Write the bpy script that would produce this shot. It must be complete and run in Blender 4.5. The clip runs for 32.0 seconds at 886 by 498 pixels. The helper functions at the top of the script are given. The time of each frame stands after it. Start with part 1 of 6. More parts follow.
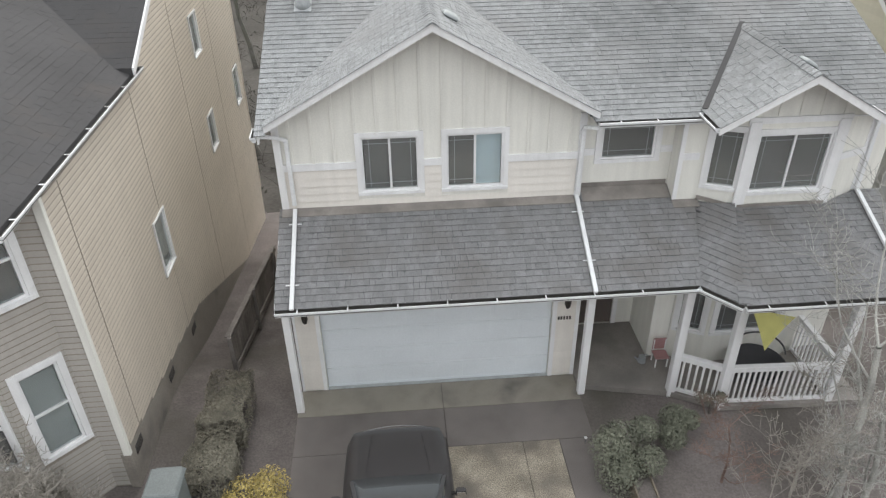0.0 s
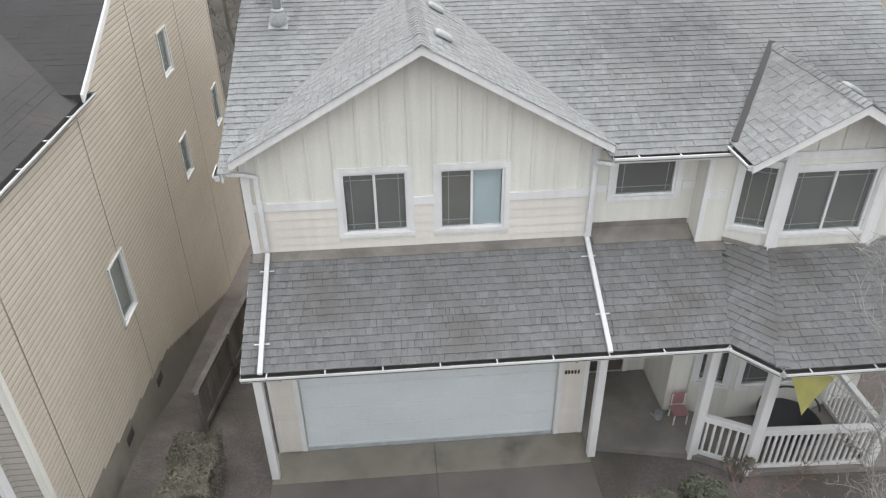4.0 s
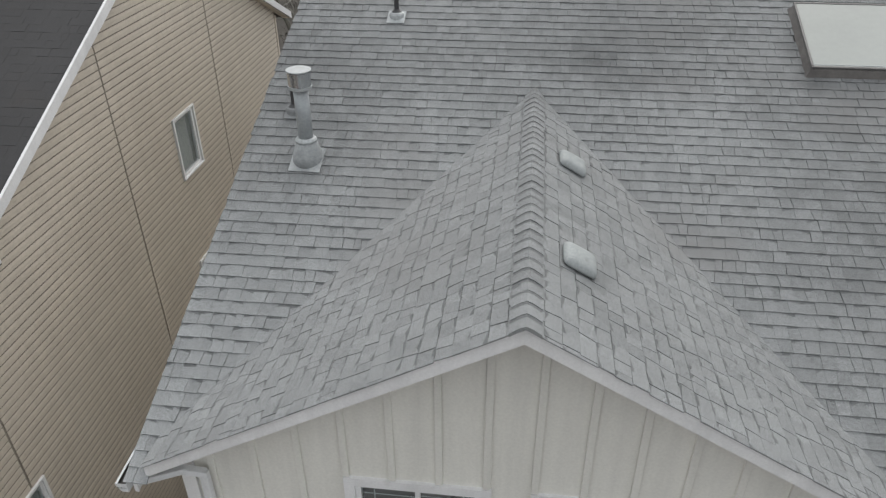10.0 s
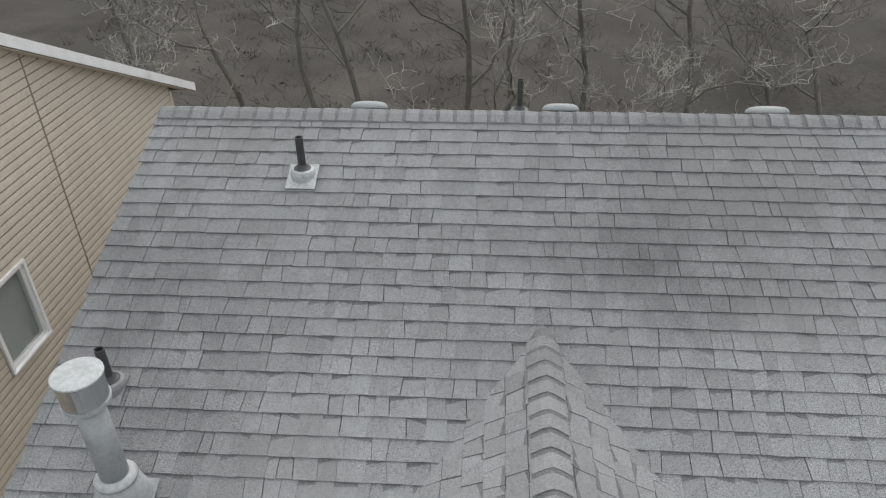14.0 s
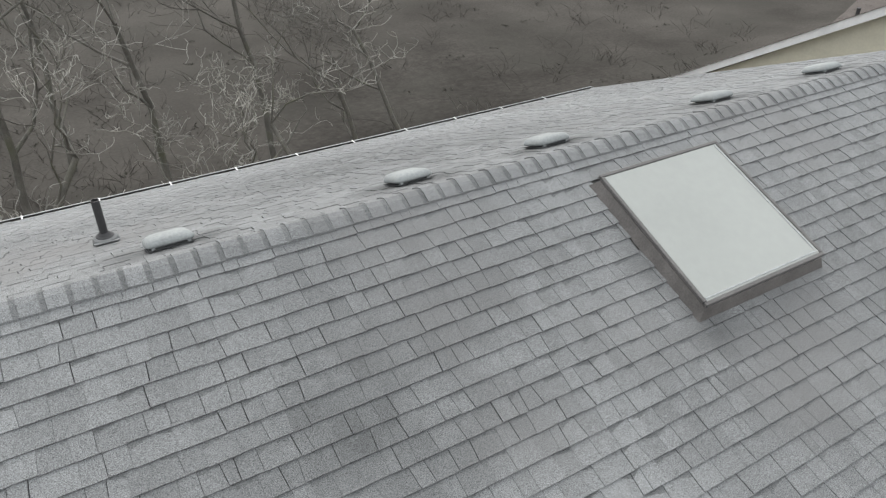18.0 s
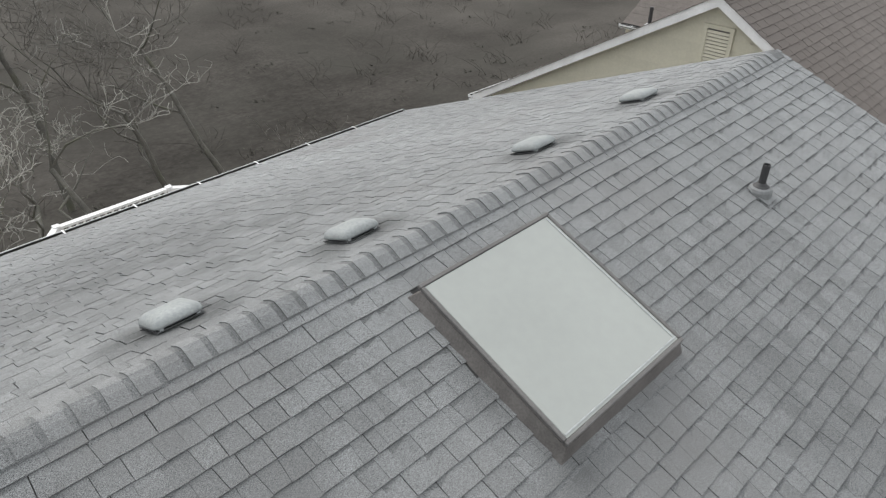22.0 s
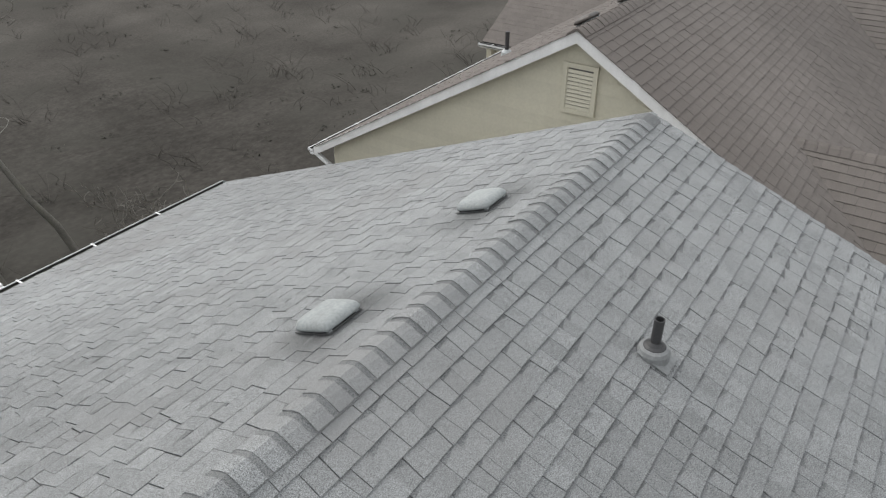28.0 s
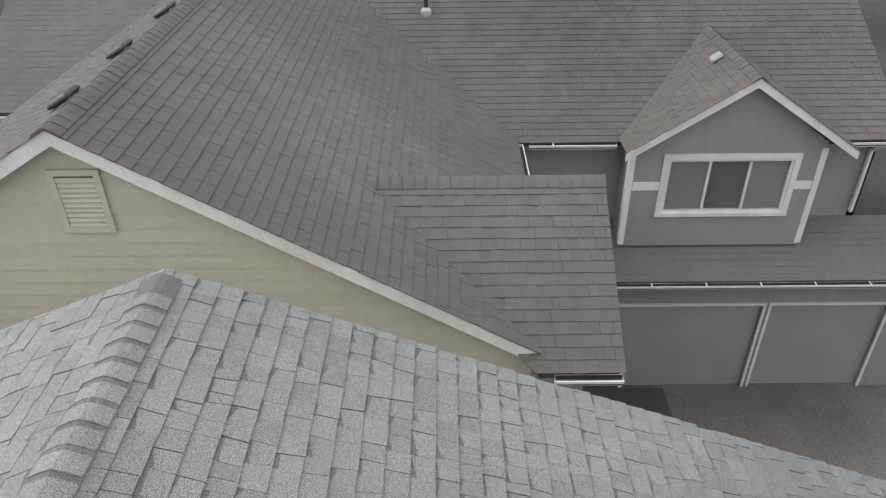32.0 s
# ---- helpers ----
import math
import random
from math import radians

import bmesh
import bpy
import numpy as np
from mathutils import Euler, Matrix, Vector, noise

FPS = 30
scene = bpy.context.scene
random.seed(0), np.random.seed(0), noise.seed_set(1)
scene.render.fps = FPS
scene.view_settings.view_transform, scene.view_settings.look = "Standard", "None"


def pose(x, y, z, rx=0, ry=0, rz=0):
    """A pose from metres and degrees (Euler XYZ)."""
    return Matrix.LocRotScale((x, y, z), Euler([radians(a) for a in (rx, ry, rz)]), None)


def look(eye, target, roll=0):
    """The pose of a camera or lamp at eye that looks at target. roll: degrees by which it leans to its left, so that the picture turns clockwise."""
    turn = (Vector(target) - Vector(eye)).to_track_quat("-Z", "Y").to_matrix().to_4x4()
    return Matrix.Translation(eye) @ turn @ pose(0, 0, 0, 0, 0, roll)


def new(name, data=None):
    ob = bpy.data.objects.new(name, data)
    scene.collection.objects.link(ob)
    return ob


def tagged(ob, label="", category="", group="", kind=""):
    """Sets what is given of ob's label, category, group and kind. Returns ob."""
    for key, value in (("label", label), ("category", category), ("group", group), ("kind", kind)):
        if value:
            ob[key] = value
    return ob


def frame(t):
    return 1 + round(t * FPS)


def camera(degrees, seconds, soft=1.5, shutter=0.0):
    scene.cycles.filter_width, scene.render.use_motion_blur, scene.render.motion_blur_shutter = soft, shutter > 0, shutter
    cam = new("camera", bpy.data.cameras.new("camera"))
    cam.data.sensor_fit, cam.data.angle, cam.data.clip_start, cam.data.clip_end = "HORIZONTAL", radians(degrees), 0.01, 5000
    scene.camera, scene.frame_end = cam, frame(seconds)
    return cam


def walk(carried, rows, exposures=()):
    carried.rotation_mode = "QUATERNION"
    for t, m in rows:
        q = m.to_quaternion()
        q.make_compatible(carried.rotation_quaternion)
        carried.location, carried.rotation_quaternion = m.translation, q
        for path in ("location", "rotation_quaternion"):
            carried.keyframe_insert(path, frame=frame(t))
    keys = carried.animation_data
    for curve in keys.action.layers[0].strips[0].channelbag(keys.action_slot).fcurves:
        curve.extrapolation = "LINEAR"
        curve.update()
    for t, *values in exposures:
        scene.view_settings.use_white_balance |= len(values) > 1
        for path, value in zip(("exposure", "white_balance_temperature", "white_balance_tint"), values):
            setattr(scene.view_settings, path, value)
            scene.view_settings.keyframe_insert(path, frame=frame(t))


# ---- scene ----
cam = camera(63.3, 32.0, soft=1.3)
PATH = [
    (0, (-0.699, -11.832, 11.171), (-0.58, -10.156, 10.087), -0.9),
    (0.5, (-0.657, -11.762, 11.117), (-0.538, -10.084, 10.036), -0.9),
    (1, (-0.606, -11.636, 11.077), (-0.487, -9.958, 9.995), -1.0),
    (1.5, (-0.549, -11.49, 11.054), (-0.428, -9.812, 9.973), -1.0),
    (2, (-0.495, -11.291, 11.017), (-0.376, -9.612, 9.937), -0.9),
    (2.5, (-0.495, -11.072, 10.986), (-0.374, -9.39, 9.91), -1.0),
    (3, (-0.488, -10.796, 10.928), (-0.366, -9.111, 9.856), -1.0),
    (3.5, (-0.474, -10.459, 10.87), (-0.35, -8.771, 9.805), -0.8),
    (5.5, (-0.328, -8.628, 10.911), (-0.208, -6.945, 9.837), -1.0),
    (6, (-0.252, -8.12, 10.886), (-0.13, -6.436, 9.814), -0.9),
    (6.5, (-0.155, -7.623, 10.935), (-0.05, -5.942, 9.857), -0.9),
    (7, (-0.025, -7.096, 10.988), (-0.122, -5.417, 9.906), -0.9),
    (7.5, (0.076, -6.514, 10.937), (-0.098, -4.838, 9.86), -0.7),
    (8, (0.076, -5.937, 10.906), (-0.11, -4.261, 9.832), -0.5),
    (8.5, (0.051, -5.349, 10.862), (-0.141, -3.67, 9.792), -0.4),
    (9, (0.011, -4.758, 10.828), (-0.186, -3.078, 9.761), -0.4),
    (9.5, (-0.014, -4.148, 10.798), (-0.218, -2.468, 9.732), -0.4),
    (10, (-0.048, -3.544, 10.774), (-0.257, -1.864, 9.71), -0.4),
    (10.5, (-0.081, -2.914, 10.735), (-0.293, -1.232, 9.674), -0.4),
    (11, (-0.136, -2.312, 10.718), (-0.35, -0.632, 9.653), -0.6),
    (11.5, (-0.194, -1.67, 10.703), (-0.416, 0.004, 9.632), -0.8),
    (12, (-0.264, -1.107, 10.801), (-0.485, 0.562, 9.723), -0.8),
    (12.5, (-0.298, -0.554, 10.878), (-0.512, 1.118, 9.801), -0.8),
    (13, (-0.321, -0.013, 10.862), (-0.472, 1.665, 9.784), -1.0),
    (13.5, (-0.325, 0.446, 10.875), (-0.465, 2.126, 9.799), -0.9),
    (14, (-0.33, 0.891, 10.893), (-0.46, 2.57, 9.814), -0.9),
    (14.5, (-0.338, 1.179, 10.862), (-0.444, 2.877, 9.811), 0.1),
    (16.5, (-0.131, 2.401, 10.980), (-0.144, 4.097, 9.920), 0.4),
    (17, (-0.114, 2.467, 10.964), (0.105, 4.149, 9.904), 0.3),
    (17.5, (-0.238, 2.585, 10.957), (0.33, 4.174, 9.884), 0.3),
    (18, (-0.241, 2.64, 10.964), (0.623, 4.089, 9.889), 0.1),
    (18.5, (-0.216, 2.669, 10.974), (0.856, 3.973, 9.901), 0.1),
    (19, (-0.207, 2.644, 11.035), (0.949, 3.87, 9.957), 0.2),
    (19.5, (-0.186, 2.642, 11.061), (0.991, 3.844, 9.978), 0.3),
    (20, (-0.137, 2.716, 11.035), (1.056, 3.902, 9.952), 0.5),
    (20.5, (-0.018, 2.847, 11.046), (1.183, 4.023, 9.962), 0.6),
    (21, (0.195, 3.073, 11.061), (1.4, 4.242, 9.973), 0.8),
    (21.5, (0.493, 3.351, 11.054), (1.7, 4.52, 9.969), 0.8),
    (22, (0.812, 3.64, 11.047), (2.019, 4.81, 9.964), 0.7),
    (22.5, (1.026, 3.858, 11.047), (2.235, 5.029, 9.967), 0.7),
    (23, (1.159, 3.986, 11.054), (2.382, 5.138, 9.968), 0.8),
    (23.5, (1.249, 4.023, 11.065), (2.519, 5.125, 9.982), 0.5),
    (24, (1.28, 4.01, 11.062), (2.628, 5.016, 9.98), 0.4),
    (24.5, (1.265, 4.012, 11.045), (2.634, 4.987, 9.961), 0.6),
    (26.5, (1.875, 4.125, 11.012), (3.257, 5.083, 9.93), 0.1),
    (27, (2.253, 4.289, 11.011), (3.637, 5.244, 9.928), -0.0),
    (27.5, (2.68, 4.457, 11.008), (4.063, 5.415, 9.927), -0.1),
    (28, (3.116, 4.642, 11.036), (4.501, 5.596, 9.954), -0.1),
    (28.5, (3.54, 4.79, 11.055), (4.925, 5.742, 9.971), -0.1),
    (29, (3.977, 4.886, 11.041), (5.36, 5.841, 9.957), -0.1),
    (29.5, (4.325, 4.975, 11.034), (5.706, 5.931, 9.949), -0.2),
    (30, (4.599, 5.037, 11.041), (6.014, 5.94, 9.954), -0.2),
    (30.5, (4.864, 5.079, 11.017), (6.336, 5.889, 9.931), -0.3),
    (31, (5.125, 5.064, 11.013), (6.661, 5.738, 9.922), -0.4),
    (31.5, (5.39, 4.991, 11.004), (6.988, 5.489, 9.91), -0.6),
    (32, (5.623, 4.857, 11.054), (7.286, 4.867, 9.944), -0.7),
]
walk(cam, [(t, look(eye, target, roll)) for t, eye, target, roll in PATH],
     exposures=[(0.0, 0.78), (3.5, 0.86), (6.0, 0.64), (8.0, 0.46), (9.0, 0.21), (12.0, 0.08), (16.5, 0.46), (18.5, 0.42), (20.0, 0.39), (24.5, 0.24), (29.0, 0.27), (30.5, 0.27), (32.0, 0.31)])

# ---- world and light: a bright, thick overcast, brighter over the woods behind the house ----
world = bpy.data.worlds.new("overcast_sky")
scene.world = world
world.use_nodes = True
wn = world.node_tree.nodes
sky = wn.new("ShaderNodeTexSky")
sky.sky_type = "NISHITA"
sky.sun_disc = False
sky.sun_elevation = radians(42)
sky.sun_rotation = radians(8)
sky.air_density, sky.dust_density, sky.ozone_density = 1.0, 6.0, 1.0
veil = wn.new("ShaderNodeMix")
veil.data_type = "RGBA"
veil.inputs["Factor"].default_value = 0.8
veil.inputs["B"].default_value = (11.0, 11.2, 11.3, 1)
world.node_tree.links.new(sky.outputs[0], veil.inputs["A"])
world.node_tree.links.new(veil.outputs["Result"], wn["Background"].inputs["Color"])
coord = wn.new("ShaderNodeTexCoord")
split = wn.new("ShaderNodeSeparateXYZ")
rise = wn.new("ShaderNodeMapRange")
rise.inputs["From Min"].default_value, rise.inputs["From Max"].default_value = -0.1, 1.0
rise.inputs["To Min"].default_value, rise.inputs["To Max"].default_value = 0.060, 0.110
world.node_tree.links.new(coord.outputs["Generated"], split.inputs[0])
world.node_tree.links.new(split.outputs["Z"], rise.inputs["Value"])
world.node_tree.links.new(rise.outputs[0], wn["Background"].inputs["Strength"])
sun = new("sun", bpy.data.lights.new("sun", "SUN"))
sun.data.energy, sun.data.angle, sun.data.color = 1.25, radians(40), (1.0, 0.985, 0.96)
sun.matrix_world = look((2, 14, 11), (0, 0, 0))


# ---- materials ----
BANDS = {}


def material(name, color, rough=0.7, var=0.15, scale=0.8, fine=60, fvar=0.12, bump=0.25, dist=0.003, metal=0.0,
             piece=0.0, stain=None, stain_scale=0.35, stain_at=0.55, streak=0.0, spec=0.5, coat=0.0, spots=()):
    """A procedural surface: base colour, patches, fine grain with relief, pieces that differ, optional stains and rain streaks."""
    m = bpy.data.materials.new(name)
    m.use_nodes = True
    n, l = m.node_tree.nodes, m.node_tree.links
    b = n["Principled BSDF"]
    b.inputs["Roughness"].default_value = rough
    b.inputs["Metallic"].default_value = metal
    b.inputs["Specular IOR Level"].default_value = spec
    b.inputs["Coat Weight"].default_value = coat
    geo = n.new("ShaderNodeNewGeometry")

    def tex(s, detail=4.0, stretch=None):
        t = n.new("ShaderNodeTexNoise")
        t.inputs["Scale"].default_value = s
        t.inputs["Detail"].default_value = detail
        if stretch:
            mp = n.new("ShaderNodeMapping")
            mp.inputs["Scale"].default_value = stretch
            l.new(geo.outputs["Position"], mp.inputs["Vector"])
            l.new(mp.outputs[0], t.inputs["Vector"])
        else:
            l.new(geo.outputs["Position"], t.inputs["Vector"])
        return t.outputs["Fac"]

    def ranged(src, a, c, lo=0.3, hi=0.7):
        r = n.new("ShaderNodeMapRange")
        r.inputs["From Min"].default_value, r.inputs["From Max"].default_value = lo, hi
        r.inputs["To Min"].default_value, r.inputs["To Max"].default_value = a, c
        l.new(src, r.inputs["Value"])
        return r.outputs[0]

    def times(a, c):
        q = n.new("ShaderNodeMath")
        q.operation = "MULTIPLY"
        l.new(a, q.inputs[0])
        l.new(c, q.inputs[1])
        return q.outputs[0]

    grain = tex(fine, 3.0)
    value = times(ranged(tex(scale), 1 - var, 1 + var), ranged(grain, 1 - fvar, 1 + fvar))
    if piece:
        info = n.new("ShaderNodeObjectInfo")
        add = n.new("ShaderNodeMath")
        add.operation = "ADD"
        l.new(geo.outputs["Random Per Island"], add.inputs[0])
        l.new(info.outputs["Random"], add.inputs[1])
        fr = n.new("ShaderNodeMath")
        fr.operation = "FRACT"
        l.new(add.outputs[0], fr.inputs[0])
        value = times(value, ranged(fr.outputs[0], 1 - piece, 1 + piece, 0, 1))
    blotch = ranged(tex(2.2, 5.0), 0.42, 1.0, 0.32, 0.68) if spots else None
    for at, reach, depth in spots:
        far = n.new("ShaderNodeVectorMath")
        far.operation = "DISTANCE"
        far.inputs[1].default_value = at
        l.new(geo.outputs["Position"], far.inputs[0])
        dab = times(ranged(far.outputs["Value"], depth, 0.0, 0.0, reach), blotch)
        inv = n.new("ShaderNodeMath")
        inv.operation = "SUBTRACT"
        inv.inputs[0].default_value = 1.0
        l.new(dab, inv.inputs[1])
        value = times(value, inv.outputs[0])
    if streak:
        value = times(value, ranged(tex(1.0, 4.0, (7, 7, 0.5)), 1 - streak, 1 + streak * 0.4))
    hsv = n.new("ShaderNodeHueSaturation")
    hsv.inputs["Color"].default_value = (*color, 1)
    l.new(value, hsv.inputs["Value"])
    out = hsv.outputs[0]
    if stain:
        mix = n.new("ShaderNodeMix")
        mix.data_type = "RGBA"
        mix.inputs["B"].default_value = (*stain, 1)
        l.new(out, mix.inputs["A"])
        l.new(ranged(tex(stain_scale, 6.0), 0, 0.85, stain_at, stain_at + 0.22), mix.inputs["Factor"])
        out = mix.outputs["Result"]
    l.new(out, b.inputs["Base Color"])
    if bump:
        bp = n.new("ShaderNodeBump")
        bp.inputs["Strength"].default_value, bp.inputs["Distance"].default_value = bump, dist
        l.new(grain, bp.inputs["Height"])
        l.new(bp.outputs[0], b.inputs["Normal"])
    return m


def glass(name, tint=(0.9, 0.95, 0.95)):
    m = bpy.data.materials.new(name)
    m.use_nodes = True
    b = m.node_tree.nodes["Principled BSDF"]
    b.inputs["Base Color"].default_value = (*tint, 1)
    b.inputs["Transmission Weight"].default_value = 1.0
    b.inputs["Roughness"].default_value = 0.02
    b.inputs["IOR"].default_value = 1.45
    return m


# Dark dabs on the shingles beside the roof vents.
VENT_DABS = tuple(((x + dx, 7.00, 8.42), 0.36, 0.75) for x in (-1.46, 0.27, 2.08, 3.43, 5.46, 7.15) for dx in (-0.18, 0.18)) + (((0.5, 1.25, 7.58), 0.36, 0.4), ((0.5, 3.03, 7.58), 0.36, 0.4))
# Broad spots: roof dirt and slope-to-slope light, both put into the colour.
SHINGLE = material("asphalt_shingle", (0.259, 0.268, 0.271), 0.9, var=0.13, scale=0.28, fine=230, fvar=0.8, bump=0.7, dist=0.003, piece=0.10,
                   stain=(0.212, 0.212, 0.211), stain_scale=0.55, stain_at=0.53, spec=0.3, spots=(((1.75, 5.75, 8.3), 1.5, 0.42), ((0.9, 5.2, 8.1), 0.9, 0.3), ((3.0, 4.6, 7.85), 1.0, 0.3), ((3.85, 4.85, 7.95), 0.55, 0.35), ((3.2, 4.92, 7.98), 0.30, 0.6), ((3.16, 5.5, 8.2), 0.34, 0.45), ((5.4, 3.0, 7.2), 3.6, 0.44), ((7.6, 1.4, 6.5), 2.6, 0.45), ((-2.9, 4.4, 7.75), 2.6, 0.55), ((3.8, 2.6, 7.05), 2.8, 0.26), ((0.4, 5.2, 8.1), 1.9, 0.34), ((-2.4, 8.6, 7.8), 3.4, 0.5), ((2.8, 8.8, 7.7), 3.6, 0.5)) + VENT_DABS)
SHINGLE_LOW = material("damp_asphalt_shingle", (0.212, 0.213, 0.216), 0.85, var=0.14, scale=0.9, fine=150, fvar=0.42, bump=0.6, dist=0.003, piece=0.10,
                       stain=(0.14, 0.132, 0.125), stain_scale=0.9, stain_at=0.50, spec=0.3)
# One wide spot darkens the garage wing's slope and its dormer.
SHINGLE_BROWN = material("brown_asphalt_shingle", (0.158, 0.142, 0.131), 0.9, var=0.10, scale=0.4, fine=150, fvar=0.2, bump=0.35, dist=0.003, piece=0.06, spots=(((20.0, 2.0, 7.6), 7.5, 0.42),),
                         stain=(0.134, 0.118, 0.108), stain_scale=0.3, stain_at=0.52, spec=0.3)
SHINGLE_DARK = material("charcoal_shingle", (0.066, 0.065, 0.066), 0.9, var=0.12, scale=0.6, fine=150, fvar=0.15, bump=0.3, piece=0.02, spec=0.2,
                        stain=(0.080, 0.073, 0.068), stain_scale=0.9, stain_at=0.55)
SHINGLE_SLATE = material("slate_grey_shingle", (0.165, 0.158, 0.156), 0.9, var=0.08, scale=0.5, fine=150, fvar=0.12, bump=0.3, piece=0.03, spec=0.2)
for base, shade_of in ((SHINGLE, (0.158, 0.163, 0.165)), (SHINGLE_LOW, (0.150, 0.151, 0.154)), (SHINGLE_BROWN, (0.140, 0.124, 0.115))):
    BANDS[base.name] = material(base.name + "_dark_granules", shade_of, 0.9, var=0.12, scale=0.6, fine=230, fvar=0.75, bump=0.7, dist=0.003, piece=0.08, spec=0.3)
# Lap shadow painted in: a brown sheet shows through the lap gaps and seams.
LAP_SHADE = material("shaded_vinyl_lap", (0.28, 0.25, 0.212), 0.8, var=0.1)
FELT = material("roofing_felt", (0.07, 0.07, 0.07), 0.95, bump=0.1)
CREAM = material("cream_paint", (0.755, 0.745, 0.695), 0.6, var=0.05, scale=0.7, fine=40, fvar=0.04, bump=0.15, dist=0.002, streak=0.08, piece=0.025)
CREAM_LOW = material("warm_cream_lap_paint", (0.74, 0.705, 0.655), 0.6, var=0.05, scale=0.7, fine=40, fvar=0.04, bump=0.15, dist=0.002, streak=0.05, piece=0.03)
WHITE = material("white_trim_paint", (0.78, 0.78, 0.785), 0.5, var=0.06, scale=1.5, fine=50, fvar=0.04, bump=0.1, dist=0.001, streak=0.08, stain=(0.5, 0.5, 0.47), stain_scale=2.5, stain_at=0.66)
GUTTER = material("white_gutter_metal", (0.72, 0.73, 0.74), 0.35, var=0.08, scale=2, fine=30, fvar=0.05, bump=0.05, stain=(0.45, 0.45, 0.43), stain_scale=3, stain_at=0.62)
GUTTER_IN = material("dirty_gutter_bottom", (0.060, 0.057, 0.052), 0.8, var=0.3, scale=6)
TAN = material("tan_vinyl_siding", (0.585, 0.525, 0.445), 0.55, var=0.05, scale=0.5, fine=25, fvar=0.04, bump=0.08, streak=0.06, piece=0.025)
GREIGE = material("greige_vinyl_siding", (0.42, 0.395, 0.36), 0.55, var=0.05, scale=0.5, fine=25, fvar=0.04, bump=0.08, streak=0.06, piece=0.03)
YELLOW = material("pale_yellow_siding", (0.54, 0.515, 0.42), 0.6, var=0.05, scale=0.6, fine=30, fvar=0.04, bump=0.1, streak=0.03, piece=0.03)
SAGE = material("sage_grey_siding", (0.32, 0.322, 0.305), 0.6, var=0.06, scale=0.6, fine=30, fvar=0.05, bump=0.1, streak=0.08, piece=0.03)
DOOR_WHITE = material("garage_door_paint", (0.70, 0.74, 0.77), 0.45, var=0.04, scale=0.9, fine=35, fvar=0.03, bump=0.06)
DOOR_GREY = material("grey_garage_door_paint", (0.33, 0.323, 0.315), 0.5, var=0.06, scale=0.9, fine=35, fvar=0.03, bump=0.06)
GLASS = glass("window_glass")
# Pale base colour holds the sky's reflection; the pane itself is opaque.
PALE_PANE = material("sky_reflection_pane", (0.355, 0.374, 0.354), 0.12, var=0.05, scale=0.9, fine=14, fvar=0.02, bump=0.0, coat=0.6)
SKY_FRAME = material("dark_bronze_metal", (0.065, 0.058, 0.053), 0.4, var=0.15, scale=3, fine=60, metal=0.3)
CURB = material("weathered_curb_flashing", (0.135, 0.126, 0.120), 0.7, var=0.25, scale=5, fine=80, fvar=0.15, bump=0.2)
RAIL = material("grey_bronze_rail", (0.155, 0.150, 0.146), 0.45, var=0.15, scale=4, fine=60, metal=0.3)
INSIDE = material("interior_plaster", (0.55, 0.53, 0.5), 0.9, bump=0.0)
GRILLE = material("grille_bar_paint", (0.55, 0.56, 0.56), 0.6, var=0.05)
# Grey for sheets added behind the panes, standing in for haze on the glass.
PANE_GREY = material("hazy_pane_sheet", (0.20, 0.185, 0.18), 0.85, var=0.08, scale=2, fine=90, bump=0.1)
GREY_BLIND = material("grey_blind_fabric", (0.34, 0.345, 0.34), 0.8, var=0.06, scale=2, fine=90, bump=0.1)
BLIND = material("blind_fabric", (0.55, 0.62, 0.66), 0.8, var=0.06, scale=2, fine=90, bump=0.1)
GALV = material("galvanised_flue", (0.33, 0.35, 0.36), 0.5, var=0.14, scale=4, fine=40, fvar=0.08, metal=0.35, bump=0.08)
LEAD = material("grey_flashing", (0.40, 0.42, 0.425), 0.55, var=0.15, scale=5, fine=40, metal=0.1, bump=0.1)
DULL = material("dull_grey_flashing", (0.21, 0.218, 0.22), 0.7, var=0.15, scale=5, fine=40, bump=0.15)
BLACK = material("black_abs_pipe", (0.045, 0.045, 0.047), 0.5, var=0.2, scale=8)
VENT = material("grey_vent_metal", (0.31, 0.33, 0.33), 0.65, var=0.1, scale=5, fine=60, spec=0.25, stain=(0.2, 0.2, 0.2), stain_scale=6, stain_at=0.62)
CONCRETE = material("damp_concrete", (0.265, 0.244, 0.207), 0.8, var=0.22, scale=0.9, fine=90, fvar=0.18, bump=0.4, stain=(0.11, 0.10, 0.09), stain_scale=0.9, stain_at=0.52)
WET = material("soaked_concrete", (0.168, 0.152, 0.142), 0.75, var=0.22, scale=0.7, fine=90, fvar=0.15, bump=0.3, spec=0.3, stain=(0.20, 0.182, 0.165), stain_scale=0.6, stain_at=0.56)
# Two wide spots darken the eastern part of the woods floor.
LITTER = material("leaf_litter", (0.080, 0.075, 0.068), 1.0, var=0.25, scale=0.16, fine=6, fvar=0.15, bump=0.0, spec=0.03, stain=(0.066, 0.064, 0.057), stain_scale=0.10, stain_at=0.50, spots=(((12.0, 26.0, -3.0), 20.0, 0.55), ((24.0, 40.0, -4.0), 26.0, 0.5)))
AGGREGATE = material("exposed_aggregate", (0.31, 0.275, 0.22), 0.85, var=0.3, scale=1.6, fine=45, fvar=0.55, bump=0.9, dist=0.008, spec=0.2, stain=(0.155, 0.138, 0.12), stain_scale=1.3, stain_at=0.44)
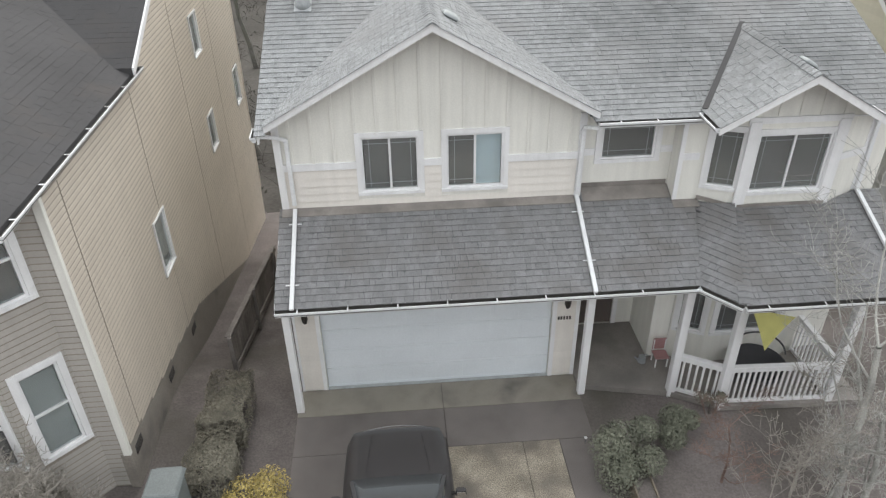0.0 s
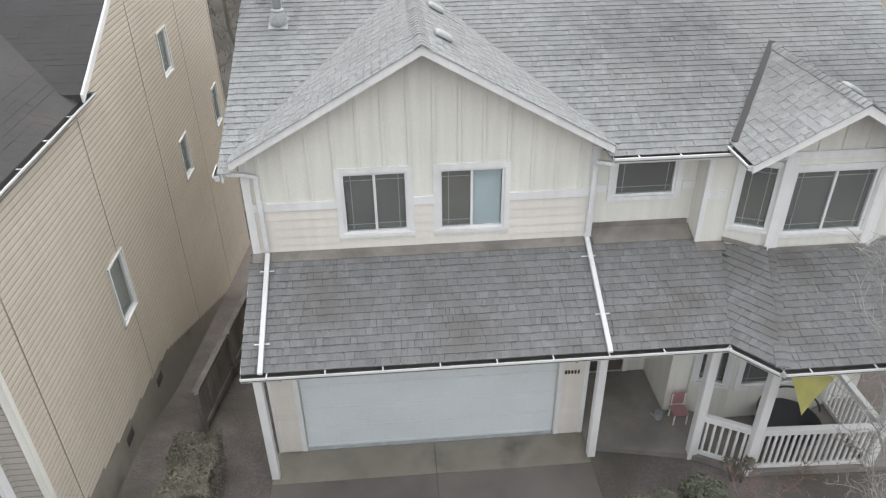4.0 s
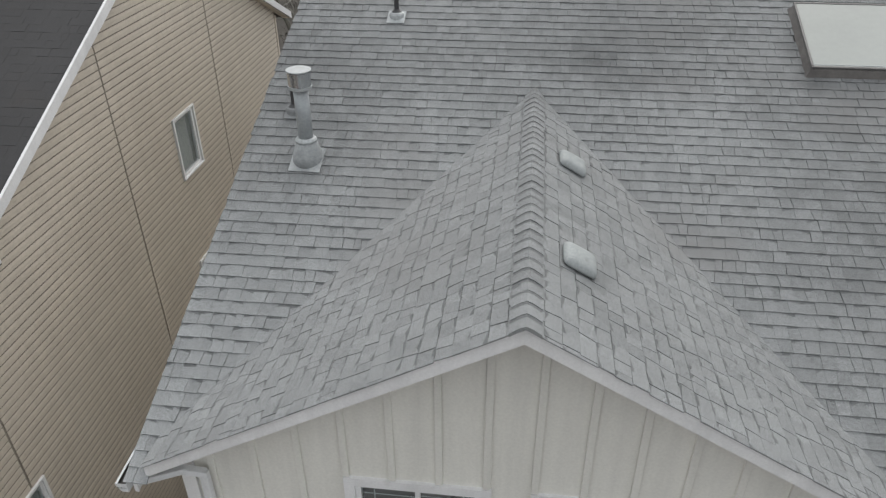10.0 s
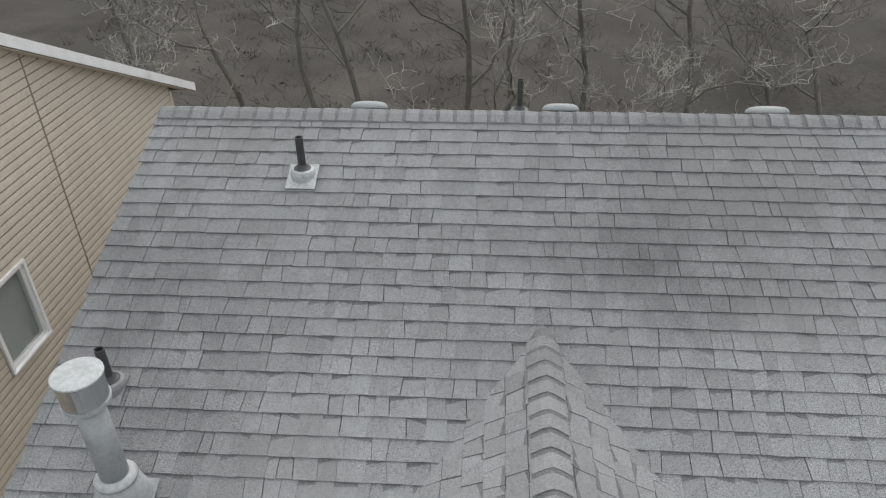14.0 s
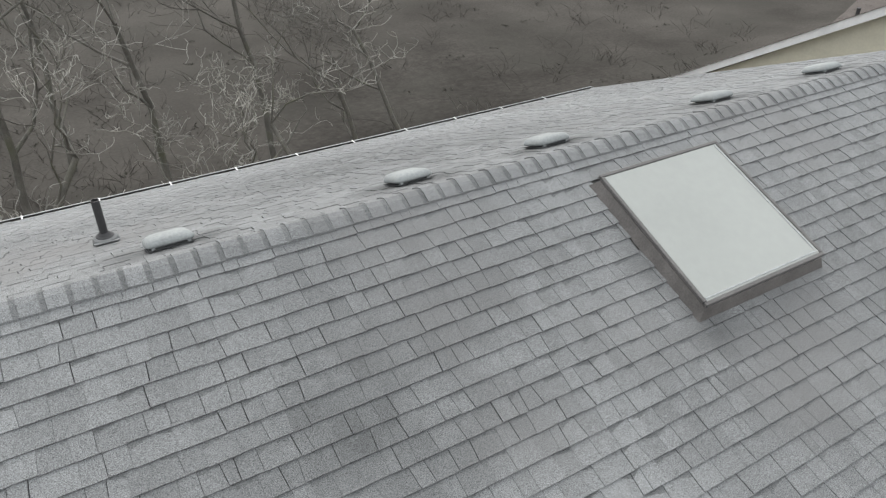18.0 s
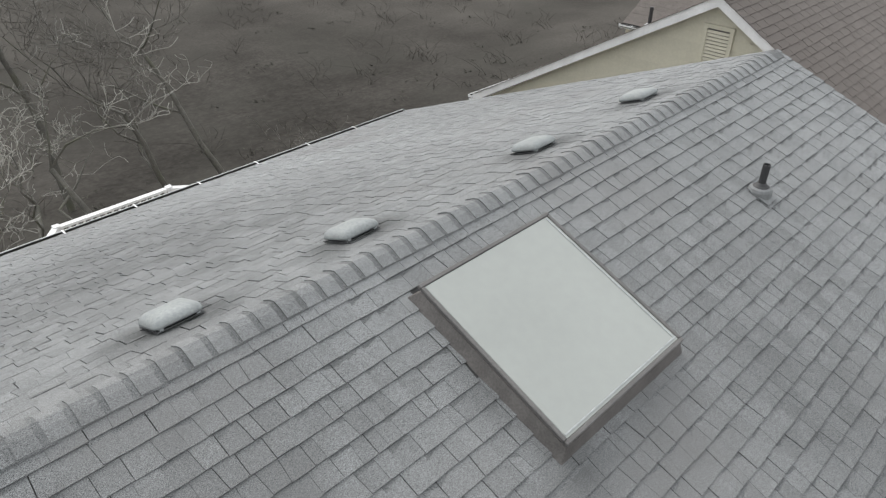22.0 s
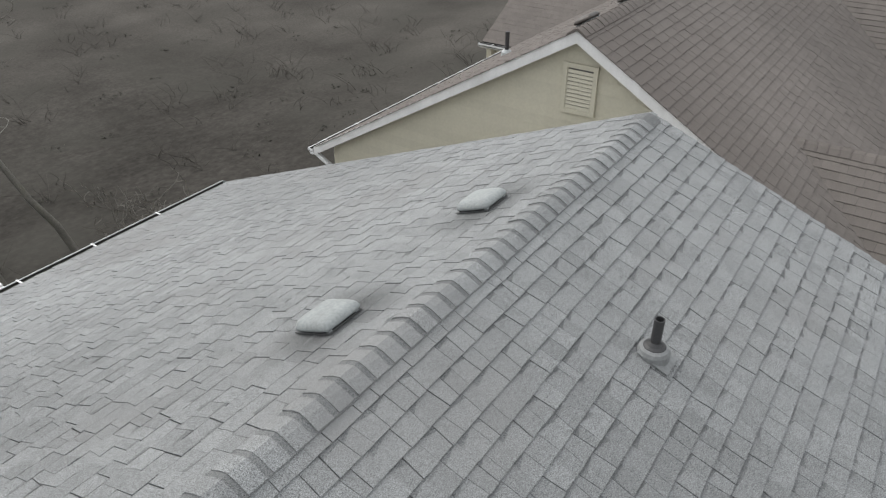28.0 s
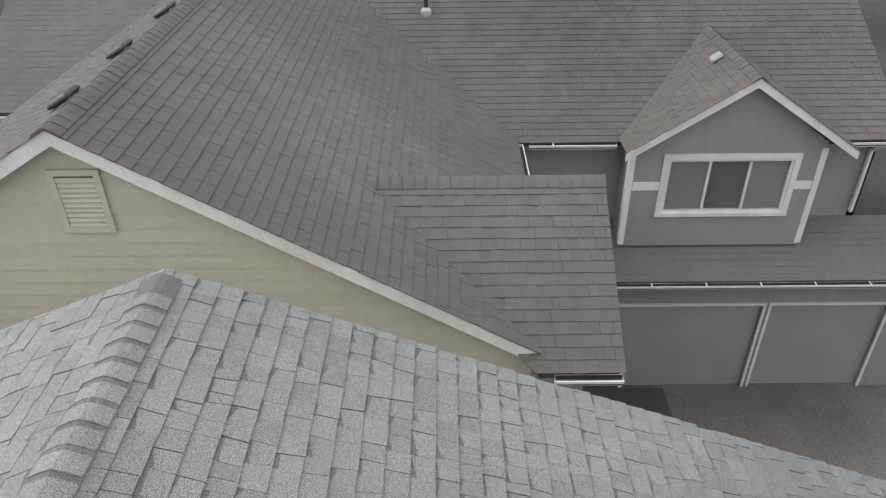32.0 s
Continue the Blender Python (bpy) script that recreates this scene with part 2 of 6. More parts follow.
# Spots paint the shade of the gap between the houses into the soil.
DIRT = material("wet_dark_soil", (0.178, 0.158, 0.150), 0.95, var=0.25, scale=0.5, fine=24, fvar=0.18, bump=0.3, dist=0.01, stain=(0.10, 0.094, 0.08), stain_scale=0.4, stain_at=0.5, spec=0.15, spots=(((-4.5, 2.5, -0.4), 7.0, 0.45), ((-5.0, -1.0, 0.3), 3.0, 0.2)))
FLASH = material("weathered_flashing", (0.235, 0.215, 0.198), 0.8, var=0.2, scale=2.5, fine=60, fvar=0.12, bump=0.2, stain=(0.13, 0.12, 0.11), stain_scale=2.0, stain_at=0.55)
BLOTCHED = material("blotched_foundation", (0.27, 0.245, 0.215), 0.9, var=0.25, scale=0.8, fine=40, fvar=0.15, bump=0.3, stain=(0.13, 0.118, 0.108), stain_scale=0.8, stain_at=0.48)
FOUND = material("foundation_concrete", (0.27, 0.25, 0.22), 0.9, var=0.2, scale=1.0, bump=0.3)


# ---- mesh helpers ----
def root_of(ob):
    while ob.parent:
        ob = ob.parent
    return ob


def thing(name, at, label, category, group="", kind=""):
    e = new(name)
    e.location = at
    e.empty_display_size = 0.3
    e.rotation_mode = "XYZ"
    return tagged(e, label, category, group, kind)


def link_mesh(name, me, mat, parent, label="", kind="", smooth=False):
    """One mesh object, built in world metres, under a thing or a part."""
    if parent is not None:
        off = root_of(parent).location
        me.transform(Matrix.Translation(-Vector(off)))
    if smooth:
        me.polygons.foreach_set("use_smooth", [True] * len(me.polygons))
    if mat is not None and not me.materials:
        me.materials.append(mat)
    ob = new(name, me)
    ob.parent = parent
    return tagged(ob, label, "", "", kind)


def part(name, bm, mat, parent, label="", kind="", smooth=False):
    me = bpy.data.meshes.new(name)
    bm.normal_update()
    bm.to_mesh(me)
    bm.free()
    return link_mesh(name, me, mat, parent, label, kind, smooth)


def poly(name, verts, faces, mat, parent, label="", kind="", smooth=False):
    me = bpy.data.meshes.new(name)
    me.from_pydata([tuple(v) for v in verts], [], faces)
    me.validate()
    me.update()
    return link_mesh(name, me, mat, parent, label, kind, smooth)


def add_box(bm, x0, x1, y0, y1, z0, z1, bevel=0.0, m=None):
    c = Matrix.Translation(((x0 + x1) / 2, (y0 + y1) / 2, (z0 + z1) / 2)) @ Matrix.Diagonal((abs(x1 - x0), abs(y1 - y0), abs(z1 - z0), 1))
    if m is not None:
        c = m @ c
    r = bmesh.ops.create_cube(bm, size=1, matrix=c)
    if bevel:
        edges = list({e for v in r["verts"] for e in v.link_edges})
        bmesh.ops.bevel(bm, geom=edges, offset=bevel, segments=1, affect="EDGES")
    return bm


def box(x0, x1, y0, y1, z0, z1, bevel=0.0, m=None):
    return add_box(bmesh.new(), x0, x1, y0, y1, z0, z1, bevel, m)


def prism(points, d):
    """A solid between a flat outline and the same outline moved by d."""
    bm = bmesh.new()
    a = [bm.verts.new(p) for p in points]
    c = [bm.verts.new(Vector(p) + Vector(d)) for p in points]
    bm.faces.new(a[::-1])
    bm.faces.new(c)
    for i in range(len(a)):
        j = (i + 1) % len(a)
        bm.faces.new((a[i], a[j], c[j], c[i]))
    bmesh.ops.recalc_face_normals(bm, faces=bm.faces)
    return bm


def beam(a, b, w, h, up=(0, 0, 1), bevel=0.0, ends=0.0):
    """A rectangular bar from a to b, w wide and h deep (centred)."""
    a, b = Vector(a), Vector(b)
    d = (b - a).normalized()
    s = d.cross(Vector(up)).normalized()
    u = s.cross(d)
    m = Matrix((s, d, u)).transposed().to_4x4()
    m.translation = (a + b) / 2
    L = (b - a).length + 2 * ends
    return box(-w / 2, w / 2, -L / 2, L / 2, -h / 2, h / 2, bevel, m)


def tube(points, radii, sides=8, cap=True):
    bm = bmesh.new()
    rings = []
    pts = [Vector(p) for p in points]
    for i, p in enumerate(pts):
        d = (pts[min(i + 1, len(pts) - 1)] - pts[max(i - 1, 0)]).normalized()
        s = d.cross(Vector((0, 0, 1)) if abs(d.z) < 0.95 else Vector((1, 0, 0))).normalized()
        u = s.cross(d)
        rings.append([bm.verts.new(p + radii[i] * (math.cos(a) * s + math.sin(a) * u)) for a in (2 * math.pi * k / sides for k in range(sides))])
    for r, q in zip(rings, rings[1:]):
        for k in range(sides):
            bm.faces.new((r[k], r[(k + 1) % sides], q[(k + 1) % sides], q[k]))
    if cap:
        bm.faces.new(rings[0])
        bm.faces.new(rings[-1])
    bmesh.ops.recalc_face_normals(bm, faces=bm.faces)
    return bm


def wall(name, p, u, length, z0, z1, thick, holes, mat, parent, label="", inward=(0, 1, 0), kind=""):
    """A straight wall from p along u, its outer face on the line, with openings (u0, u1, z0, z1) that go through it."""
    p, u, w = Vector((p[0], p[1], 0)), Vector((u[0], u[1], 0)).normalized(), Vector(inward) * thick
    us = sorted({0.0, length, *[h[i] for h in holes for i in (0, 1)]})
    zs = sorted({z0, z1, *[h[i] for h in holes for i in (2, 3)]})
    us = [a for a in us if 0 <= a <= length]
    zs = [a for a in zs if z0 <= a <= z1]
    verts, faces, ids = [], [], {}

    def vid(i, j, k):
        if (i, j, k) not in ids:
            ids[i, j, k] = len(verts)
            verts.append(p + u * us[i] + Vector((0, 0, zs[j])) + w * k)
        return ids[i, j, k]

    def solid(i, j):
        if not (0 <= i < len(us) - 1 and 0 <= j < len(zs) - 1):
            return False
        cu, cz = (us[i] + us[i + 1]) / 2, (zs[j] + zs[j + 1]) / 2
        return not any(h[0] < cu < h[1] and h[2] < cz < h[3] for h in holes)

    for i in range(len(us) - 1):
        for j in range(len(zs) - 1):
            if not solid(i, j):
                continue
            faces.append([vid(i, j, 0), vid(i + 1, j, 0), vid(i + 1, j + 1, 0), vid(i, j + 1, 0)])
            faces.append([vid(i, j, 1), vid(i, j + 1, 1), vid(i + 1, j + 1, 1), vid(i + 1, j, 1)])
            for di, dj, a, b in ((-1, 0, (0, 1), (0, 0)), (1, 0, (1, 0), (1, 1)), (0, -1, (0, 0), (1, 0)), (0, 1, (1, 1), (0, 1))):
                if not solid(i + di, j + dj):
                    faces.append([vid(i + a[0], j + a[1], 0), vid(i + a[0], j + a[1], 1), vid(i + b[0], j + b[1], 1), vid(i + b[0], j + b[1], 0)])
    return poly(name, verts, faces, mat, parent, label, kind)


def clip_poly(pts, a, b, c):
    """The part of a flat outline where a*u + b*v + c >= 0."""
    out = []
    for i, p in enumerate(pts):
        q = pts[(i + 1) % len(pts)]
        dp, dq = a * p[0] + b * p[1] + c, a * q[0] + b * q[1] + c
        if dp >= 0:
            out.append(p)
        if (dp >= 0) != (dq >= 0):
            k = dp / (dp - dq)
            out.append((p[0] + k * (q[0] - p[0]), p[1] + k * (q[1] - p[1])))
    return out


EXPOSURE = 0.1395
def shingles(name, origin, u, v, width, rise, mat, roof, label, cuts=(), chosen=None, expo=EXPOSURE, wide=0.27, seed=1, skip=None, gap=0.003, flat=False, groove=0.003, slant=0.007, depth=1.0, band=0.7, lift=0.005):
    """Laminated shingles on one slope: thick teeth and recessed tabs of uneven width in overlapping courses.
    Some recessed tabs show a ragged end of the dark granule band under the course above; band is their share.
    u runs along the eave, v up the slope; cuts are half planes (a, b, c); chosen picks the tabs that become objects of their own."""
    rnd = random.Random(seed)
    o, u, v = Vector(origin), Vector(u).normalized(), Vector(v).normalized()
    n = u.cross(v)
    if n.z < 0:
        n = -n
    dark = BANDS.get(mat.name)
    verts, faces, slots = [], [], []
    shared = {}
    courses = int(math.ceil(rise / expo))

    def solid(loc, hs, split):
        """Vertices and faces of one tab; a split tab has six corners, the upper four round its band."""
        m = len(loc)
        vv = [u * q[0] + v * q[1] + n * h for q, h in zip(loc, hs)] + [u * q[0] + v * q[1] - n * 0.003 for q in loc]
        ff = [[0, 1, 2, 5], [5, 2, 3, 4]] if split else [list(range(m))]
        return vv, ff + [[i, m + i, m + (i + 1) % m, (i + 1) % m] for i in range(m)], ([0, 1] if split else [0]) + [0] * m

    for c in range(courses):
        v0, v1 = c * expo, min((c + 1) * expo + (-groove if flat else 0.02), rise)
        x = -rnd.uniform(0, 0.25)
        lean0 = 0.0
        tooth = rnd.random() < 0.5
        wander = rnd.uniform(0, 6.28)
        while x < width:
            w = rnd.choice((0.09, 0.12, 0.13, 0.15, 0.15, 0.16, 0.17, 0.19, 0.22)) * (wide / 0.30)
            a, b = max(x, 0.0), min(x + w - gap * rnd.choice((0.1, 0.2, 0.5, 0.9, 1.4)), width)
            tooth = not tooth if rnd.random() < 0.85 else tooth
            thick = rnd.choice((0.0055, 0.0062, 0.0070) if tooth else (0.0030, 0.0038, 0.0046)) * depth
            drop = rnd.uniform(-0.003, 0.002) + 0.0025 * math.sin(x * 1.7 + wander)
            x += w
            lean1 = rnd.choice((-slant, 0.0, 0.0, slant))
            sa, sb = lean0, lean1
            lean0 = lean1
            if b - a < 0.02:
                continue
            if a == 0.0 or b == width or b - a < 0.05:
                sa = sb = lean0 = 0.0
            pts = [(a + sa, v0 + drop), (b + sb, v0 + drop), (b - sb, v1), (a - sa, v1)]
            cut = False
            for cc in cuts:
                inside = all(cc[0] * q[0] + cc[1] * q[1] + cc[2] >= 0 for q in pts)
                if not inside:
                    pts = clip_poly(pts, *cc)
                    cut = True
                if len(pts) < 3:
                    break
            if len(pts) < 3:
                continue
            mid = o + u * ((a + b) / 2) + v * ((v0 + v1) / 2)
            if skip and skip(mid):
                continue
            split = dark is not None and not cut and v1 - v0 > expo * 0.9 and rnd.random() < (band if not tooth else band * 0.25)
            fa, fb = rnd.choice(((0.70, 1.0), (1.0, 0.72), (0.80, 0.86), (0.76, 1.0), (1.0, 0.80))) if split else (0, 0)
            whole = chosen and not cut and v1 - v0 > expo and chosen(mid)
            if whole:
                hw = (b - a) / 2
                pts = [(-hw + sa, 0), (hw + sb, 0), (hw - sb, expo + 0.02), (-hw - sa, expo + 0.02)]
            base = 0.0 if whole else v0 + drop
            if split:
                p0, p1, p2, p3 = pts
                ka, kb = fa * expo / (p3[1] - p0[1]), fb * expo / (p2[1] - p1[1])
                pts = [p0, p1, (p1[0] + kb * (p2[0] - p1[0]), p1[1] + kb * (p2[1] - p1[1])), p2, p3, (p0[0] + ka * (p3[0] - p0[0]), p0[1] + ka * (p3[1] - p0[1]))]
            hs = [thick + (0.0 if flat else lift - (lift + 0.004) * (q[1] - base) / expo) for q in pts]
            if whole:
                key = (round(b - a, 3), round(thick, 4), sa, sb, fa, fb)
                if key not in shared:
                    vv, ff, mi = solid(pts, hs, split)
                    me = bpy.data.meshes.new("shingle")
                    me.from_pydata([tuple(q) for q in vv], [], ff)
                    me.materials.append(mat)
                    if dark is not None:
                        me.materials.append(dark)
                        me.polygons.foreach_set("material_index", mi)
                    shared[key] = me
                ob = new("shingle", shared[key])
                ob.parent = roof
                ob.location = o + u * ((a + b) / 2) + v * (v0 + drop) - Vector(root_of(roof).location)
                continue
            k = len(verts)
            vv, ff, mi = solid(pts, hs, split)
            verts += [o + q for q in vv]
            faces += [[k + i for i in f] for f in ff]
            slots += mi
    me = bpy.data.meshes.new(name)
    me.from_pydata([tuple(q) for q in verts], [], faces)
    me.update()
    me.materials.append(mat)
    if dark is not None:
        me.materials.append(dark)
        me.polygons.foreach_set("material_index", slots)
    return link_mesh(name, me, mat, roof, label, "stuff")


def ridge_caps(roof, a, b, slope, side, mat, step=EXPOSURE, half=0.14, name="ridge_cap", butt=0.017):
    """Folded cap shingles that overlap along a ridge, each with its dark band; side points across it, slope is rise over run."""
    a, b, side = Vector(a), Vector(b), Vector(side).normalized()
    d = (b - a).normalized()
    L, t = 0.30, 0.010
    drop = half * slope
    prof = [(-half, -drop - 0.008), (-half * 0.40, -drop * 0.36), (0, -drop * 0.05), (half * 0.40, -drop * 0.36), (half, -drop - 0.008)]
    m = len(prof)
    verts = []
    rows = ((0.0, butt), (step * 0.76, butt - (butt - 0.002) * step * 0.76 / L), (L, 0.002))
    for y, lift in rows:
        verts += [side * q[0] + d * y + Vector((0, 0, q[1] + lift + t)) for q in prof]
    for y, lift in (rows[0], rows[2]):
        verts += [side * q[0] + d * y + Vector((0, 0, q[1] + lift - 0.022)) for q in prof]
    faces = [[i, i + 1, m + i + 1, m + i] for i in range(m - 1)] + [[m + i, m + i + 1, 2 * m + i + 1, 2 * m + i] for i in range(m - 1)]
    mi = [0] * (m - 1) + [1] * (m - 1)
    faces += [[i, 3 * m + i, 3 * m + i + 1, i + 1] for i in range(m - 1)] + [[2 * m + i, 2 * m + i + 1, 4 * m + i + 1, 4 * m + i] for i in range(m - 1)]
    faces += [[0, m, 2 * m, 4 * m, 3 * m], [m - 1, 4 * m - 1, 5 * m - 1, 3 * m - 1, 2 * m - 1]]
    mi += [0] * (2 * m)
    me = bpy.data.meshes.new(name)
    me.from_pydata([tuple(q) for q in verts], [], faces)
    me.materials.append(mat)
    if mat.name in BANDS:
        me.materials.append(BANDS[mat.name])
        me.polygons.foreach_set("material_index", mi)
    rnd = random.Random(5)
    k = 0.0
    while k < (b - a).length - 0.05:
        ob = new(name, me)
        ob.parent = roof
        ob.location = a + d * k - Vector(root_of(roof).location) + Vector((0, 0, rnd.uniform(-0.003, 0.003)))
        ob.rotation_euler = (0, 0, rnd.uniform(-0.02, 0.02))
        k += step


def slab_roof(name, corners, mat, parent, label="", thick=0.10):
    """The deck under a slope: a flat outline with thickness below it."""
    return part(name, prism([Vector(c) - Vector((0, 0, 0.006)) for c in corners], (0, 0, -thick)), mat, parent, label)


def gutter(parent, a, b, out, name="gutter", size=0.12, mat=None, label="white metal gutter with dark wet leaf dirt inside"):
    """An open K-shaped trough with its lip, its ends, its dirt and its hangers."""
    a, b, out = Vector(a), Vector(b), Vector(out).normalized()
    d = (b - a).normalized()
    prof = [(0, 0), (0, -size), (size * 0.6, -size), (size, -size * 0.35), (size, -0.005), (size - 0.016, -0.005), (size - 0.016, -0.014), (size - 0.004, -size * 0.35), (size * 0.57, -size + 0.006), (0.006, -size + 0.006), (0.006, 0)]
    bm = bmesh.new()
    ra = [bm.verts.new(a + out * q[0] + Vector((0, 0, q[1]))) for q in prof]
    rb = [bm.verts.new(b + out * q[0] + Vector((0, 0, q[1]))) for q in prof]
    for i in range(len(prof)):
        j = (i + 1) % len(prof)
        bm.faces.new((ra[i], ra[j], rb[j], rb[i]))
    bm.faces.new(ra[:6][::-1] + [])
    bm.faces.new(rb[:6])
    bmesh.ops.recalc_face_normals(bm, faces=bm.faces)
    g = part(name, bm, mat or GUTTER, parent, label)
    g.data.materials.append(GUTTER_IN)
    for i in (6, 7, 8, 9):
        g.data.polygons[i].material_index = 1
    z = Vector((0, 0, -size * 0.5))
    part("gutter_dirt", prism([a + z + out * 0.007, b + z + out * 0.007, b + z + out * (size * 0.93), a + z + out * (size * 0.93)], (0, 0, -0.012)), GUTTER_IN, g)
    L = (b - a).length
    k = int(L / 0.95)
    for i in range(k):
        c = a + d * (0.4 + i * (L - 0.6) / max(k, 1))
        part("gutter_hanger", beam(c + Vector((0, 0, 0.004)), c + out * (size + 0.004) + Vector((0, 0, 0.0)), 0.022, 0.006), GUTTER, g)
    return g


def window(parent, name, p, u, inward, w, h, z0, trim=0.11, sash=(0.5,), grid=True, hung=False, trim_mat=None, blind=None, label="", shade=True, blind_mat=None, deep=0.055):
    """A window in an opening: casing boards, sill, vinyl sash, panes, thin grille bars near the pane's edges; p is the opening's lower start."""
    p, u, w_in = Vector((p[0], p[1], z0)), Vector((u[0], u[1], 0)).normalized(), Vector(inward)
    tm = trim_mat or WHITE

    def P(a, z, k=0.0):
        return p + u * a + Vector((0, 0, z)) + w_in * k

    def bar(a0, a1, b0, b1, k0, k1):
        return prism([P(a0, b0, k0), P(a1, b0, k0), P(a1, b1, k0), P(a0, b1, k0)], w_in * (k1 - k0))

    win = part(name, bar(-trim, w + trim, h, h + trim, -0.035, 0.0), tm, parent, label)
    part("casing", bar(-trim, 0, 0, h, -0.033, 0.0), tm, win)
    part("casing", bar(w, w + trim, 0, h, -0.033, 0.0), tm, win)
    part("window_sill", bar(-trim, w + trim, -trim * 0.65, 0, -0.045, 0.0), tm, win)
    f = 0.045
    bm = bar(0, w, 0, f, 0.0, 0.07)
    for args in ((0, w, h - f, h), (0, f, f, h - f), (w - f, w, f, h - f)):
        b2 = bar(args[0], args[1], args[2], args[3], 0.0, 0.07)
        me = bpy.data.meshes.new("t")
        b2.to_mesh(me)
        b2.free()
        bm.from_mesh(me)
        bpy.data.meshes.remove(me)
    part("window_frame", bm, WHITE, win)
    cuts = [0.0, *sash, 1.0]
    for i in range(len(cuts) - 1):
        if hung:
            a0, a1, b0, b1 = f, w - f, f + cuts[i] * (h - 2 * f), f + cuts[i + 1] * (h - 2 * f)
        else:
            a0, a1, b0, b1 = f + cuts[i] * (w - 2 * f), f + cuts[i + 1] * (w - 2 * f), f, h - f
        k = 0.02 + 0.018 * (i % 2)
        if i > 0:
            if hung:
                part("meeting_rail", bar(a0, a1, b0 - 0.022, b0 + 0.022, 0.008, 0.05), WHITE, win)
            else:
                part("mullion", bar(a0 - 0.022, a0 + 0.022, b0, b1, 0.008, 0.05), WHITE, win)
        pane = part("pane", bar(a0, a1, b0, b1, k, k + 0.006), GLASS, win)
        pane.visible_shadow = False
        if grid:
            ins, last = 0.11, len(cuts) - 2
            ups = ([a0 + ins] if i == 0 else []) + ([a1 - ins] if i == last else [])
            for c in ups:
                part("grille_bar", bar(c, c + 0.010, b0, b1, k + 0.008, k + 0.012), GRILLE, win)
            for c in (b0 + ins, b1 - ins):
                part("grille_bar", bar(a0, a1, c, c + 0.010, k + 0.0122, k + 0.016), GRILLE, win)
        if not (blind and i in blind) and shade:
            # Added sheet behind the pane: lifts the dark room to a hazy grey.
            part("shade", bar(a0 + 0.01, a1 - 0.01, b0 + 0.004, b1, deep, deep + 0.008), PANE_GREY, win)
        if blind and i in blind:
            part("blind", bar(a0 + 0.01, a1 - 0.01, b0 + 0.004, b1, deep, deep + 0.008), blind_mat or BLIND, win, "pale blue-grey drawn window blind" if blind_mat is None else "grey drawn blind")
    return win


def face_shingles(name, corners, mat, roof, label="", chosen=None, seed=1, over=0.0, expo=EXPOSURE, wide=0.27, skip=None, **more):
    """Shingles on one flat roof face; corners go round from the eave's two ends."""
    c = [Vector(p) for p in corners]
    u = (c[1] - c[0]).normalized()
    rest = sum(c[2:], Vector()) / (len(c) - 2)
    n = u.cross(rest - c[0]).normalized()
    if n.z < 0:
        n = -n
    v = n.cross(u)
    if (rest - c[0]).dot(v) < 0:
        v = -v
    q = [((p - c[0]).dot(u), (p - c[0]).dot(v)) for p in c]
    u0, u1, top = min(p[0] for p in q), max(p[0] for p in q), max(p[1] for p in q)
    q = [(p[0] - u0, p[1]) for p in q]
    mx, my = sum(p[0] for p in q) / len(q), sum(p[1] for p in q) / len(q)
    cuts = []
    for i in range(1, len(q)):
        a, b = q[i], q[(i + 1) % len(q)]
        A, B = -(b[1] - a[1]), b[0] - a[0]
        C = -(A * a[0] + B * a[1])
        s = 1 if A * mx + B * my + C > 0 else -1
        cuts.append((A * s, B * s, C * s))
    return shingles(name, c[0] + u * u0 - v * over, u, v, u1 - u0, top + over, mat, roof, label, cuts, chosen, expo, wide, seed, skip, **more)


# ---- the ground ----
def smooth_step(a, b, t):
    k = min(max((t - a) / (b - a), 0.0), 1.0)
    return k * k * (3 - 2 * k)


def ground_z(x, y):
    z = -0.21 * max(0.0, min(y - 0.5, 12.0)) - 0.10 * max(0.0, min(y - 12.5, 30.0))
    z += 0.55 * smooth_step(-3.9, -5.4, x) * (1 - smooth_step(-1.5, 3.0, y))
    z += 0.62 * smooth_step(10.2, 13.5, x) * (1 - smooth_step(4.0, 9.0, y))
    if y > 8 or x > 26 or x < -14:
        z += 0.35 * noise.noise(Vector((x * 0.11, y * 0.11, 0.3))) * min(1.0, max(y - 8, x - 26, -14 - x) / 6)
    return z - 0.02


gx = sorted({-900, -500, -250, -120, -70, *[-45 + 3 * i for i in range(11)], *[-13 + 0.8 * i for i in range(41)], *[21 + 3 * i for i in range(14)], 80, 140, 300, 600, 900})
gy = sorted({-900, -400, -200, -90, -50, *[-30 + 3 * i for i in range(7)], *[-10 + 0.8 * i for i in range(36)], *[20 + 2.0 * i for i in range(26)], 90, 140, 250, 500, 900})
gv = [(x, y, ground_z(x, y)) for y in gy for x in gx]
gf = [[j * len(gx) + i, j * len(gx) + i + 1, (j + 1) * len(gx) + i + 1, (j + 1) * len(gx) + i] for j in range(len(gy) - 1) for i in range(len(gx) - 1)]
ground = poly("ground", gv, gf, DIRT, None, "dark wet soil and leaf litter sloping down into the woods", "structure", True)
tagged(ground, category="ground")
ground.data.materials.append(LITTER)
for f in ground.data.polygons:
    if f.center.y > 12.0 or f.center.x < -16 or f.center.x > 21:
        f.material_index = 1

drive = thing("driveway", (0, -3, 0), "damp concrete driveway slabs with dark wet patches", "driveway", kind="structure")
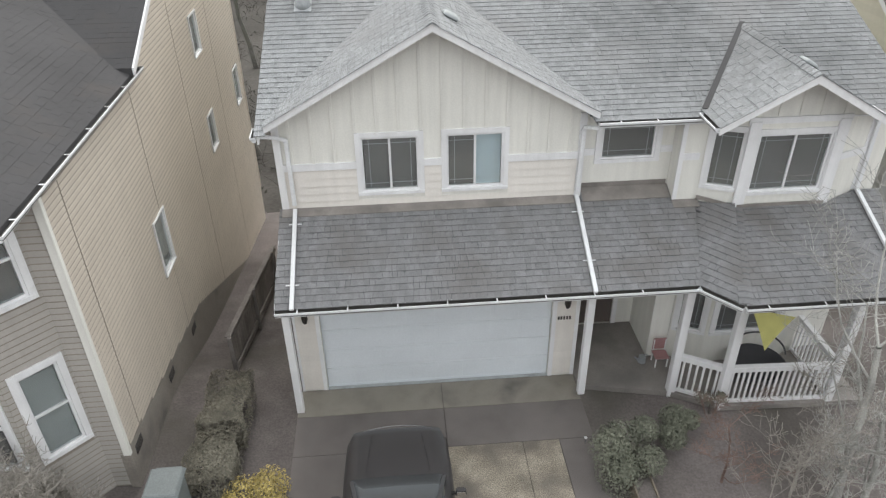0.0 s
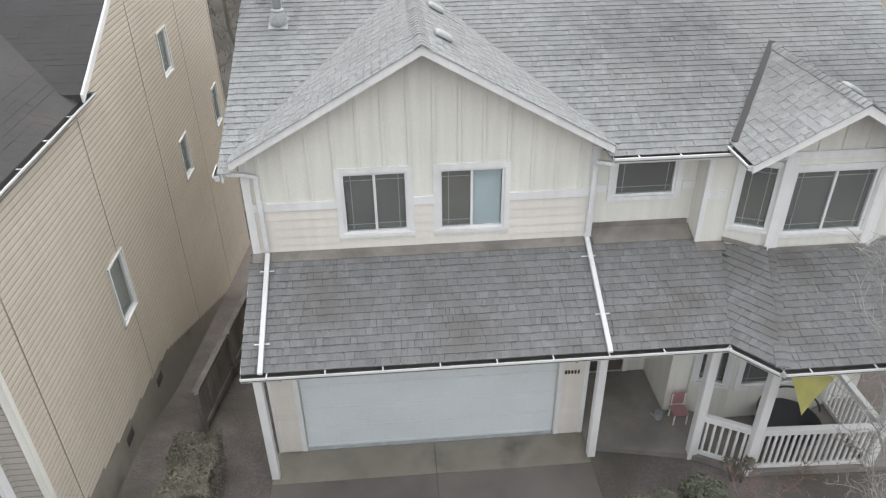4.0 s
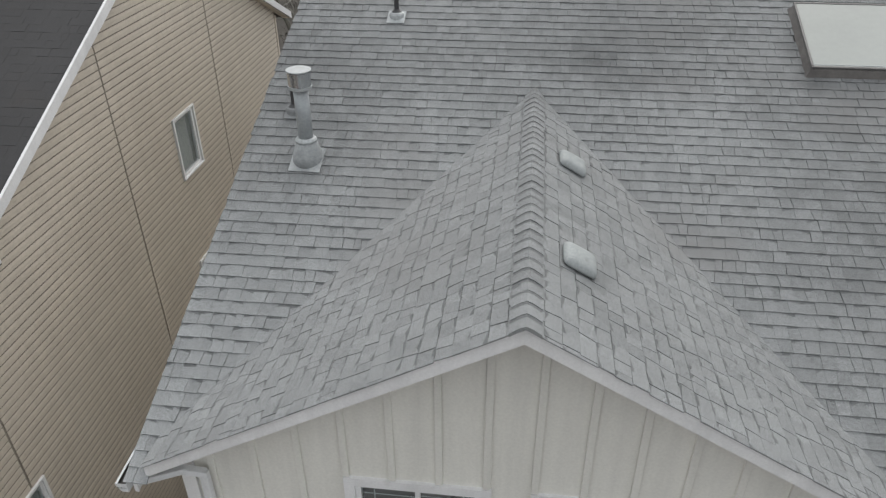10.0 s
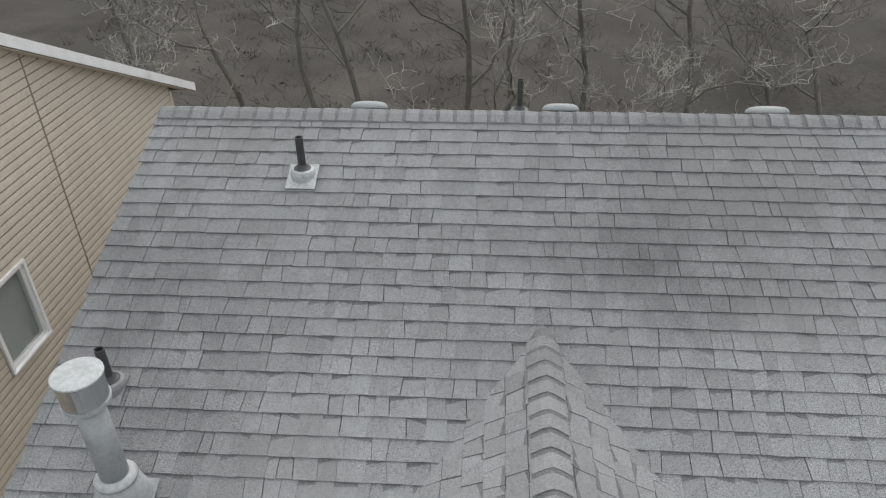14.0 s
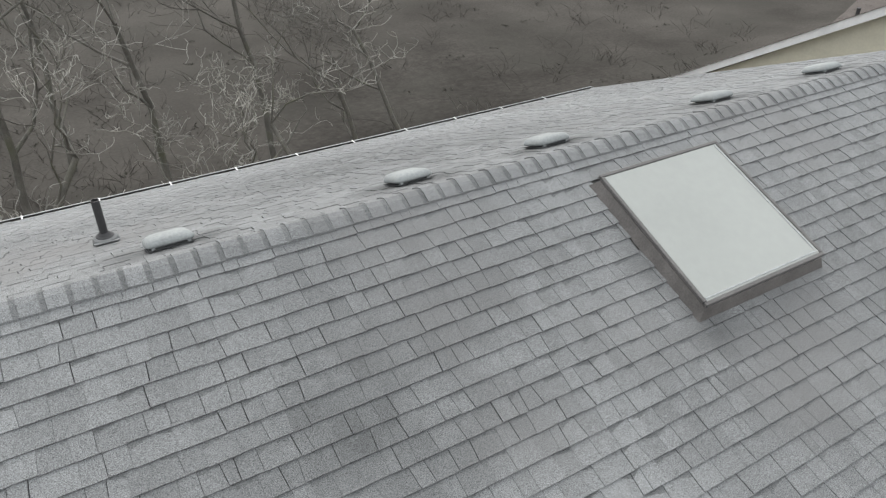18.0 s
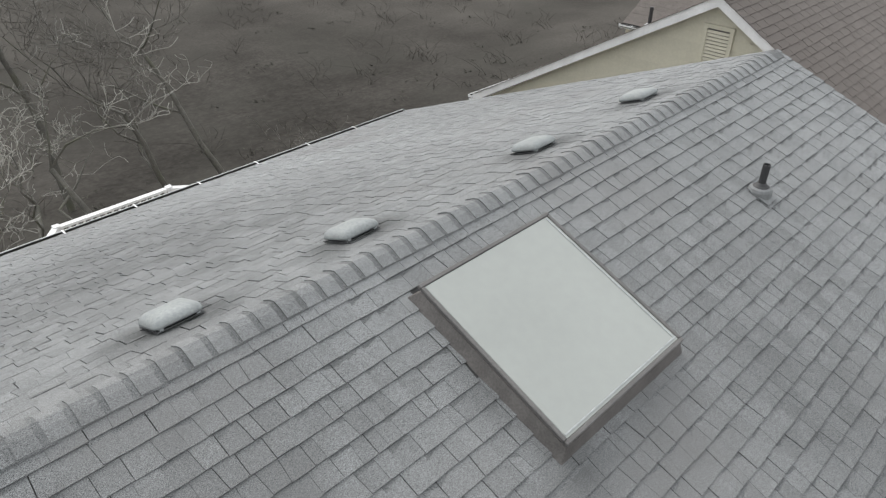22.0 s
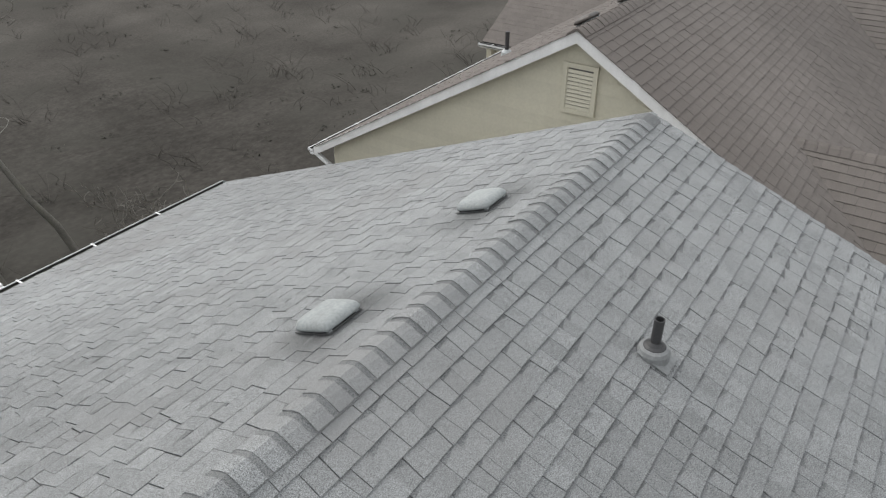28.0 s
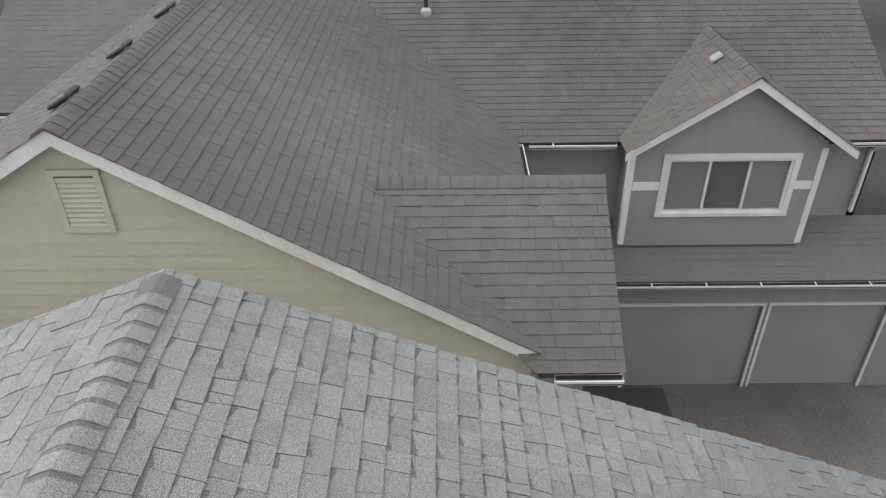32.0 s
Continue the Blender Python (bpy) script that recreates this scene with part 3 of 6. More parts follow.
for x0, x1, y0, y1, mt in ((-3.05, 0.04, -0.80, -0.02, CONCRETE), (0.05, 3.02, -0.80, -0.02, CONCRETE), (-3.05, 0.04, -1.87, -0.81, WET), (0.05, 3.02, -1.87, -0.81, WET),
                           (-3.05, 0.04, -6.0, -1.88, WET), (0.05, 1.55, -6.0, -1.88, AGGREGATE), (1.56, 2.30, -6.0, -1.88, AGGREGATE), (2.31, 3.02, -6.0, -1.88, WET),
                           (-3.05, 0.04, -10.5, -6.02, WET), (0.05, 3.02, -10.5, -6.02, AGGREGATE), (-3.05, 3.02, -15, -10.52, WET)):
    part("slab", box(x0, x1, y0, y1, -0.12, 0.0, 0.004), mt, drive)
road = part("road", box(-60, 60, -25, -15.02, -0.2, -0.06), material("asphalt", (0.05, 0.05, 0.052), 0.85, fine=80, fvar=0.3), None, "dark asphalt street in front of the houses", "structure")
tagged(road, category="road")

# ---- the main house ----
house = thing("house", (3.0, 6.5, 0.0), "cream two-storey house with grey shingle roof and white trim", "house")
RY, RZ, RS = 6.51, 8.62, 0.405
XL, XR, YF, YB = -3.13, 9.05, 0.15, 12.55


def main_z(y):
    return RZ - RS * abs(y - RY)


ov = 0.035
main_roof = slab_roof("roof", [(XL, 0.30, main_z(0.30)), (0.03, 4.7, main_z(4.7)), (3.02, 0.30, main_z(0.30)), (3.02, YF, main_z(YF)), (XR, YF, main_z(YF)), (XR, RY, RZ), (XL, RY, RZ)], FELT, house, "main roof of weathered grey laminated shingles")
slab_roof("roof_deck", [(XL, RY, RZ), (XR, RY, RZ), (XR, YB, main_z(YB)), (XL, YB, main_z(YB))], FELT, main_roof)
FY = 0.0893
SK = (3.20, 4.36, 5.055, 6.13)


def near_skylight(p):
    return SK[0] - 0.03 < p.x < SK[1] + 0.03 and SK[2] - 0.03 < p.y < SK[3] + 0.03 and p.z > 7.0


def under_gable(p):
    return abs(p.x - 0.03) < 2.95 and 7.87 - 0.563 * abs(p.x - 0.03) > p.z + 0.14


def main_skip(p):
    return near_skylight(p) or under_gable(p)


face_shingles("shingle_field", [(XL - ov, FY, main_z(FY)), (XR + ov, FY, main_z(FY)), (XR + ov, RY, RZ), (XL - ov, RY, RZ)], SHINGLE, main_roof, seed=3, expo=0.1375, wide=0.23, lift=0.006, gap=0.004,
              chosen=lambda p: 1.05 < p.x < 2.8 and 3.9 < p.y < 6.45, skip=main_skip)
face_shingles("rear_shingle_field", [(XR + ov, YB + ov, main_z(YB + ov)), (XL - ov, YB + ov, main_z(YB + ov)), (XL - ov, RY, RZ), (XR + ov, RY, RZ)], SHINGLE, main_roof, seed=4, wide=0.24, flat=True, depth=1.25, gap=0.005, band=0.5)
ridge_caps(main_roof, (XL - 0.01, RY, RZ + 0.006), (XR - 0.22, RY, RZ + 0.006), RS, (0, 1, 0), SHINGLE, half=0.115)

# front gable
GX, GZ, GS, GY = 0.03, 7.87, 0.563, 0.165
gw = 3.0
gb = GZ - GS * gw
gback = RY - (RZ - GZ) / RS
gyb = RY - (RZ - gb) / RS
gable = slab_roof("gable_roof", [(GX - gw, GY, gb), (GX, GY, GZ), (GX, gback, GZ), (GX - gw, max(gyb, GY), gb)], FELT, house, "front gable roof of pale grey shingles", 0.07)
slab_roof("roof_deck", [(GX, GY, GZ), (GX + gw, GY, gb), (GX + gw, max(gyb, GY), gb), (GX, gback, GZ)], FELT, gable, thick=0.07)
for sgn, sd in ((-1, 6), (1, 7)):
    e0, e1 = (GX + sgn * (gw + ov), GY - ov, gb - GS * ov), (GX + sgn * (gw + ov), gyb + 0.1, gb - GS * ov)
    if gyb + 0.1 <= GY + 0.05:
        e1 = (e1[0], GY + 0.10, e1[2])
    face_shingles("shingle_field", [e0, e1, (GX, gback + 0.06, GZ), (GX, GY - ov, GZ)], SHINGLE, gable, seed=sd, flat=True, depth=1.4, gap=0.005, band=0.85, wide=0.24)
ridge_caps(gable, (GX, GY - 0.04, GZ + 0.006), (GX, gback - 0.05, GZ + 0.006), GS, (1, 0, 0), SHINGLE, half=0.108)


# barge boards, soffits
def barge(parent, a, b, back, mat=WHITE, h=0.20, t=0.035, name="barge_board"):
    """A board under a rake: from a to b, hanging h down, t thick towards back."""
    a, b, d = Vector(a), Vector(b), Vector((0, 0, -h))
    return part(name, prism([a, b, b + d, a + d], Vector(back) * t), mat, parent)


barge(house, (GX - gw - 0.02, GY - 0.01, gb - 0.015), (GX, GY - 0.01, GZ - 0.012), (0, 1, 0), h=0.132)
barge(house, (GX, GY - 0.01, GZ - 0.012), (GX + gw + 0.02, GY - 0.01, gb - 0.015), (0, 1, 0), h=0.132)
for xe, dx in ((XL, 1), (XR, -1)):
    for y0, y1 in ((YF, RY), (RY, YB)):
        barge(house, (xe, y0, main_z(y0) - 0.012), (xe, y1, main_z(y1) - 0.012), (dx, 0, 0), h=0.19)
part("soffit", prism([(3.05, YF, main_z(YF) - 0.16), (3.05, 0.72, main_z(YF) - 0.16), (XR - 0.03, 0.72, main_z(YF) - 0.16), (XR - 0.03, YF, main_z(YF) - 0.16)], (0, 0, -0.015)), WHITE, house)
part("fascia", box(GX + gw + 0.05, 4.95, YF - 0.005, YF + 0.02, main_z(YF) - 0.175, main_z(YF) - 0.015), WHITE, house)
part("fascia", box(8.25, XR, YF - 0.005, YF + 0.02, main_z(YF) - 0.175, main_z(YF) - 0.015), WHITE, house)
part("fascia", box(XL, XR, YB - 0.02, YB + 0.005, main_z(YB) - 0.175, main_z(YB) - 0.015), WHITE, house)
GZM = main_z(YF) - 0.03
gutter(house, (3.02, YF - 0.01, GZM), (4.98, YF - 0.01, GZM), (0, -1, 0))
gutter(house, (XL - 0.02, YB + 0.015, main_z(YB) - 0.012), (XR + 0.02, YB + 0.015, main_z(YB) - 0.012), (0, 1, 0), size=0.13, mat=LEAD, label="grey metal rear gutter, dark and wet inside")
gutter(house, (XL - 0.01, YF - 0.06, GZM - 0.01), (XL - 0.01, YF + 0.30, GZM + 0.02), (-1, 0, 0), size=0.10)

# lower roof over garage and porch
UY = 0.555
LE, LS = 3.44, 0.405
LW = LE + LS * (UY + 1.53)


def low_z(y):
    return LW + LS * (y - UY)


ey = -1.53
A = [(-2.97, ey, LE), (4.75, ey, LE), (5.21, 0.30, low_z(0.30)), (4.74, 0.30, low_z(0.30)), (4.74, 0.70, low_z(0.70)), (2.9, 0.70, low_z(0.70)), (2.9, UY, LW), (-2.97, UY, LW)]
low_roof = slab_roof("lower_roof", [A[0], A[1], A[2], (4.74, 0.30, low_z(0.30)), (4.74, 0.7, low_z(0.7)), (2.85, 0.7, low_z(0.7)), (2.85, UY, LW), (-2.97, UY, LW)], FELT, house, "porch and garage roof of damp dark-streaked shingles", 0.08)
face_shingles("shingle_field", [(-2.95 - ov, ey - ov, LE - ov * LS), (2.92, ey - ov, LE - ov * LS), (2.92, UY, LW), (-2.95 - ov, UY, LW)], SHINGLE_LOW, low_roof, seed=11, lift=0.010, wide=0.21, gap=0.006)
face_shingles("shingle_field", [(2.92, ey - ov, LE - ov * LS), (4.75, ey - ov, LE - ov * LS), (5.21, 0.32, low_z(0.32)), (4.74, 0.70, low_z(0.70)), (2.92, 0.70, low_z(0.70))], SHINGLE_LOW, low_roof, seed=12, lift=0.010, wide=0.21, gap=0.006)
ey2 = -2.20
bay_top = 4.16
for k, quad in enumerate((
        [(4.75, ey, LE), (5.31, ey2, LE), (5.92, 0.0, bay_top), (5.21, 0.30, 4.24)],
        [(5.31, ey2, LE), (7.95, ey2, LE), (7.64, 0.0, bay_top), (5.92, 0.0, bay_top)],
        [(7.95, ey2, LE), (8.5, ey, LE), (7.64, 0.0, bay_top)],
        [(8.5, ey, LE), (8.95, ey, LE), (8.95, 0.30, 4.24), (8.44, 0.30, 4.24), (7.64, 0.0, 4.13)])):
    part("roof_deck", prism([Vector(c) - Vector((0, 0, 0.10)) for c in quad], (0, 0, -0.03)), FELT, low_roof)
    face_shingles("shingle_field", quad, SHINGLE_LOW, low_roof, seed=20 + k, over=ov, lift=0.010, wide=0.21, gap=0.006)
for a, b in (((5.31, ey2, LE), (5.92, 0.0, bay_top)), ((7.95, ey2, LE), (7.64, 0.0, bay_top))):
    d = Vector(b) - Vector(a)
    ridge_caps(low_roof, a, b, 0.12, d.cross(Vector((0, 0, 1))), SHINGLE_LOW, half=0.12, name="hip_cap")
barge(house, (-2.98, ey, LE - 0.012), (-2.98, UY, LW - 0.012), (1, 0, 0), h=0.16)
part("fascia", box(-2.97, 4.75, ey - 0.005, ey + 0.02, LE - 0.17, LE - 0.015), WHITE, house)
gutter(house, (-2.97, ey - 0.01, LE - 0.025), (4.74, ey - 0.01, LE - 0.025), (0, -1, 0))
dg = Vector((5.31 - 4.75, ey2 - ey, 0)).normalized()
gutter(house, (4.75, ey - 0.02, LE - 0.027), (5.30, ey2 - 0.02, LE - 0.027), (dg.y, -dg.x, 0))
gutter(house, (5.30, ey2 - 0.01, LE - 0.025), (7.96, ey2 - 0.01, LE - 0.025), (0, -1, 0))
gutter(house, (7.96, ey2 - 0.02, LE - 0.027), (8.5, ey - 0.02, LE - 0.027), (-dg.y, -dg.x, 0))
part("porch_ceiling", prism([(-2.9, ey + 0.03, LE - 0.16), (4.75, ey + 0.03, LE - 0.16), (5.33, ey2 + 0.03, LE - 0.16), (7.93, ey2 + 0.03, LE - 0.16), (8.5, ey + 0.03, LE - 0.16), (8.5, 1.5, LE - 0.16), (-2.9, 0.0, LE - 0.16)], (0, 0, -0.02)), WHITE, house)

# upper bay gable
BX, BZ, BS, BY, bw = 6.53, 7.0, 0.57, -0.61, 1.54
bb = BZ - BS * bw
bback = RY - (RZ - BZ) / RS
bay_roof = slab_roof("bay_gable_roof", [(BX - bw, BY, bb), (BX, BY, BZ), (BX, bback, BZ), (BX - bw, 0.2, bb)], FELT, house, "small gable roof over the upstairs bay", 0.06)
slab_roof("roof_deck", [(BX, BY, BZ), (BX + bw, BY, bb), (BX + bw, 0.2, bb), (BX, bback, BZ)], FELT, bay_roof, thick=0.06)
for sgn, sd in ((-1, 31), (1, 32)):
    face_shingles("shingle_field", [(BX + sgn * (bw + ov), BY - ov, bb - BS * ov), (BX + sgn * (bw + ov), 0.28, bb - BS * ov), (BX, bback + 0.05, BZ), (BX, BY - ov, BZ)], SHINGLE, bay_roof, seed=sd, flat=True, depth=1.4, gap=0.005, band=0.85, wide=0.24)
    barge(house, (BX + sgn * (bw + 0.02), BY - 0.01, bb - 0.015), (BX, BY - 0.01, BZ - 0.012), (0, 1, 0), h=0.15)
ridge_caps(bay_roof, (BX, BY - 0.04, BZ + 0.006), (BX, bback - 0.05, BZ + 0.006), BS, (1, 0, 0), SHINGLE, half=0.108)
part("valley_flashing", beam((BX - bw, 0.17, bb + 0.03), (BX, bback, BZ + 0.03), 0.11, 0.012), SHINGLE_DARK, bay_roof)
gutter(house, (BX - bw - 0.01, BY + 0.02, bb - 0.03), (BX - bw - 0.01, 0.14, bb - 0.03), (-1, 0, 0), size=0.10)
gutter(house, (BX + bw + 0.01, BY + 0.02, bb - 0.03), (BX + bw + 0.01, 0.14, bb - 0.03), (1, 0, 0), size=0.10)

# walls
GDZ = 2.13
wall("wall", (-2.95, 0.0), (1, 0), 5.95, -0.05, 3.28, 0.15, [(0.51, 5.39, -0.05, GDZ)], CREAM, house, "cream garage front wall")
WIN = ((-1.345, -0.25), (0.27, 1.37))
gable_holes = [(a + 2.9, b + 2.9, 4.575, 5.71) for a, b in WIN]
front = wall("wall", (-2.9, UY), (1, 0), 5.8, 4.2, 6.02, 0.15, gable_holes, CREAM, house, "cream upper gable wall")
part("wall", prism([(-2.9, UY, 6.02), (2.9, UY, 6.02), (2.9, UY, GZ - GS * 2.87 - 0.06), (GX, UY, GZ - 0.06), (-2.9, UY, GZ - GS * 2.93 - 0.06)], (0, 0.15, 0)), CREAM, house)
wall("wall", (-2.9, UY + 0.151), (0, 1), 11.57, -3.2, 6.05, 0.15, [], CREAM, house, "cream side wall", inward=(1, 0, 0))
wall("wall", (-2.95, 0.151), (0, 1), 0.55, -0.3, 4.0, 0.15, [], CREAM, house, inward=(1, 0, 0))
wall("wall", (8.85, 0.47), (0, 1), 11.8, -3.2, 6.05, 0.15, [], CREAM, house, inward=(-1, 0, 0))
wall("wall", (-2.75, 12.28), (1, 0), 11.45, -3.2, 6.1, 0.15, [], CREAM, house, "cream rear wall", inward=(0, -1, 0))
for xe, dx in ((-2.9, 0.15), (8.85, -0.15)):
    part("wall", prism([(xe, 0.58, 6.05), (xe, 12.27, 6.05), (xe, RY, main_z(RY) - 0.12)], (dx, 0, 0)), CREAM, house)
part("wall", box(2.9, 2.75, UY + 0.152, 0.72, 4.2, 6.0), CREAM, house)
wall("wall", (2.76, 0.72), (1, 0), 1.98, 4.2, 6.0, 0.12, [(0.54, 1.62, 4.95, 5.72)], CREAM, house, "cream recessed upper wall")
part("wall", box(4.74, 4.86, 0.30, 0.718, 4.1, 6.0), CREAM, house)
wall("wall", (4.862, 0.30), (1, 0), 0.348, 4.1, 6.0, 0.12, [], CREAM, house)
dv = Vector((5.92 - 5.21, -0.30, 0))
dl = dv.length
dn = Vector((-dv.y, dv.x, 0)).normalized()
wall("wall", (5.21, 0.30), (dv.x, dv.y), dl, 0.0, 5.95, 0.12, [(0.10, dl - 0.10, 4.52, 5.72), (0.12, dl - 0.12, 0.95, 2.25)], CREAM, house, inward=dn)
wall("wall", (5.92, 0.0), (1, 0), 1.72, 0.0, 5.95, 0.12, [(0.14, 1.58, 4.46, 5.66), (0.16, 1.56, 0.95, 2.25)], CREAM, house, "cream bay front wall")
dr = Vector((0.80, 0.30, 0))
drn = Vector((-dr.y, dr.x, 0)).normalized()
wall("wall", (7.64, 0.0), (dr.x, dr.y), dr.length, 0.0, 5.95, 0.12, [], CREAM, house, inward=drn)
wall("wall", (8.442, 0.30), (1, 0), 0.41, 0.0, 6.0, 0.12, [], CREAM, house)
part("wall", prism([(5.12, 0.02, 5.96), (8.08, 0.02, 5.96), (8.08, 0.02, BZ - BS * 1.48 - 0.06), (BX, 0.02, BZ - 0.06), (5.12, 0.02, BZ - BS * 1.48 - 0.06)], (0, 0.12, 0)), CREAM, house)
part("soffit", box(BX - bw + 0.02, 5.90, 0.02, 0.42, 5.93, 5.95), WHITE, house)
part("soffit", box(7.66, BX + bw - 0.02, 0.02, 0.42, 5.93, 5.95), WHITE, house)
# ground floor behind the porch
wall("wall", (3.0, 0.152), (0, 1), 1.4, 0.0, 3.2, 0.12, [], CREAM, house, inward=(-1, 0, 0))
wall("wall", (2.9, 1.55), (1, 0), 1.9, 0.0, 3.25, 0.12, [(0.45, 1.40, 0.12, 2.15)], CREAM, house, "cream entry wall")
wall("wall", (4.78, 0.305), (0, 1), 1.24, 0.0, 3.25, 0.12, [], CREAM, house, inward=(1, 0, 0))
wall("wall", (4.902, 0.30), (1, 0), 0.30, 0.0, 3.25, 0.12, [], CREAM, house)
part("floor", box(-2.7, 8.7, 0.75, 12.1, 2.75, 2.9), INSIDE, house, "floor between the storeys")
part("floor", box(-2.7, 8.7, 0.9, 12.1, 4.22, 4.25), INSIDE, house, "upper room floor")
part("inner_wall", box(-2.7, 8.6, 3.2, 3.3, 2.95, 6.0), INSIDE, house, "plain inner wall behind the upper windows")

# ---- neighbour to the west: tan siding ----
n1 = thing("neighbour_house", (-10.5, 5.0, 0.0), "tall neighbouring house with tan lap siding and charcoal roof", "house")
NX = -5.63
n1_holes = [(3.75, 4.46, 2.58, 3.81), (9.27, 9.92, 2.86, 3.83), (9.35, 10.06, 5.44, 6.43), (13.19, 13.86, 2.66, 3.76)]
wall("wall", (NX, -2.75), (0, 1), 14.6, -3.4, 6.55, 0.15, n1_holes, LAP_SHADE, n1, "brown sheet standing in for lap shade behind the tan laps", inward=(-1, 0, 0))
part("foundation", prism([(NX + 0.012, -2.75, 0.3), (NX + 0.012, 2.5, -0.5), (NX + 0.012, 11.85, -4.2), (NX + 0.012, 11.85, -3.24), (NX + 0.012, 2.5, 0.69), (NX + 0.012, -2.75, 1.50)], (-0.012, 0, 0)), BLOTCHED, n1, "foundation with dark blotches")
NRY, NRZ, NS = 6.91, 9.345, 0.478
part("wall", prism([(NX, 1.62, 6.55), (NX, 11.85, 6.55), (NX, 11.85, NRZ - 0.14 - NS * 4.94), (NX, NRY, NRZ - 0.14)], (-0.15, 0, 0)), LAP_SHADE, n1)


seams = [-2.75, -2.1, 1.54, 5.03, 8.45, 11.80]
expo1 = 0.104
rnd = random.Random(2)
lap_cache = {}
for c in range(int((9.3 + 3.326) / expo1)):
    z0 = -3.326 + c * expo1
    spans = []
    for a, b in zip(seams, seams[1:]):
        segs = [(max(a + 0.015, (1.05 - z0) / 0.155 if z0 > 0.66 else 2.5 + (0.66 - z0) / 0.42), b - 0.017)]
        for h in n1_holes:
            ha, hb, za, zb = h[0] - 2.75 - 0.06, h[1] - 2.75 + 0.06, h[2] - 0.05, h[3] + 0.06
            if za < z0 + expo1 / 2 < zb:
                segs = [t for s0, s1 in segs for t in ((s0, min(s1, ha)), (max(s0, hb), s1)) if t[1] - t[0] > 0.03]
        spans += segs
    for a, b in spans:
        if z0 + expo1 > 6.45:
            lo = NRY - (NRZ - 0.15 - z0) / NS
            hi = NRY + (NRZ - 0.15 - z0) / NS
            a, b = max(a, lo), min(b, hi)
        if b - a < 0.05:
            continue
        key = round(b - a, 3)
        if key not in lap_cache:
            hw = key / 2
            vv = [(0.009, -hw, 0.0), (0.009, hw, 0.0), (0.009, hw, 0.05), (0.009, -hw, 0.05), (0.004, hw, expo1 - 0.018), (0.004, -hw, expo1 - 0.018), (0.0, -hw, 0.001), (0.0, hw, 0.001)]
            me = bpy.data.meshes.new("siding_board")
            me.from_pydata(vv, [], [[0, 1, 2, 3], [3, 2, 4, 5], [6, 7, 1, 0], [6, 0, 3, 5], [7, 4, 2, 1]])
            me.materials.append(TAN)
            lap_cache[key] = me
        ob = new("siding_board", lap_cache[key])
        ob.parent = n1
        ob.location = Vector((NX + 0.001, (a + b) / 2, z0)) - n1.location
for h in n1_holes:
    window(n1, "window", (NX, h[0] - 2.75), (0, 1), (-1, 0, 0), h[1] - h[0], h[3] - h[2], h[2], trim=0.038, sash=(), grid=False, blind=(0,), blind_mat=GREY_BLIND)
part("corner_board", box(NX - 0.10, NX + 0.03, -2.78, -2.69, 1.35, 6.5, 0.008), CREAM, n1)
part("foundation", box(NX - 0.16, NX + 0.008, -2.765, -2.62, 0.3, 1.36), BLOTCHED, n1)
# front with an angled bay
wall("wall", (-6.05, -2.75), (1, 0), 0.42, 1.0, 6.5, 0.15, [], LAP_SHADE, n1, "brown sheet standing in for lap shade behind the greige laps")
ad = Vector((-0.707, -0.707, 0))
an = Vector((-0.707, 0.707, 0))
wall("wall", (-6.05, -2.751), (ad.x, ad.y), 1.0, 0.6, 6.5, 0.12, [(0.165, 0.785, 2.01, 3.70), (0.165, 0.785, 4.96, 6.3)], LAP_SHADE, n1, "angled bay wall", inward=an)
wall("wall", (-6.757, -3.458), (-1, 0), 2.9, 0.6, 6.5, 0.12, [(0.20, 1.15, 2.01, 3.70), (0.20, 1.15, 4.96, 6.3)], LAP_SHADE, n1, "bay front wall", inward=(0, 1, 0))
for z0, hh in ((2.01, 1.69), (4.96, 1.34)):
    window(n1, "window", (-6.05 + ad.x * 0.165, -2.751 + ad.y * 0.165), (ad.x, ad.y), an, 0.62, hh, z0, trim=0.11, hung=True, grid=False, blind=(0, 1) if z0 < 3 else None, blind_mat=GREY_BLIND)
    window(n1, "window", (-6.957, -3.458), (-1, 0), (0, 1, 0), 0.95, hh, z0, trim=0.11, hung=True, grid=False)
lv, lf = [], []
for p0, d, L, inn in (((-6.05, -2.751), ad, 1.0, an), ((-6.757, -3.458), Vector((-1, 0, 0)), 2.9, Vector((0, 1, 0))), ((-6.05, -2.75), Vector((1, 0, 0)), 0.36, Vector((0, 1, 0)))):
    for c in range(51):
        z0 = 0.6 + c * 0.115
        segs = [(0.0, L)]
        if L > 0.5 and (1.90 < z0 + 0.05 < 3.82 or 4.85 < z0 + 0.05 < 6.42):
            segs = [(0.0, 0.055 if L < 2 else 0.09), (0.895 if L < 2 else 1.26, L)]
        for a, b in segs:
            k = len(lv)
            for t in (a, b):
                for dz, off in ((0.0, 0.010), (0.093, 0.005), (0.001, 0.0)):
                    lv.append(Vector((p0[0], p0[1], z0 + dz)) + d * t - inn * off)
            lf += [[k, k + 3, k + 4, k + 1], [k + 2, k + 5, k + 3, k], [k, k + 1, k + 2], [k + 3, k + 5, k + 4]]
poly("front_siding", lv, lf, GREIGE, n1, "greige lap siding", "stuff")
part("foundation", prism([(-5.65, -2.73, -0.2), (-6.07, -2.73, -0.2), (-6.78, -3.44, -0.2), (-9.6, -3.44, -0.2), (-9.6, -2, -0.2), (-5.65, -2, -0.2)], (0, 0, 1.2)), FOUND, n1)
# roofs
NE = 6.70
NW = -13.0
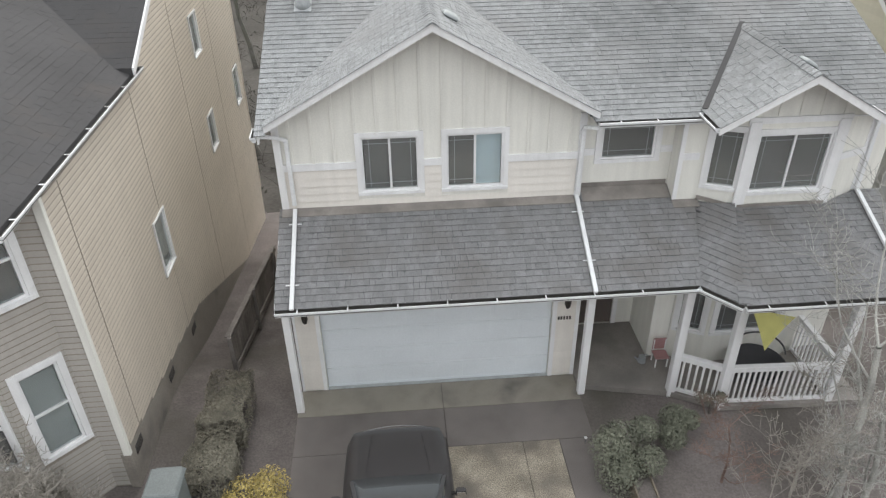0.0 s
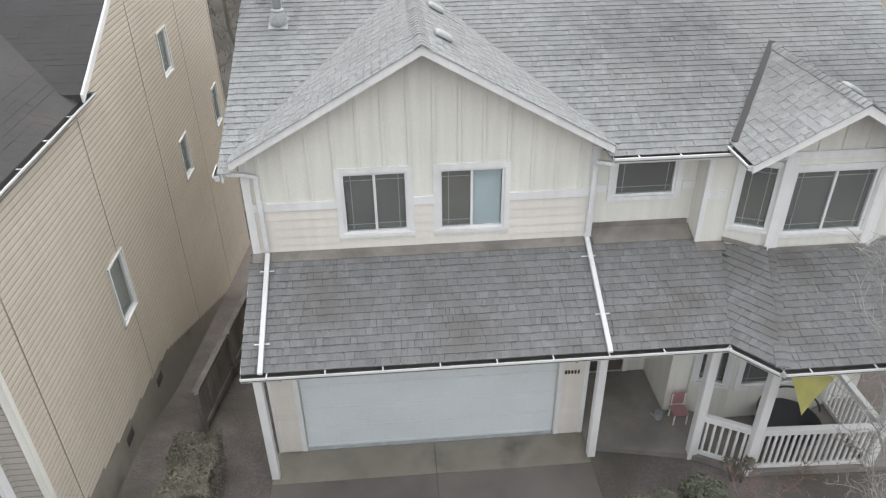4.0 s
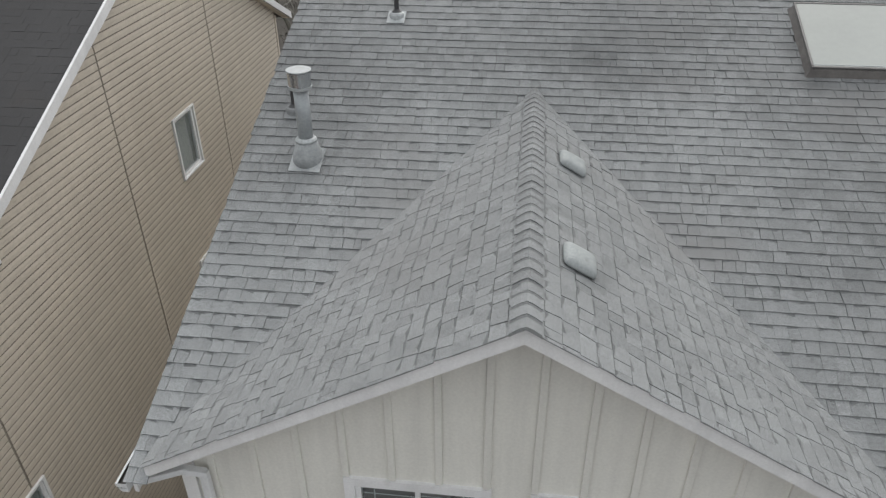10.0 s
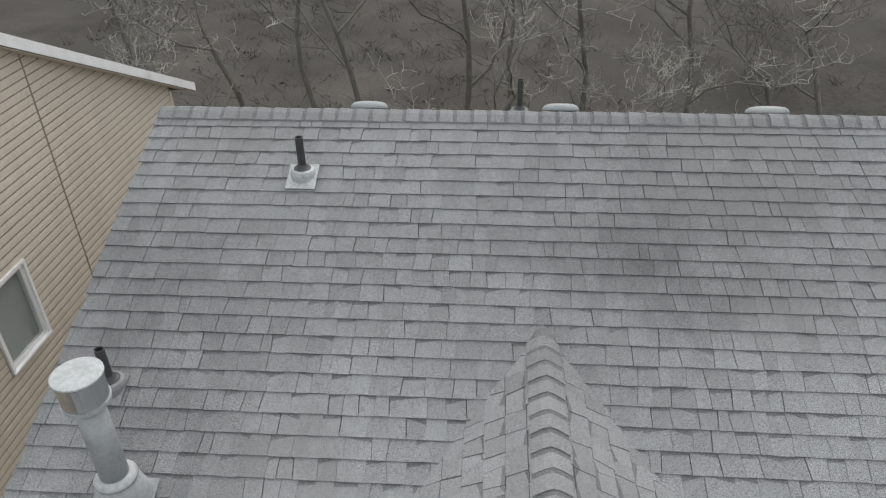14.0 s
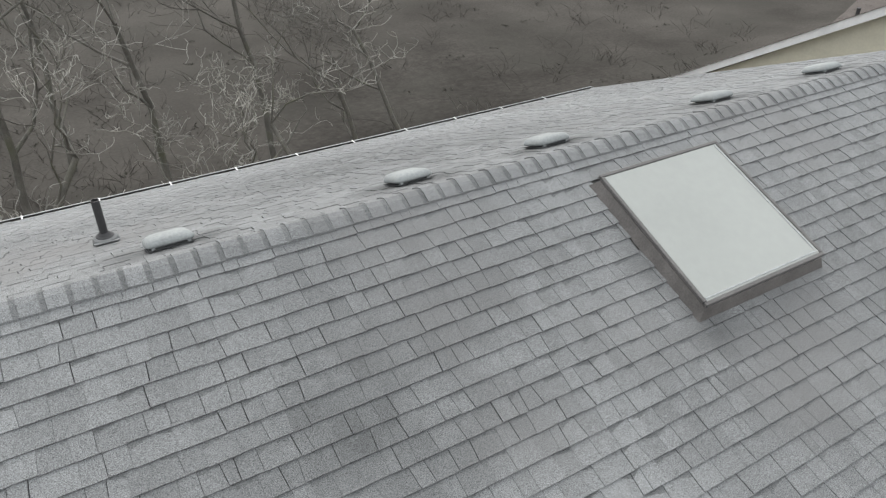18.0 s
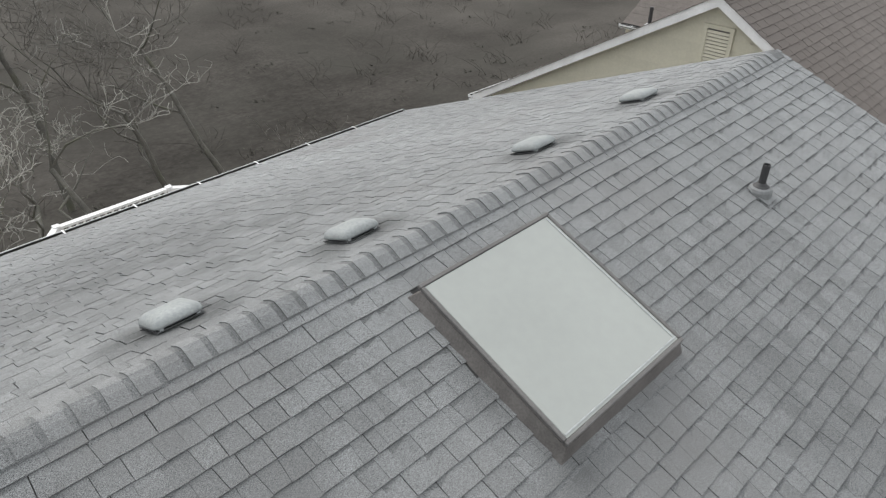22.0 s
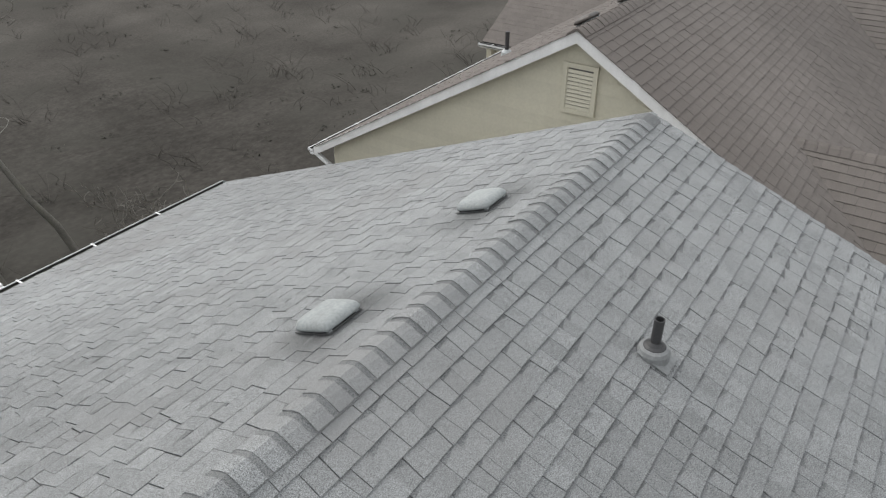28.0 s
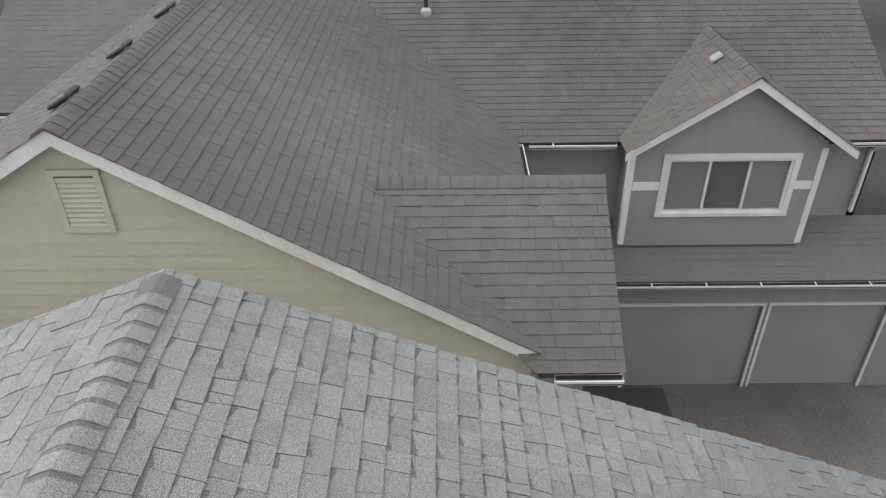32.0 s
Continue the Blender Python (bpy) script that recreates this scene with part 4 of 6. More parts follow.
nroof = slab_roof("roof", [(-5.47, 1.64, NRZ - NS * 5.27), (-5.47, NRY, NRZ), (NW, NRY, NRZ), (NW, 1.64, NRZ - NS * 5.27)], SHINGLE_DARK, n1, "dark charcoal shingle roof", 0.12)
slab_roof("roof_slope", [(-5.47, NRY, NRZ), (-5.47, 12.42, NRZ - NS * 5.51), (NW, 12.42, NRZ - NS * 5.51), (NW, NRY, NRZ)], SHINGLE_DARK, nroof, thick=0.12)
slab_roof("roof_slope", [(-5.55, -4.05, NE), (-5.55, 2.1, NE), (-9.0, 5.4, NE + 1.72), (-9.0, -4.05, NE + 1.72)], SHINGLE_DARK, nroof, thick=0.12)
slab_roof("roof_slope", [(-12.45, -4.05, NE), (-12.45, 2.1, NE), (-9.0, 5.4, NE + 1.72), (-9.0, -4.05, NE + 1.72)], SHINGLE_DARK, nroof, thick=0.12)
face_shingles("shingle_field", [(-5.47, 1.64, NRZ - NS * 5.27), (-9.5, 1.64, NRZ - NS * 5.27), (-9.5, NRY, NRZ), (-5.47, NRY, NRZ)], SHINGLE_DARK, nroof, seed=41, flat=True, slant=0.0, gap=0.002, depth=0.5)
face_shingles("shingle_field", [(-5.55, -4.05, NE), (-5.55, 2.1, NE), (-9.0, 5.4, NE + 1.72), (-9.0, -4.05, NE + 1.72)], SHINGLE_DARK, nroof, seed=42, flat=True, slant=0.0, gap=0.002, depth=0.5)
barge(n1, (-5.45, 1.62, NRZ + 0.02 - NS * 5.29), (-5.45, NRY, NRZ + 0.02), (-1, 0, 0), h=0.14)
barge(n1, (-5.45, NRY, NRZ + 0.02), (-5.45, 12.47, NRZ + 0.02 - NS * 5.56), (-1, 0, 0), h=0.14)
for y in (1.7, 12.40):
    d = NS * abs(y - NRY)
    part("soffit", prism([(-5.472, y, NRZ - 0.13 - d), (-5.472, NRY, NRZ - 0.13), (-5.63, NRY, NRZ - 0.13), (-5.63, y, NRZ - 0.13 - d)], (0, 0, -0.008)), TAN, n1, "tan rake soffit")
part("corner_board", box(NX - 0.10, NX + 0.025, 11.79, 11.87, -1.0, 6.78, 0.008), TAN, n1)
gutter(n1, (-5.56, -4.08, NE - 0.02), (-5.56, 2.2, NE - 0.02), (1, 0, 0), size=0.10)
for y in (-2.35, -0.15, 1.75):
    zc = 1.05 - 0.155 * y - 0.22
    fv = part("foundation_vent", box(NX + 0.013, NX + 0.02, y - 0.17, y + 0.17, zc - 0.10, zc + 0.10), BLACK, n1, "dark crawl space vent")
    for k in range(4):
        part("vent_slat", box(NX + 0.021, NX + 0.028, y - 0.16, y + 0.16, zc - 0.085 + k * 0.045, zc - 0.07 + k * 0.045), SKY_FRAME, fv)
gutter(n1, (-5.50, 12.44, 6.69), (NW, 12.44, 6.69), (0, 1, 0))
wall("wall", (-5.79, 11.70), (-1, 0), 7.2, -3.4, 6.7, 0.15, [], TAN, n1, "rear wall", inward=(0, -1, 0))
wall("wall", (NW, -2.0), (0, 1), 14.0, -3.0, 6.5, 0.15, [], TAN, n1, "far side wall", inward=(1, 0, 0))
wall("wall", (-9.7, -3.6), (-1, 0), 3.2, -0.3, 6.5, 0.15, [], GREIGE, n1, inward=(0, 1, 0))
part("floor", box(NW + 0.2, -5.85, -2.5, 11.6, 4.2, 4.3), INSIDE, n1)
part("wall", prism([(-5.6, -3.6, 6.5), (-9.0, -3.6, 8.25), (-12.4, -3.6, 6.5)], (0, 0.15, 0)), GREIGE, n1)

# ---- neighbour to the east: pale yellow and sage, brown roof ----
n2 = thing("yellow_neighbour_house", (16.0, 6.0, 0.0), "neighbouring house with pale yellow gable, sage wing and brown roof", "house")
PX, PRY, PRZ, PS = 11.27, 8.26, 8.55, 0.588
PFY, PBY = 3.68, 12.97
pe = PRZ - PS * (PRY - PFY)
peb = PRZ - PS * (PBY - PRY)
EX = 21.3
n2roof = slab_roof("roof", [(PX, PFY, pe), (EX, PFY, pe), (EX, PRY, PRZ), (PX, PRY, PRZ)], FELT, n2, "brown laminated shingle roof", 0.1)
slab_roof("roof_deck", [(PX, PRY, PRZ), (EX, PRY, PRZ), (EX, PBY, peb), (PX, PBY, peb)], FELT, n2roof)
face_shingles("shingle_field", [(PX - ov, PFY - ov, pe - ov * PS), (EX, PFY - ov, pe - ov * PS), (EX, PRY, PRZ), (PX - ov, PRY, PRZ)], SHINGLE_BROWN, n2roof, seed=51, band=0.3)
face_shingles("rear_shingle_field", [(EX, PBY, peb), (PX - ov, PBY, peb), (PX - ov, PRY, PRZ), (EX, PRY, PRZ)], SHINGLE_BROWN, n2roof, seed=52, band=0.3)
ridge_caps(n2roof, (PX - 0.04, PRY, PRZ + 0.006), (EX - 0.2, PRY, PRZ + 0.006), PS, (0, 1, 0), SHINGLE_BROWN, half=0.13)
barge(n2, (PX - 0.015, PFY, pe - 0.025), (PX - 0.015, PRY, PRZ - 0.005), (1, 0, 0), h=0.155)
barge(n2, (PX - 0.015, PRY, PRZ - 0.005), (PX - 0.015, PBY, peb + 0.015), (1, 0, 0), h=0.155)
gutter(n2, (PX - 0.03, PBY + 0.01, peb - 0.02), (18, PBY + 0.01, peb - 0.02), (0, 1, 0), size=0.11)
GWX = 11.42
wall("wall", (GWX, 3.95), (0, 1), 8.7, -3.0, 5.55, 0.15, [], YELLOW, n2, "pale yellow side wall", inward=(1, 0, 0))
part("wall", prism([(GWX, 3.95, 5.55), (GWX, 12.65, 5.55), (GWX, 12.65, peb + 0.02), (GWX, PRY, PRZ - 0.13), (GWX, 3.95, pe + 0.05)], (0.15, 0, 0)), YELLOW, n2)
for c in range(27):
    z0 = 4.2 + c * 0.155
    half = (PRZ - 0.16 - z0 - 0.155) / PS
    a, b = max(3.97, PRY - half), min(12.63, PRY + half)
    if b - a > 0.1:
        part("siding_board", prism([(GWX - 0.013, a, z0), (GWX, a, z0 + 0.003), (GWX - 0.002, a, z0 + 0.157)], (0, b - a, 0)), YELLOW, n2)
# louvred vent in the gable
lv0 = part("gable_vent", box(GWX - 0.05, GWX - 0.015, 7.98, 8.04, 7.44, 8.10), YELLOW, n2, "pale louvred attic vent")
part("vent_frame", box(GWX - 0.05, GWX - 0.015, 8.40, 8.46, 7.44, 8.10), YELLOW, lv0)
part("vent_frame", box(GWX - 0.05, GWX - 0.015, 8.041, 8.399, 8.04, 8.10), YELLOW, lv0)
part("vent_frame", box(GWX - 0.05, GWX - 0.015, 8.041, 8.399, 7.44, 7.50), YELLOW, lv0)
# Dark backing added behind the slats so the gaps read as shade.
part("vent_screen", box(GWX - 0.0155, GWX - 0.0145, 8.041, 8.399, 7.501, 8.039), SHINGLE_SLATE, lv0, "dark backing that stands in for shade between the slats")
for k in range(10):
    z0 = 7.505 + k * 0.052
    part("slat", prism([(GWX - 0.045, 8.041, z0), (GWX - 0.04, 8.041, z0 - 0.004), (GWX - 0.022, 8.041, z0 + 0.034), (GWX - 0.026, 8.041, z0 + 0.038)], (0, 0.358, 0)), YELLOW, lv0)
# front wing with its own ridge
WX, WZ, WS = 13.03, 7.10, 0.645
we = WZ - WS * 1.93
wy = 3.05
wb = PRY - (PRZ - WZ) / PS
for sgn in (-1, 1):
    slab_roof("roof_deck", [(WX + sgn * 1.93, wy, we), (WX, wy, WZ), (WX, wb, WZ), (WX + sgn * 1.93, 3.9, we)], FELT, n2roof, thick=0.08)
    face_shingles("shingle_field", [(WX + sgn * 1.95, wy - ov, we), (WX + sgn * 1.95, 3.95, we), (WX, wb + 0.1, WZ), (WX, wy - ov, WZ)], SHINGLE_BROWN, n2roof, seed=55 + sgn)
    barge(n2, (WX + sgn * 1.95, wy - 0.01, we - 0.01), (WX, wy - 0.01, WZ - 0.01), (0, 1, 0), h=0.2)
ridge_caps(n2roof, (WX, wy - 0.04, WZ + 0.006), (WX, wb, WZ + 0.006), WS, (1, 0, 0), SHINGLE_BROWN, half=0.13)
gutter(n2, (WX - 1.95, wy, we - 0.02), (WX - 1.95, 3.75, we - 0.02), (-1, 0, 0), size=0.10)
wall("wall", (11.45, 3.35), (1, 0), 3.2, -0.2, 5.8, 0.15, [], SAGE, n2, "sage front wall")
part("wall", prism([(11.45, 3.35, 5.8), (14.65, 3.35, 5.8), (WX, 3.35, WZ - 0.1)], (0, 0.15, 0)), SAGE, n2)
wall("wall", (11.45, 3.501), (0, 1), 0.45, -0.5, 5.8, 0.15, [], SAGE, n2, inward=(1, 0, 0))
wall("wall", (14.65, 3.501), (0, 1), 0.6, 0, 5.8, 0.15, [], SAGE, n2, inward=(-1, 0, 0))
wall("wall", (14.65, 4.1), (1, 0), 2.3, 0, 5.8, 0.15, [], SAGE, n2)
gutter(n2, (15.0, PFY - 0.02, pe - 0.03), (16.6, PFY - 0.02, pe - 0.03), (0, -1, 0), size=0.10)
# garage wing facing west
EVX, EVZ, ES, WRY = 16.72, 5.82, 0.578, -2.85
rx = EVX + (PRZ - EVZ) / ES
slab_roof("roof_deck", [(EVX, WRY, EVZ), (EVX, 3.6, EVZ), (rx, 8.2, PRZ), (rx, WRY, PRZ)], FELT, n2roof)
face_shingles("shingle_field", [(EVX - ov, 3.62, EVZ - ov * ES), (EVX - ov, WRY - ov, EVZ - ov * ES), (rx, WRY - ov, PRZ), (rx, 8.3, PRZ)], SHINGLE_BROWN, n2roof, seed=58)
slab_roof("roof_deck", [(rx, WRY, PRZ), (rx, 8.2, PRZ), (rx + 4.6, 8.2, EVZ), (rx + 4.6, WRY, EVZ)], SHINGLE_BROWN, n2roof)
barge(n2, (EVX, WRY - 0.01, EVZ - 0.01), (rx, WRY - 0.01, PRZ - 0.01), (0, 1, 0), h=0.2)
gutter(n2, (EVX - 0.02, 3.45, EVZ - 0.03), (EVX - 0.02, 1.98, EVZ - 0.03), (-1, 0, 0), size=0.10)
gutter(n2, (EVX - 0.02, -1.90, EVZ - 0.03), (EVX - 0.02, WRY, EVZ - 0.03), (-1, 0, 0), size=0.10)
wall("wall", (17.0, 4.1), (0, -1), 6.75, 3.4, 5.75, 0.15, [], SAGE, n2, inward=(1, 0, 0))
# gabled bay with the three-part window
DX, DY, DZ, DSL = 16.2, 0.03, 7.09, 0.665
de = DZ - DSL * 1.87
dbx = EVX + (DZ - EVZ) / ES
for sgn in (-1, 1):
    slab_roof("roof_deck", [(DX, DY + sgn * 1.87, de), (DX, DY, DZ), (dbx, DY, DZ), (EVX, DY + sgn * 1.87, de)], FELT, n2roof, thick=0.07)
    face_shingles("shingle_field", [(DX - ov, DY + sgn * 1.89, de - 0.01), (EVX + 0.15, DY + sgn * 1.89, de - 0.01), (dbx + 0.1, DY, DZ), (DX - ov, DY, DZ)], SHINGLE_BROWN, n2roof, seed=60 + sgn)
    barge(n2, (DX - 0.015, DY + sgn * 1.89, de - 0.01), (DX - 0.015, DY, DZ - 0.01), (1, 0, 0), h=0.15)
ridge_caps(n2roof, (DX - 0.04, DY, DZ + 0.006), (dbx, DY, DZ + 0.006), DSL, (0, 1, 0), SHINGLE_BROWN, half=0.12)
FX = 16.40
wall("wall", (FX, 1.78), (0, -1), 3.22, 3.9, 5.9, 0.13, [(0.65, 2.74, 4.585, 5.61)], SAGE, n2, "sage bay wall with a wide window", inward=(1, 0, 0))
part("wall", prism([(FX, 1.78, 5.9), (FX, -1.44, 5.9), (FX, DY, DZ - 0.12)], (0.13, 0, 0)), SAGE, n2)
for y0 in (1.65, -1.44):
    wall("wall", (FX + 0.131, y0 + (0.13 if y0 > 0 else 0.0)), (1, 0), 0.5, 3.6, 5.9, 0.13, [], SAGE, n2, inward=(0, -1 if y0 > 0 else 1, 0))
window(n2, "window", (FX, 1.13), (0, -1), (1, 0, 0), 2.09, 1.025, 4.585, trim=0.10, sash=(0.33, 0.67), grid=False, blind=(0, 2), blind_mat=GREY_BLIND)
part("corner_board", box(FX - 0.03, FX + 0.1, 1.70, 1.80, 3.95, 5.8), WHITE, n2)
part("corner_board", box(FX - 0.03, FX + 0.1, -1.46, -1.36, 3.95, 5.8), WHITE, n2)
part("band_board", box(FX - 0.025, FX, 1.235, 1.69, 5.04, 5.19), WHITE, n2)
part("band_board", box(FX - 0.025, FX, -1.35, -1.065, 5.04, 5.19), WHITE, n2)
# lower garage roof and doors
lgx, lgz = 15.80, 3.53
slab_roof("roof_deck", [(lgx, 2.6, lgz), (lgx, -5.6, lgz), (17.0, -5.6, lgz + 0.6), (17.0, 2.6, lgz + 0.6)], FELT, n2roof, thick=0.07)
face_shingles("shingle_field", [(lgx, 2.6, lgz), (lgx, -5.6, lgz), (17.0, -5.6, lgz + 0.6), (17.0, 2.6, lgz + 0.6)], SHINGLE_SLATE, n2roof, seed=63, flat=True, slant=0.0, gap=0.002, depth=0.5)
gutter(n2, (lgx - 0.01, 2.62, lgz - 0.03), (lgx - 0.01, -5.62, lgz - 0.03), (-1, 0, 0), size=0.10)
wall("wall", (16.2, 4.0), (0, -1), 9.4, 0.4, 3.5, 0.15, [(1.2, 5.05, 0.4, 2.70), (5.2, 7.38, 0.4, 2.70)], SAGE, n2, "sage garage wall", inward=(1, 0, 0))
for a, b in ((2.8, -1.05), (-1.2, -3.38)):
    gdoor = part("garage_door", box(16.26, 16.30, b, a, 0.57, 2.68), DOOR_GREY, n2, "grey garage door")
    part("door_trim", box(16.17, 16.20, b - 0.05, a + 0.05, 2.68, 2.73), WHITE, gdoor)
    part("door_trim", box(16.17, 16.20, a, a + 0.05, 0.57, 2.679), WHITE, gdoor)
    part("door_trim", box(16.17, 16.20, b - 0.05, b, 0.57, 2.679), WHITE, gdoor)
wall("wall", (16.2, -5.401), (1, 0), 1.0, 0.0, 3.5, 0.15, [], SAGE, n2)
wall("wall", (17.0, -2.651), (1, 0), 8.7, 0.0, 5.7, 0.15, [], SAGE, n2)
# rear wing
slab_roof("roof_deck", [(18.7, 14.15, 5.6), (18.7, 9.0, 5.6), (22.5, 9.0, 7.8), (22.5, 14.15, 7.8)], FELT, n2roof)
face_shingles("shingle_field", [(18.68, 14.15, 5.6), (18.68, 9.0, 5.6), (22.5, 9.0, 7.8), (22.5, 14.15, 7.8)], SHINGLE_BROWN, n2roof, flat=True, slant=0.0, gap=0.002, depth=0.5, seed=66)
gutter(n2, (18.67, 14.2, 5.57), (18.67, 12.9, 5.57), (-1, 0, 0), size=0.10)
wall("wall", (19.0, 13.9), (0, -1), 5.0, -3.5, 5.5, 0.15, [], YELLOW, n2, inward=(1, 0, 0))
wall("wall", (19.0, 14.05), (1, 0), 6, -3.5, 5.5, 0.15, [], YELLOW, n2)
wall("wall", (11.58, 12.5), (1, 0), 7.4, -3.5, 5.6, 0.15, [], YELLOW, n2)

court = part("forecourt", box(13.6, 16.19, -9.0, 2.9, 0.35, 0.58, 0.01), material("grey_forecourt", (0.085, 0.083, 0.084), 0.85, var=0.12, scale=0.6, fine=90, fvar=0.2, spec=0.2), None, "dark grey paved forecourt before the neighbour's garage", "structure")
tagged(court, category="pavement")

# ---- house: trim, siding, windows ----
for x0, x1 in ((-2.93, -2.80), (2.80, 2.93)):
    part("corner_board", box(x0, x1, UY - 0.035, UY, 4.2, 6.02 - 0.0), WHITE, house)
part("corner_board", box(2.905, 2.94, UY + 0.001, 0.70, 4.25, 5.9), WHITE, house)
part("corner_board", box(-2.94, -2.905, UY + 0.001, 0.72, 4.2, 5.9), WHITE, house)
spans = ((-2.80, -1.44), (-0.155, 0.175), (1.465, 2.80))
for a, b in spans:
    part("band_board", box(a, b, UY - 0.038, UY, 5.09, 5.23), WHITE, house, "white painted band board")
    for c in range(5):
        z0 = 4.25 + c * 0.165
        if z0 + 0.165 < 5.12:
            part("siding_board", prism([(a, UY - 0.025, z0), (a, UY, z0 + 0.002), (a, UY - 0.006, z0 + 0.167)], (b - a, 0, 0)), CREAM_LOW, house)
for a, b in WIN:
    part("siding_board", prism([(a - 0.09, UY - 0.025, 4.25), (a - 0.09, UY, 4.252), (a - 0.09, UY - 0.006, 4.417)], (b - a + 0.18, 0, 0)), CREAM_LOW, house)
k = -2.63
while k < 2.75:
    zt = GZ - GS * abs(k - GX) - 0.13
    zb = 5.23
    if any(a - 0.13 < k < b + 0.13 for a, b in WIN):
        zb = 5.81
    if zt > zb + 0.05:
        part("batten", box(k - 0.032, k + 0.032, UY - 0.025, UY, zb, zt, 0.004), CREAM, house)
    k += 0.405
for i, (a, b) in enumerate(WIN):
    window(house, "window", (a, UY), (1, 0), (0, 1, 0), b - a, 1.135, 4.575, trim=0.095, blind=(1,) if i == 1 else None, label="white sliding window with thin grilles")
window(house, "window", (3.30, 0.72), (1, 0), (0, 1, 0), 1.08, 0.77, 4.95, trim=0.11, sash=(), label="white fixed window with grilles")
window(house, "window", (5.21 + dv.x / dl * 0.10, 0.30 + dv.y / dl * 0.10), (dv.x, dv.y), dn, dl - 0.20, 1.20, 4.52, trim=0.09, sash=(), label="white narrow bay window with grilles")
window(house, "window", (6.06, 0.0), (1, 0), (0, 1, 0), 1.44, 1.20, 4.46, trim=0.10, label="white sliding bay window")
window(house, "window", (6.08, 0.0), (1, 0), (0, 1, 0), 1.40, 1.30, 0.95, trim=0.10, label="white ground floor bay window")
window(house, "window", (5.21 + dv.x / dl * 0.12, 0.30 + dv.y / dl * 0.12), (dv.x, dv.y), dn, dl - 0.24, 1.30, 0.95, trim=0.09, sash=())
for px, py in ((5.93, -0.02), (7.63, -0.02)):
    part("corner_board", box(px - 0.11, px + 0.11, py - 0.035, py + 0.018, 4.12, 5.93, 0.008), WHITE, house)
part("band_board", box(5.80, 7.76, -0.034, 0.0, 5.88, 6.0), WHITE, house)
part("corner_board", box(4.715, 4.80, 0.27, 0.30, 4.22, 5.92), WHITE, house)
part("band_board", box(4.80, 5.12, 0.275, 0.30, 5.06, 5.20), WHITE, house)
part("band_board", box(2.95, 3.18, 0.69, 0.72, 5.06, 5.20), WHITE, house)
part("band_board", box(4.50, 4.735, 0.69, 0.72, 5.06, 5.20), WHITE, house)
part("corner_board", box(8.38, 8.50, 0.265, 0.30, 4.25, 5.92), WHITE, house)
part("band_board", prism([(7.72, 0.0, 5.06), (8.40, 0.26, 5.06), (8.40, 0.26, 5.20), (7.72, 0.0, 5.20)], (0.01, -0.03, 0)), WHITE, house)
for k in (5.55, 5.95, 6.35, 6.75, 7.15, 7.6):
    zt = BZ - BS * abs(k - BX) - 0.13
    if zt > 6.0:
        part("batten", box(k - 0.028, k + 0.028, -0.002, 0.02, 5.97, zt), CREAM, house)
def lay(name, x0, x1, y0, y1, mat, label=""):
    """A strip that lies on the lower roof's slope."""
    a = 0.024
    return part(name, prism([(x0, y0, low_z(y0) + a), (x1, y0, low_z(y0) + a), (x1, y1, low_z(y1) + a), (x0, y1, low_z(y1) + a)], (0, 0, -0.012)), mat, house, label)


lay("wall_flashing", -2.93, 2.79, 0.34, 0.53, FLASH, "weathered grey-brown flashing strip along the wall")
lay("wall_flashing", 2.96, 4.72, 0.36, 0.69, FLASH)
lay("wall_flashing", 4.725, 5.24, 0.11, 0.292, FLASH)
part("flashing_upstand", box(2.96, 4.71, 0.70, 0.718, 4.28, 4.45), FLASH, house)
part("wall_flashing", box(5.9, 7.66, -0.06, -0.036, bay_top - 0.05, bay_top + 0.05), FLASH, house)
part("wall_flashing", prism([(5.19, 0.25, 4.22), (5.86, -0.045, 4.12), (5.86, -0.045, 4.2), (5.19, 0.25, 4.3)], (0.01, 0.02, 0)), FLASH, house)


def pipe_run(name, pts, parent, label="", w=0.078, d=0.06):
    """A white rectangular downspout that follows a line of points."""
    first = None
    for a, b in zip(pts, pts[1:]):
        o = part(name if first is None else "downspout_length", beam(a, b, w, d, up=(0, 0, 1) if abs(Vector(b).z - Vector(a).z) < 0.7 * (Vector(b) - Vector(a)).length else (0, 1, 0), bevel=0.006, ends=0.02), GUTTER, first or parent, label if first is None else "")
        first = first or o
    return first


def roof_clip(parent, x, y, dz=0.0):
    c = part("downspout_strap", box(x - 0.12, x + 0.12, y - 0.014, y + 0.014, low_z(y) + 0.028, low_z(y) + 0.034), GUTTER, parent)
    return c


L = pipe_run("downspout", [(-3.06, 0.16, 5.98), (-2.84, 0.42, 5.84), (-2.68, 0.475, 5.76), (-2.68, 0.475, 4.42)], house, "white downspout running down the wall and over the roof")
pipe_run("roof_downspout", [(-2.68, 0.45, low_z(0.45) + 0.06), (-2.66, -1.60, low_z(-1.60) + 0.055)], house, "white downspout lying on the lower roof")
for y in (0.16, -1.12):
    roof_clip(L, -2.67, y)
R = pipe_run("downspout", [(3.06, 0.10, 5.88), (2.88, 0.42, 5.78), (2.86, 0.475, 5.68), (2.84, 0.475, 4.42)], house, "white downspout running down the wall and over the roof")
pipe_run("roof_downspout", [(2.84, 0.45, low_z(0.45) + 0.06), (2.78, -1.60, low_z(-1.60) + 0.055)], house, "white downspout lying on the lower roof")
for y in (0.12, -0.95):
    roof_clip(R, 2.80, y)
B = pipe_run("downspout", [(8.25, -0.05, 5.90), (8.47, 0.22, 5.75), (8.47, 0.22, 4.30)], house, "white downspout beside the bay")
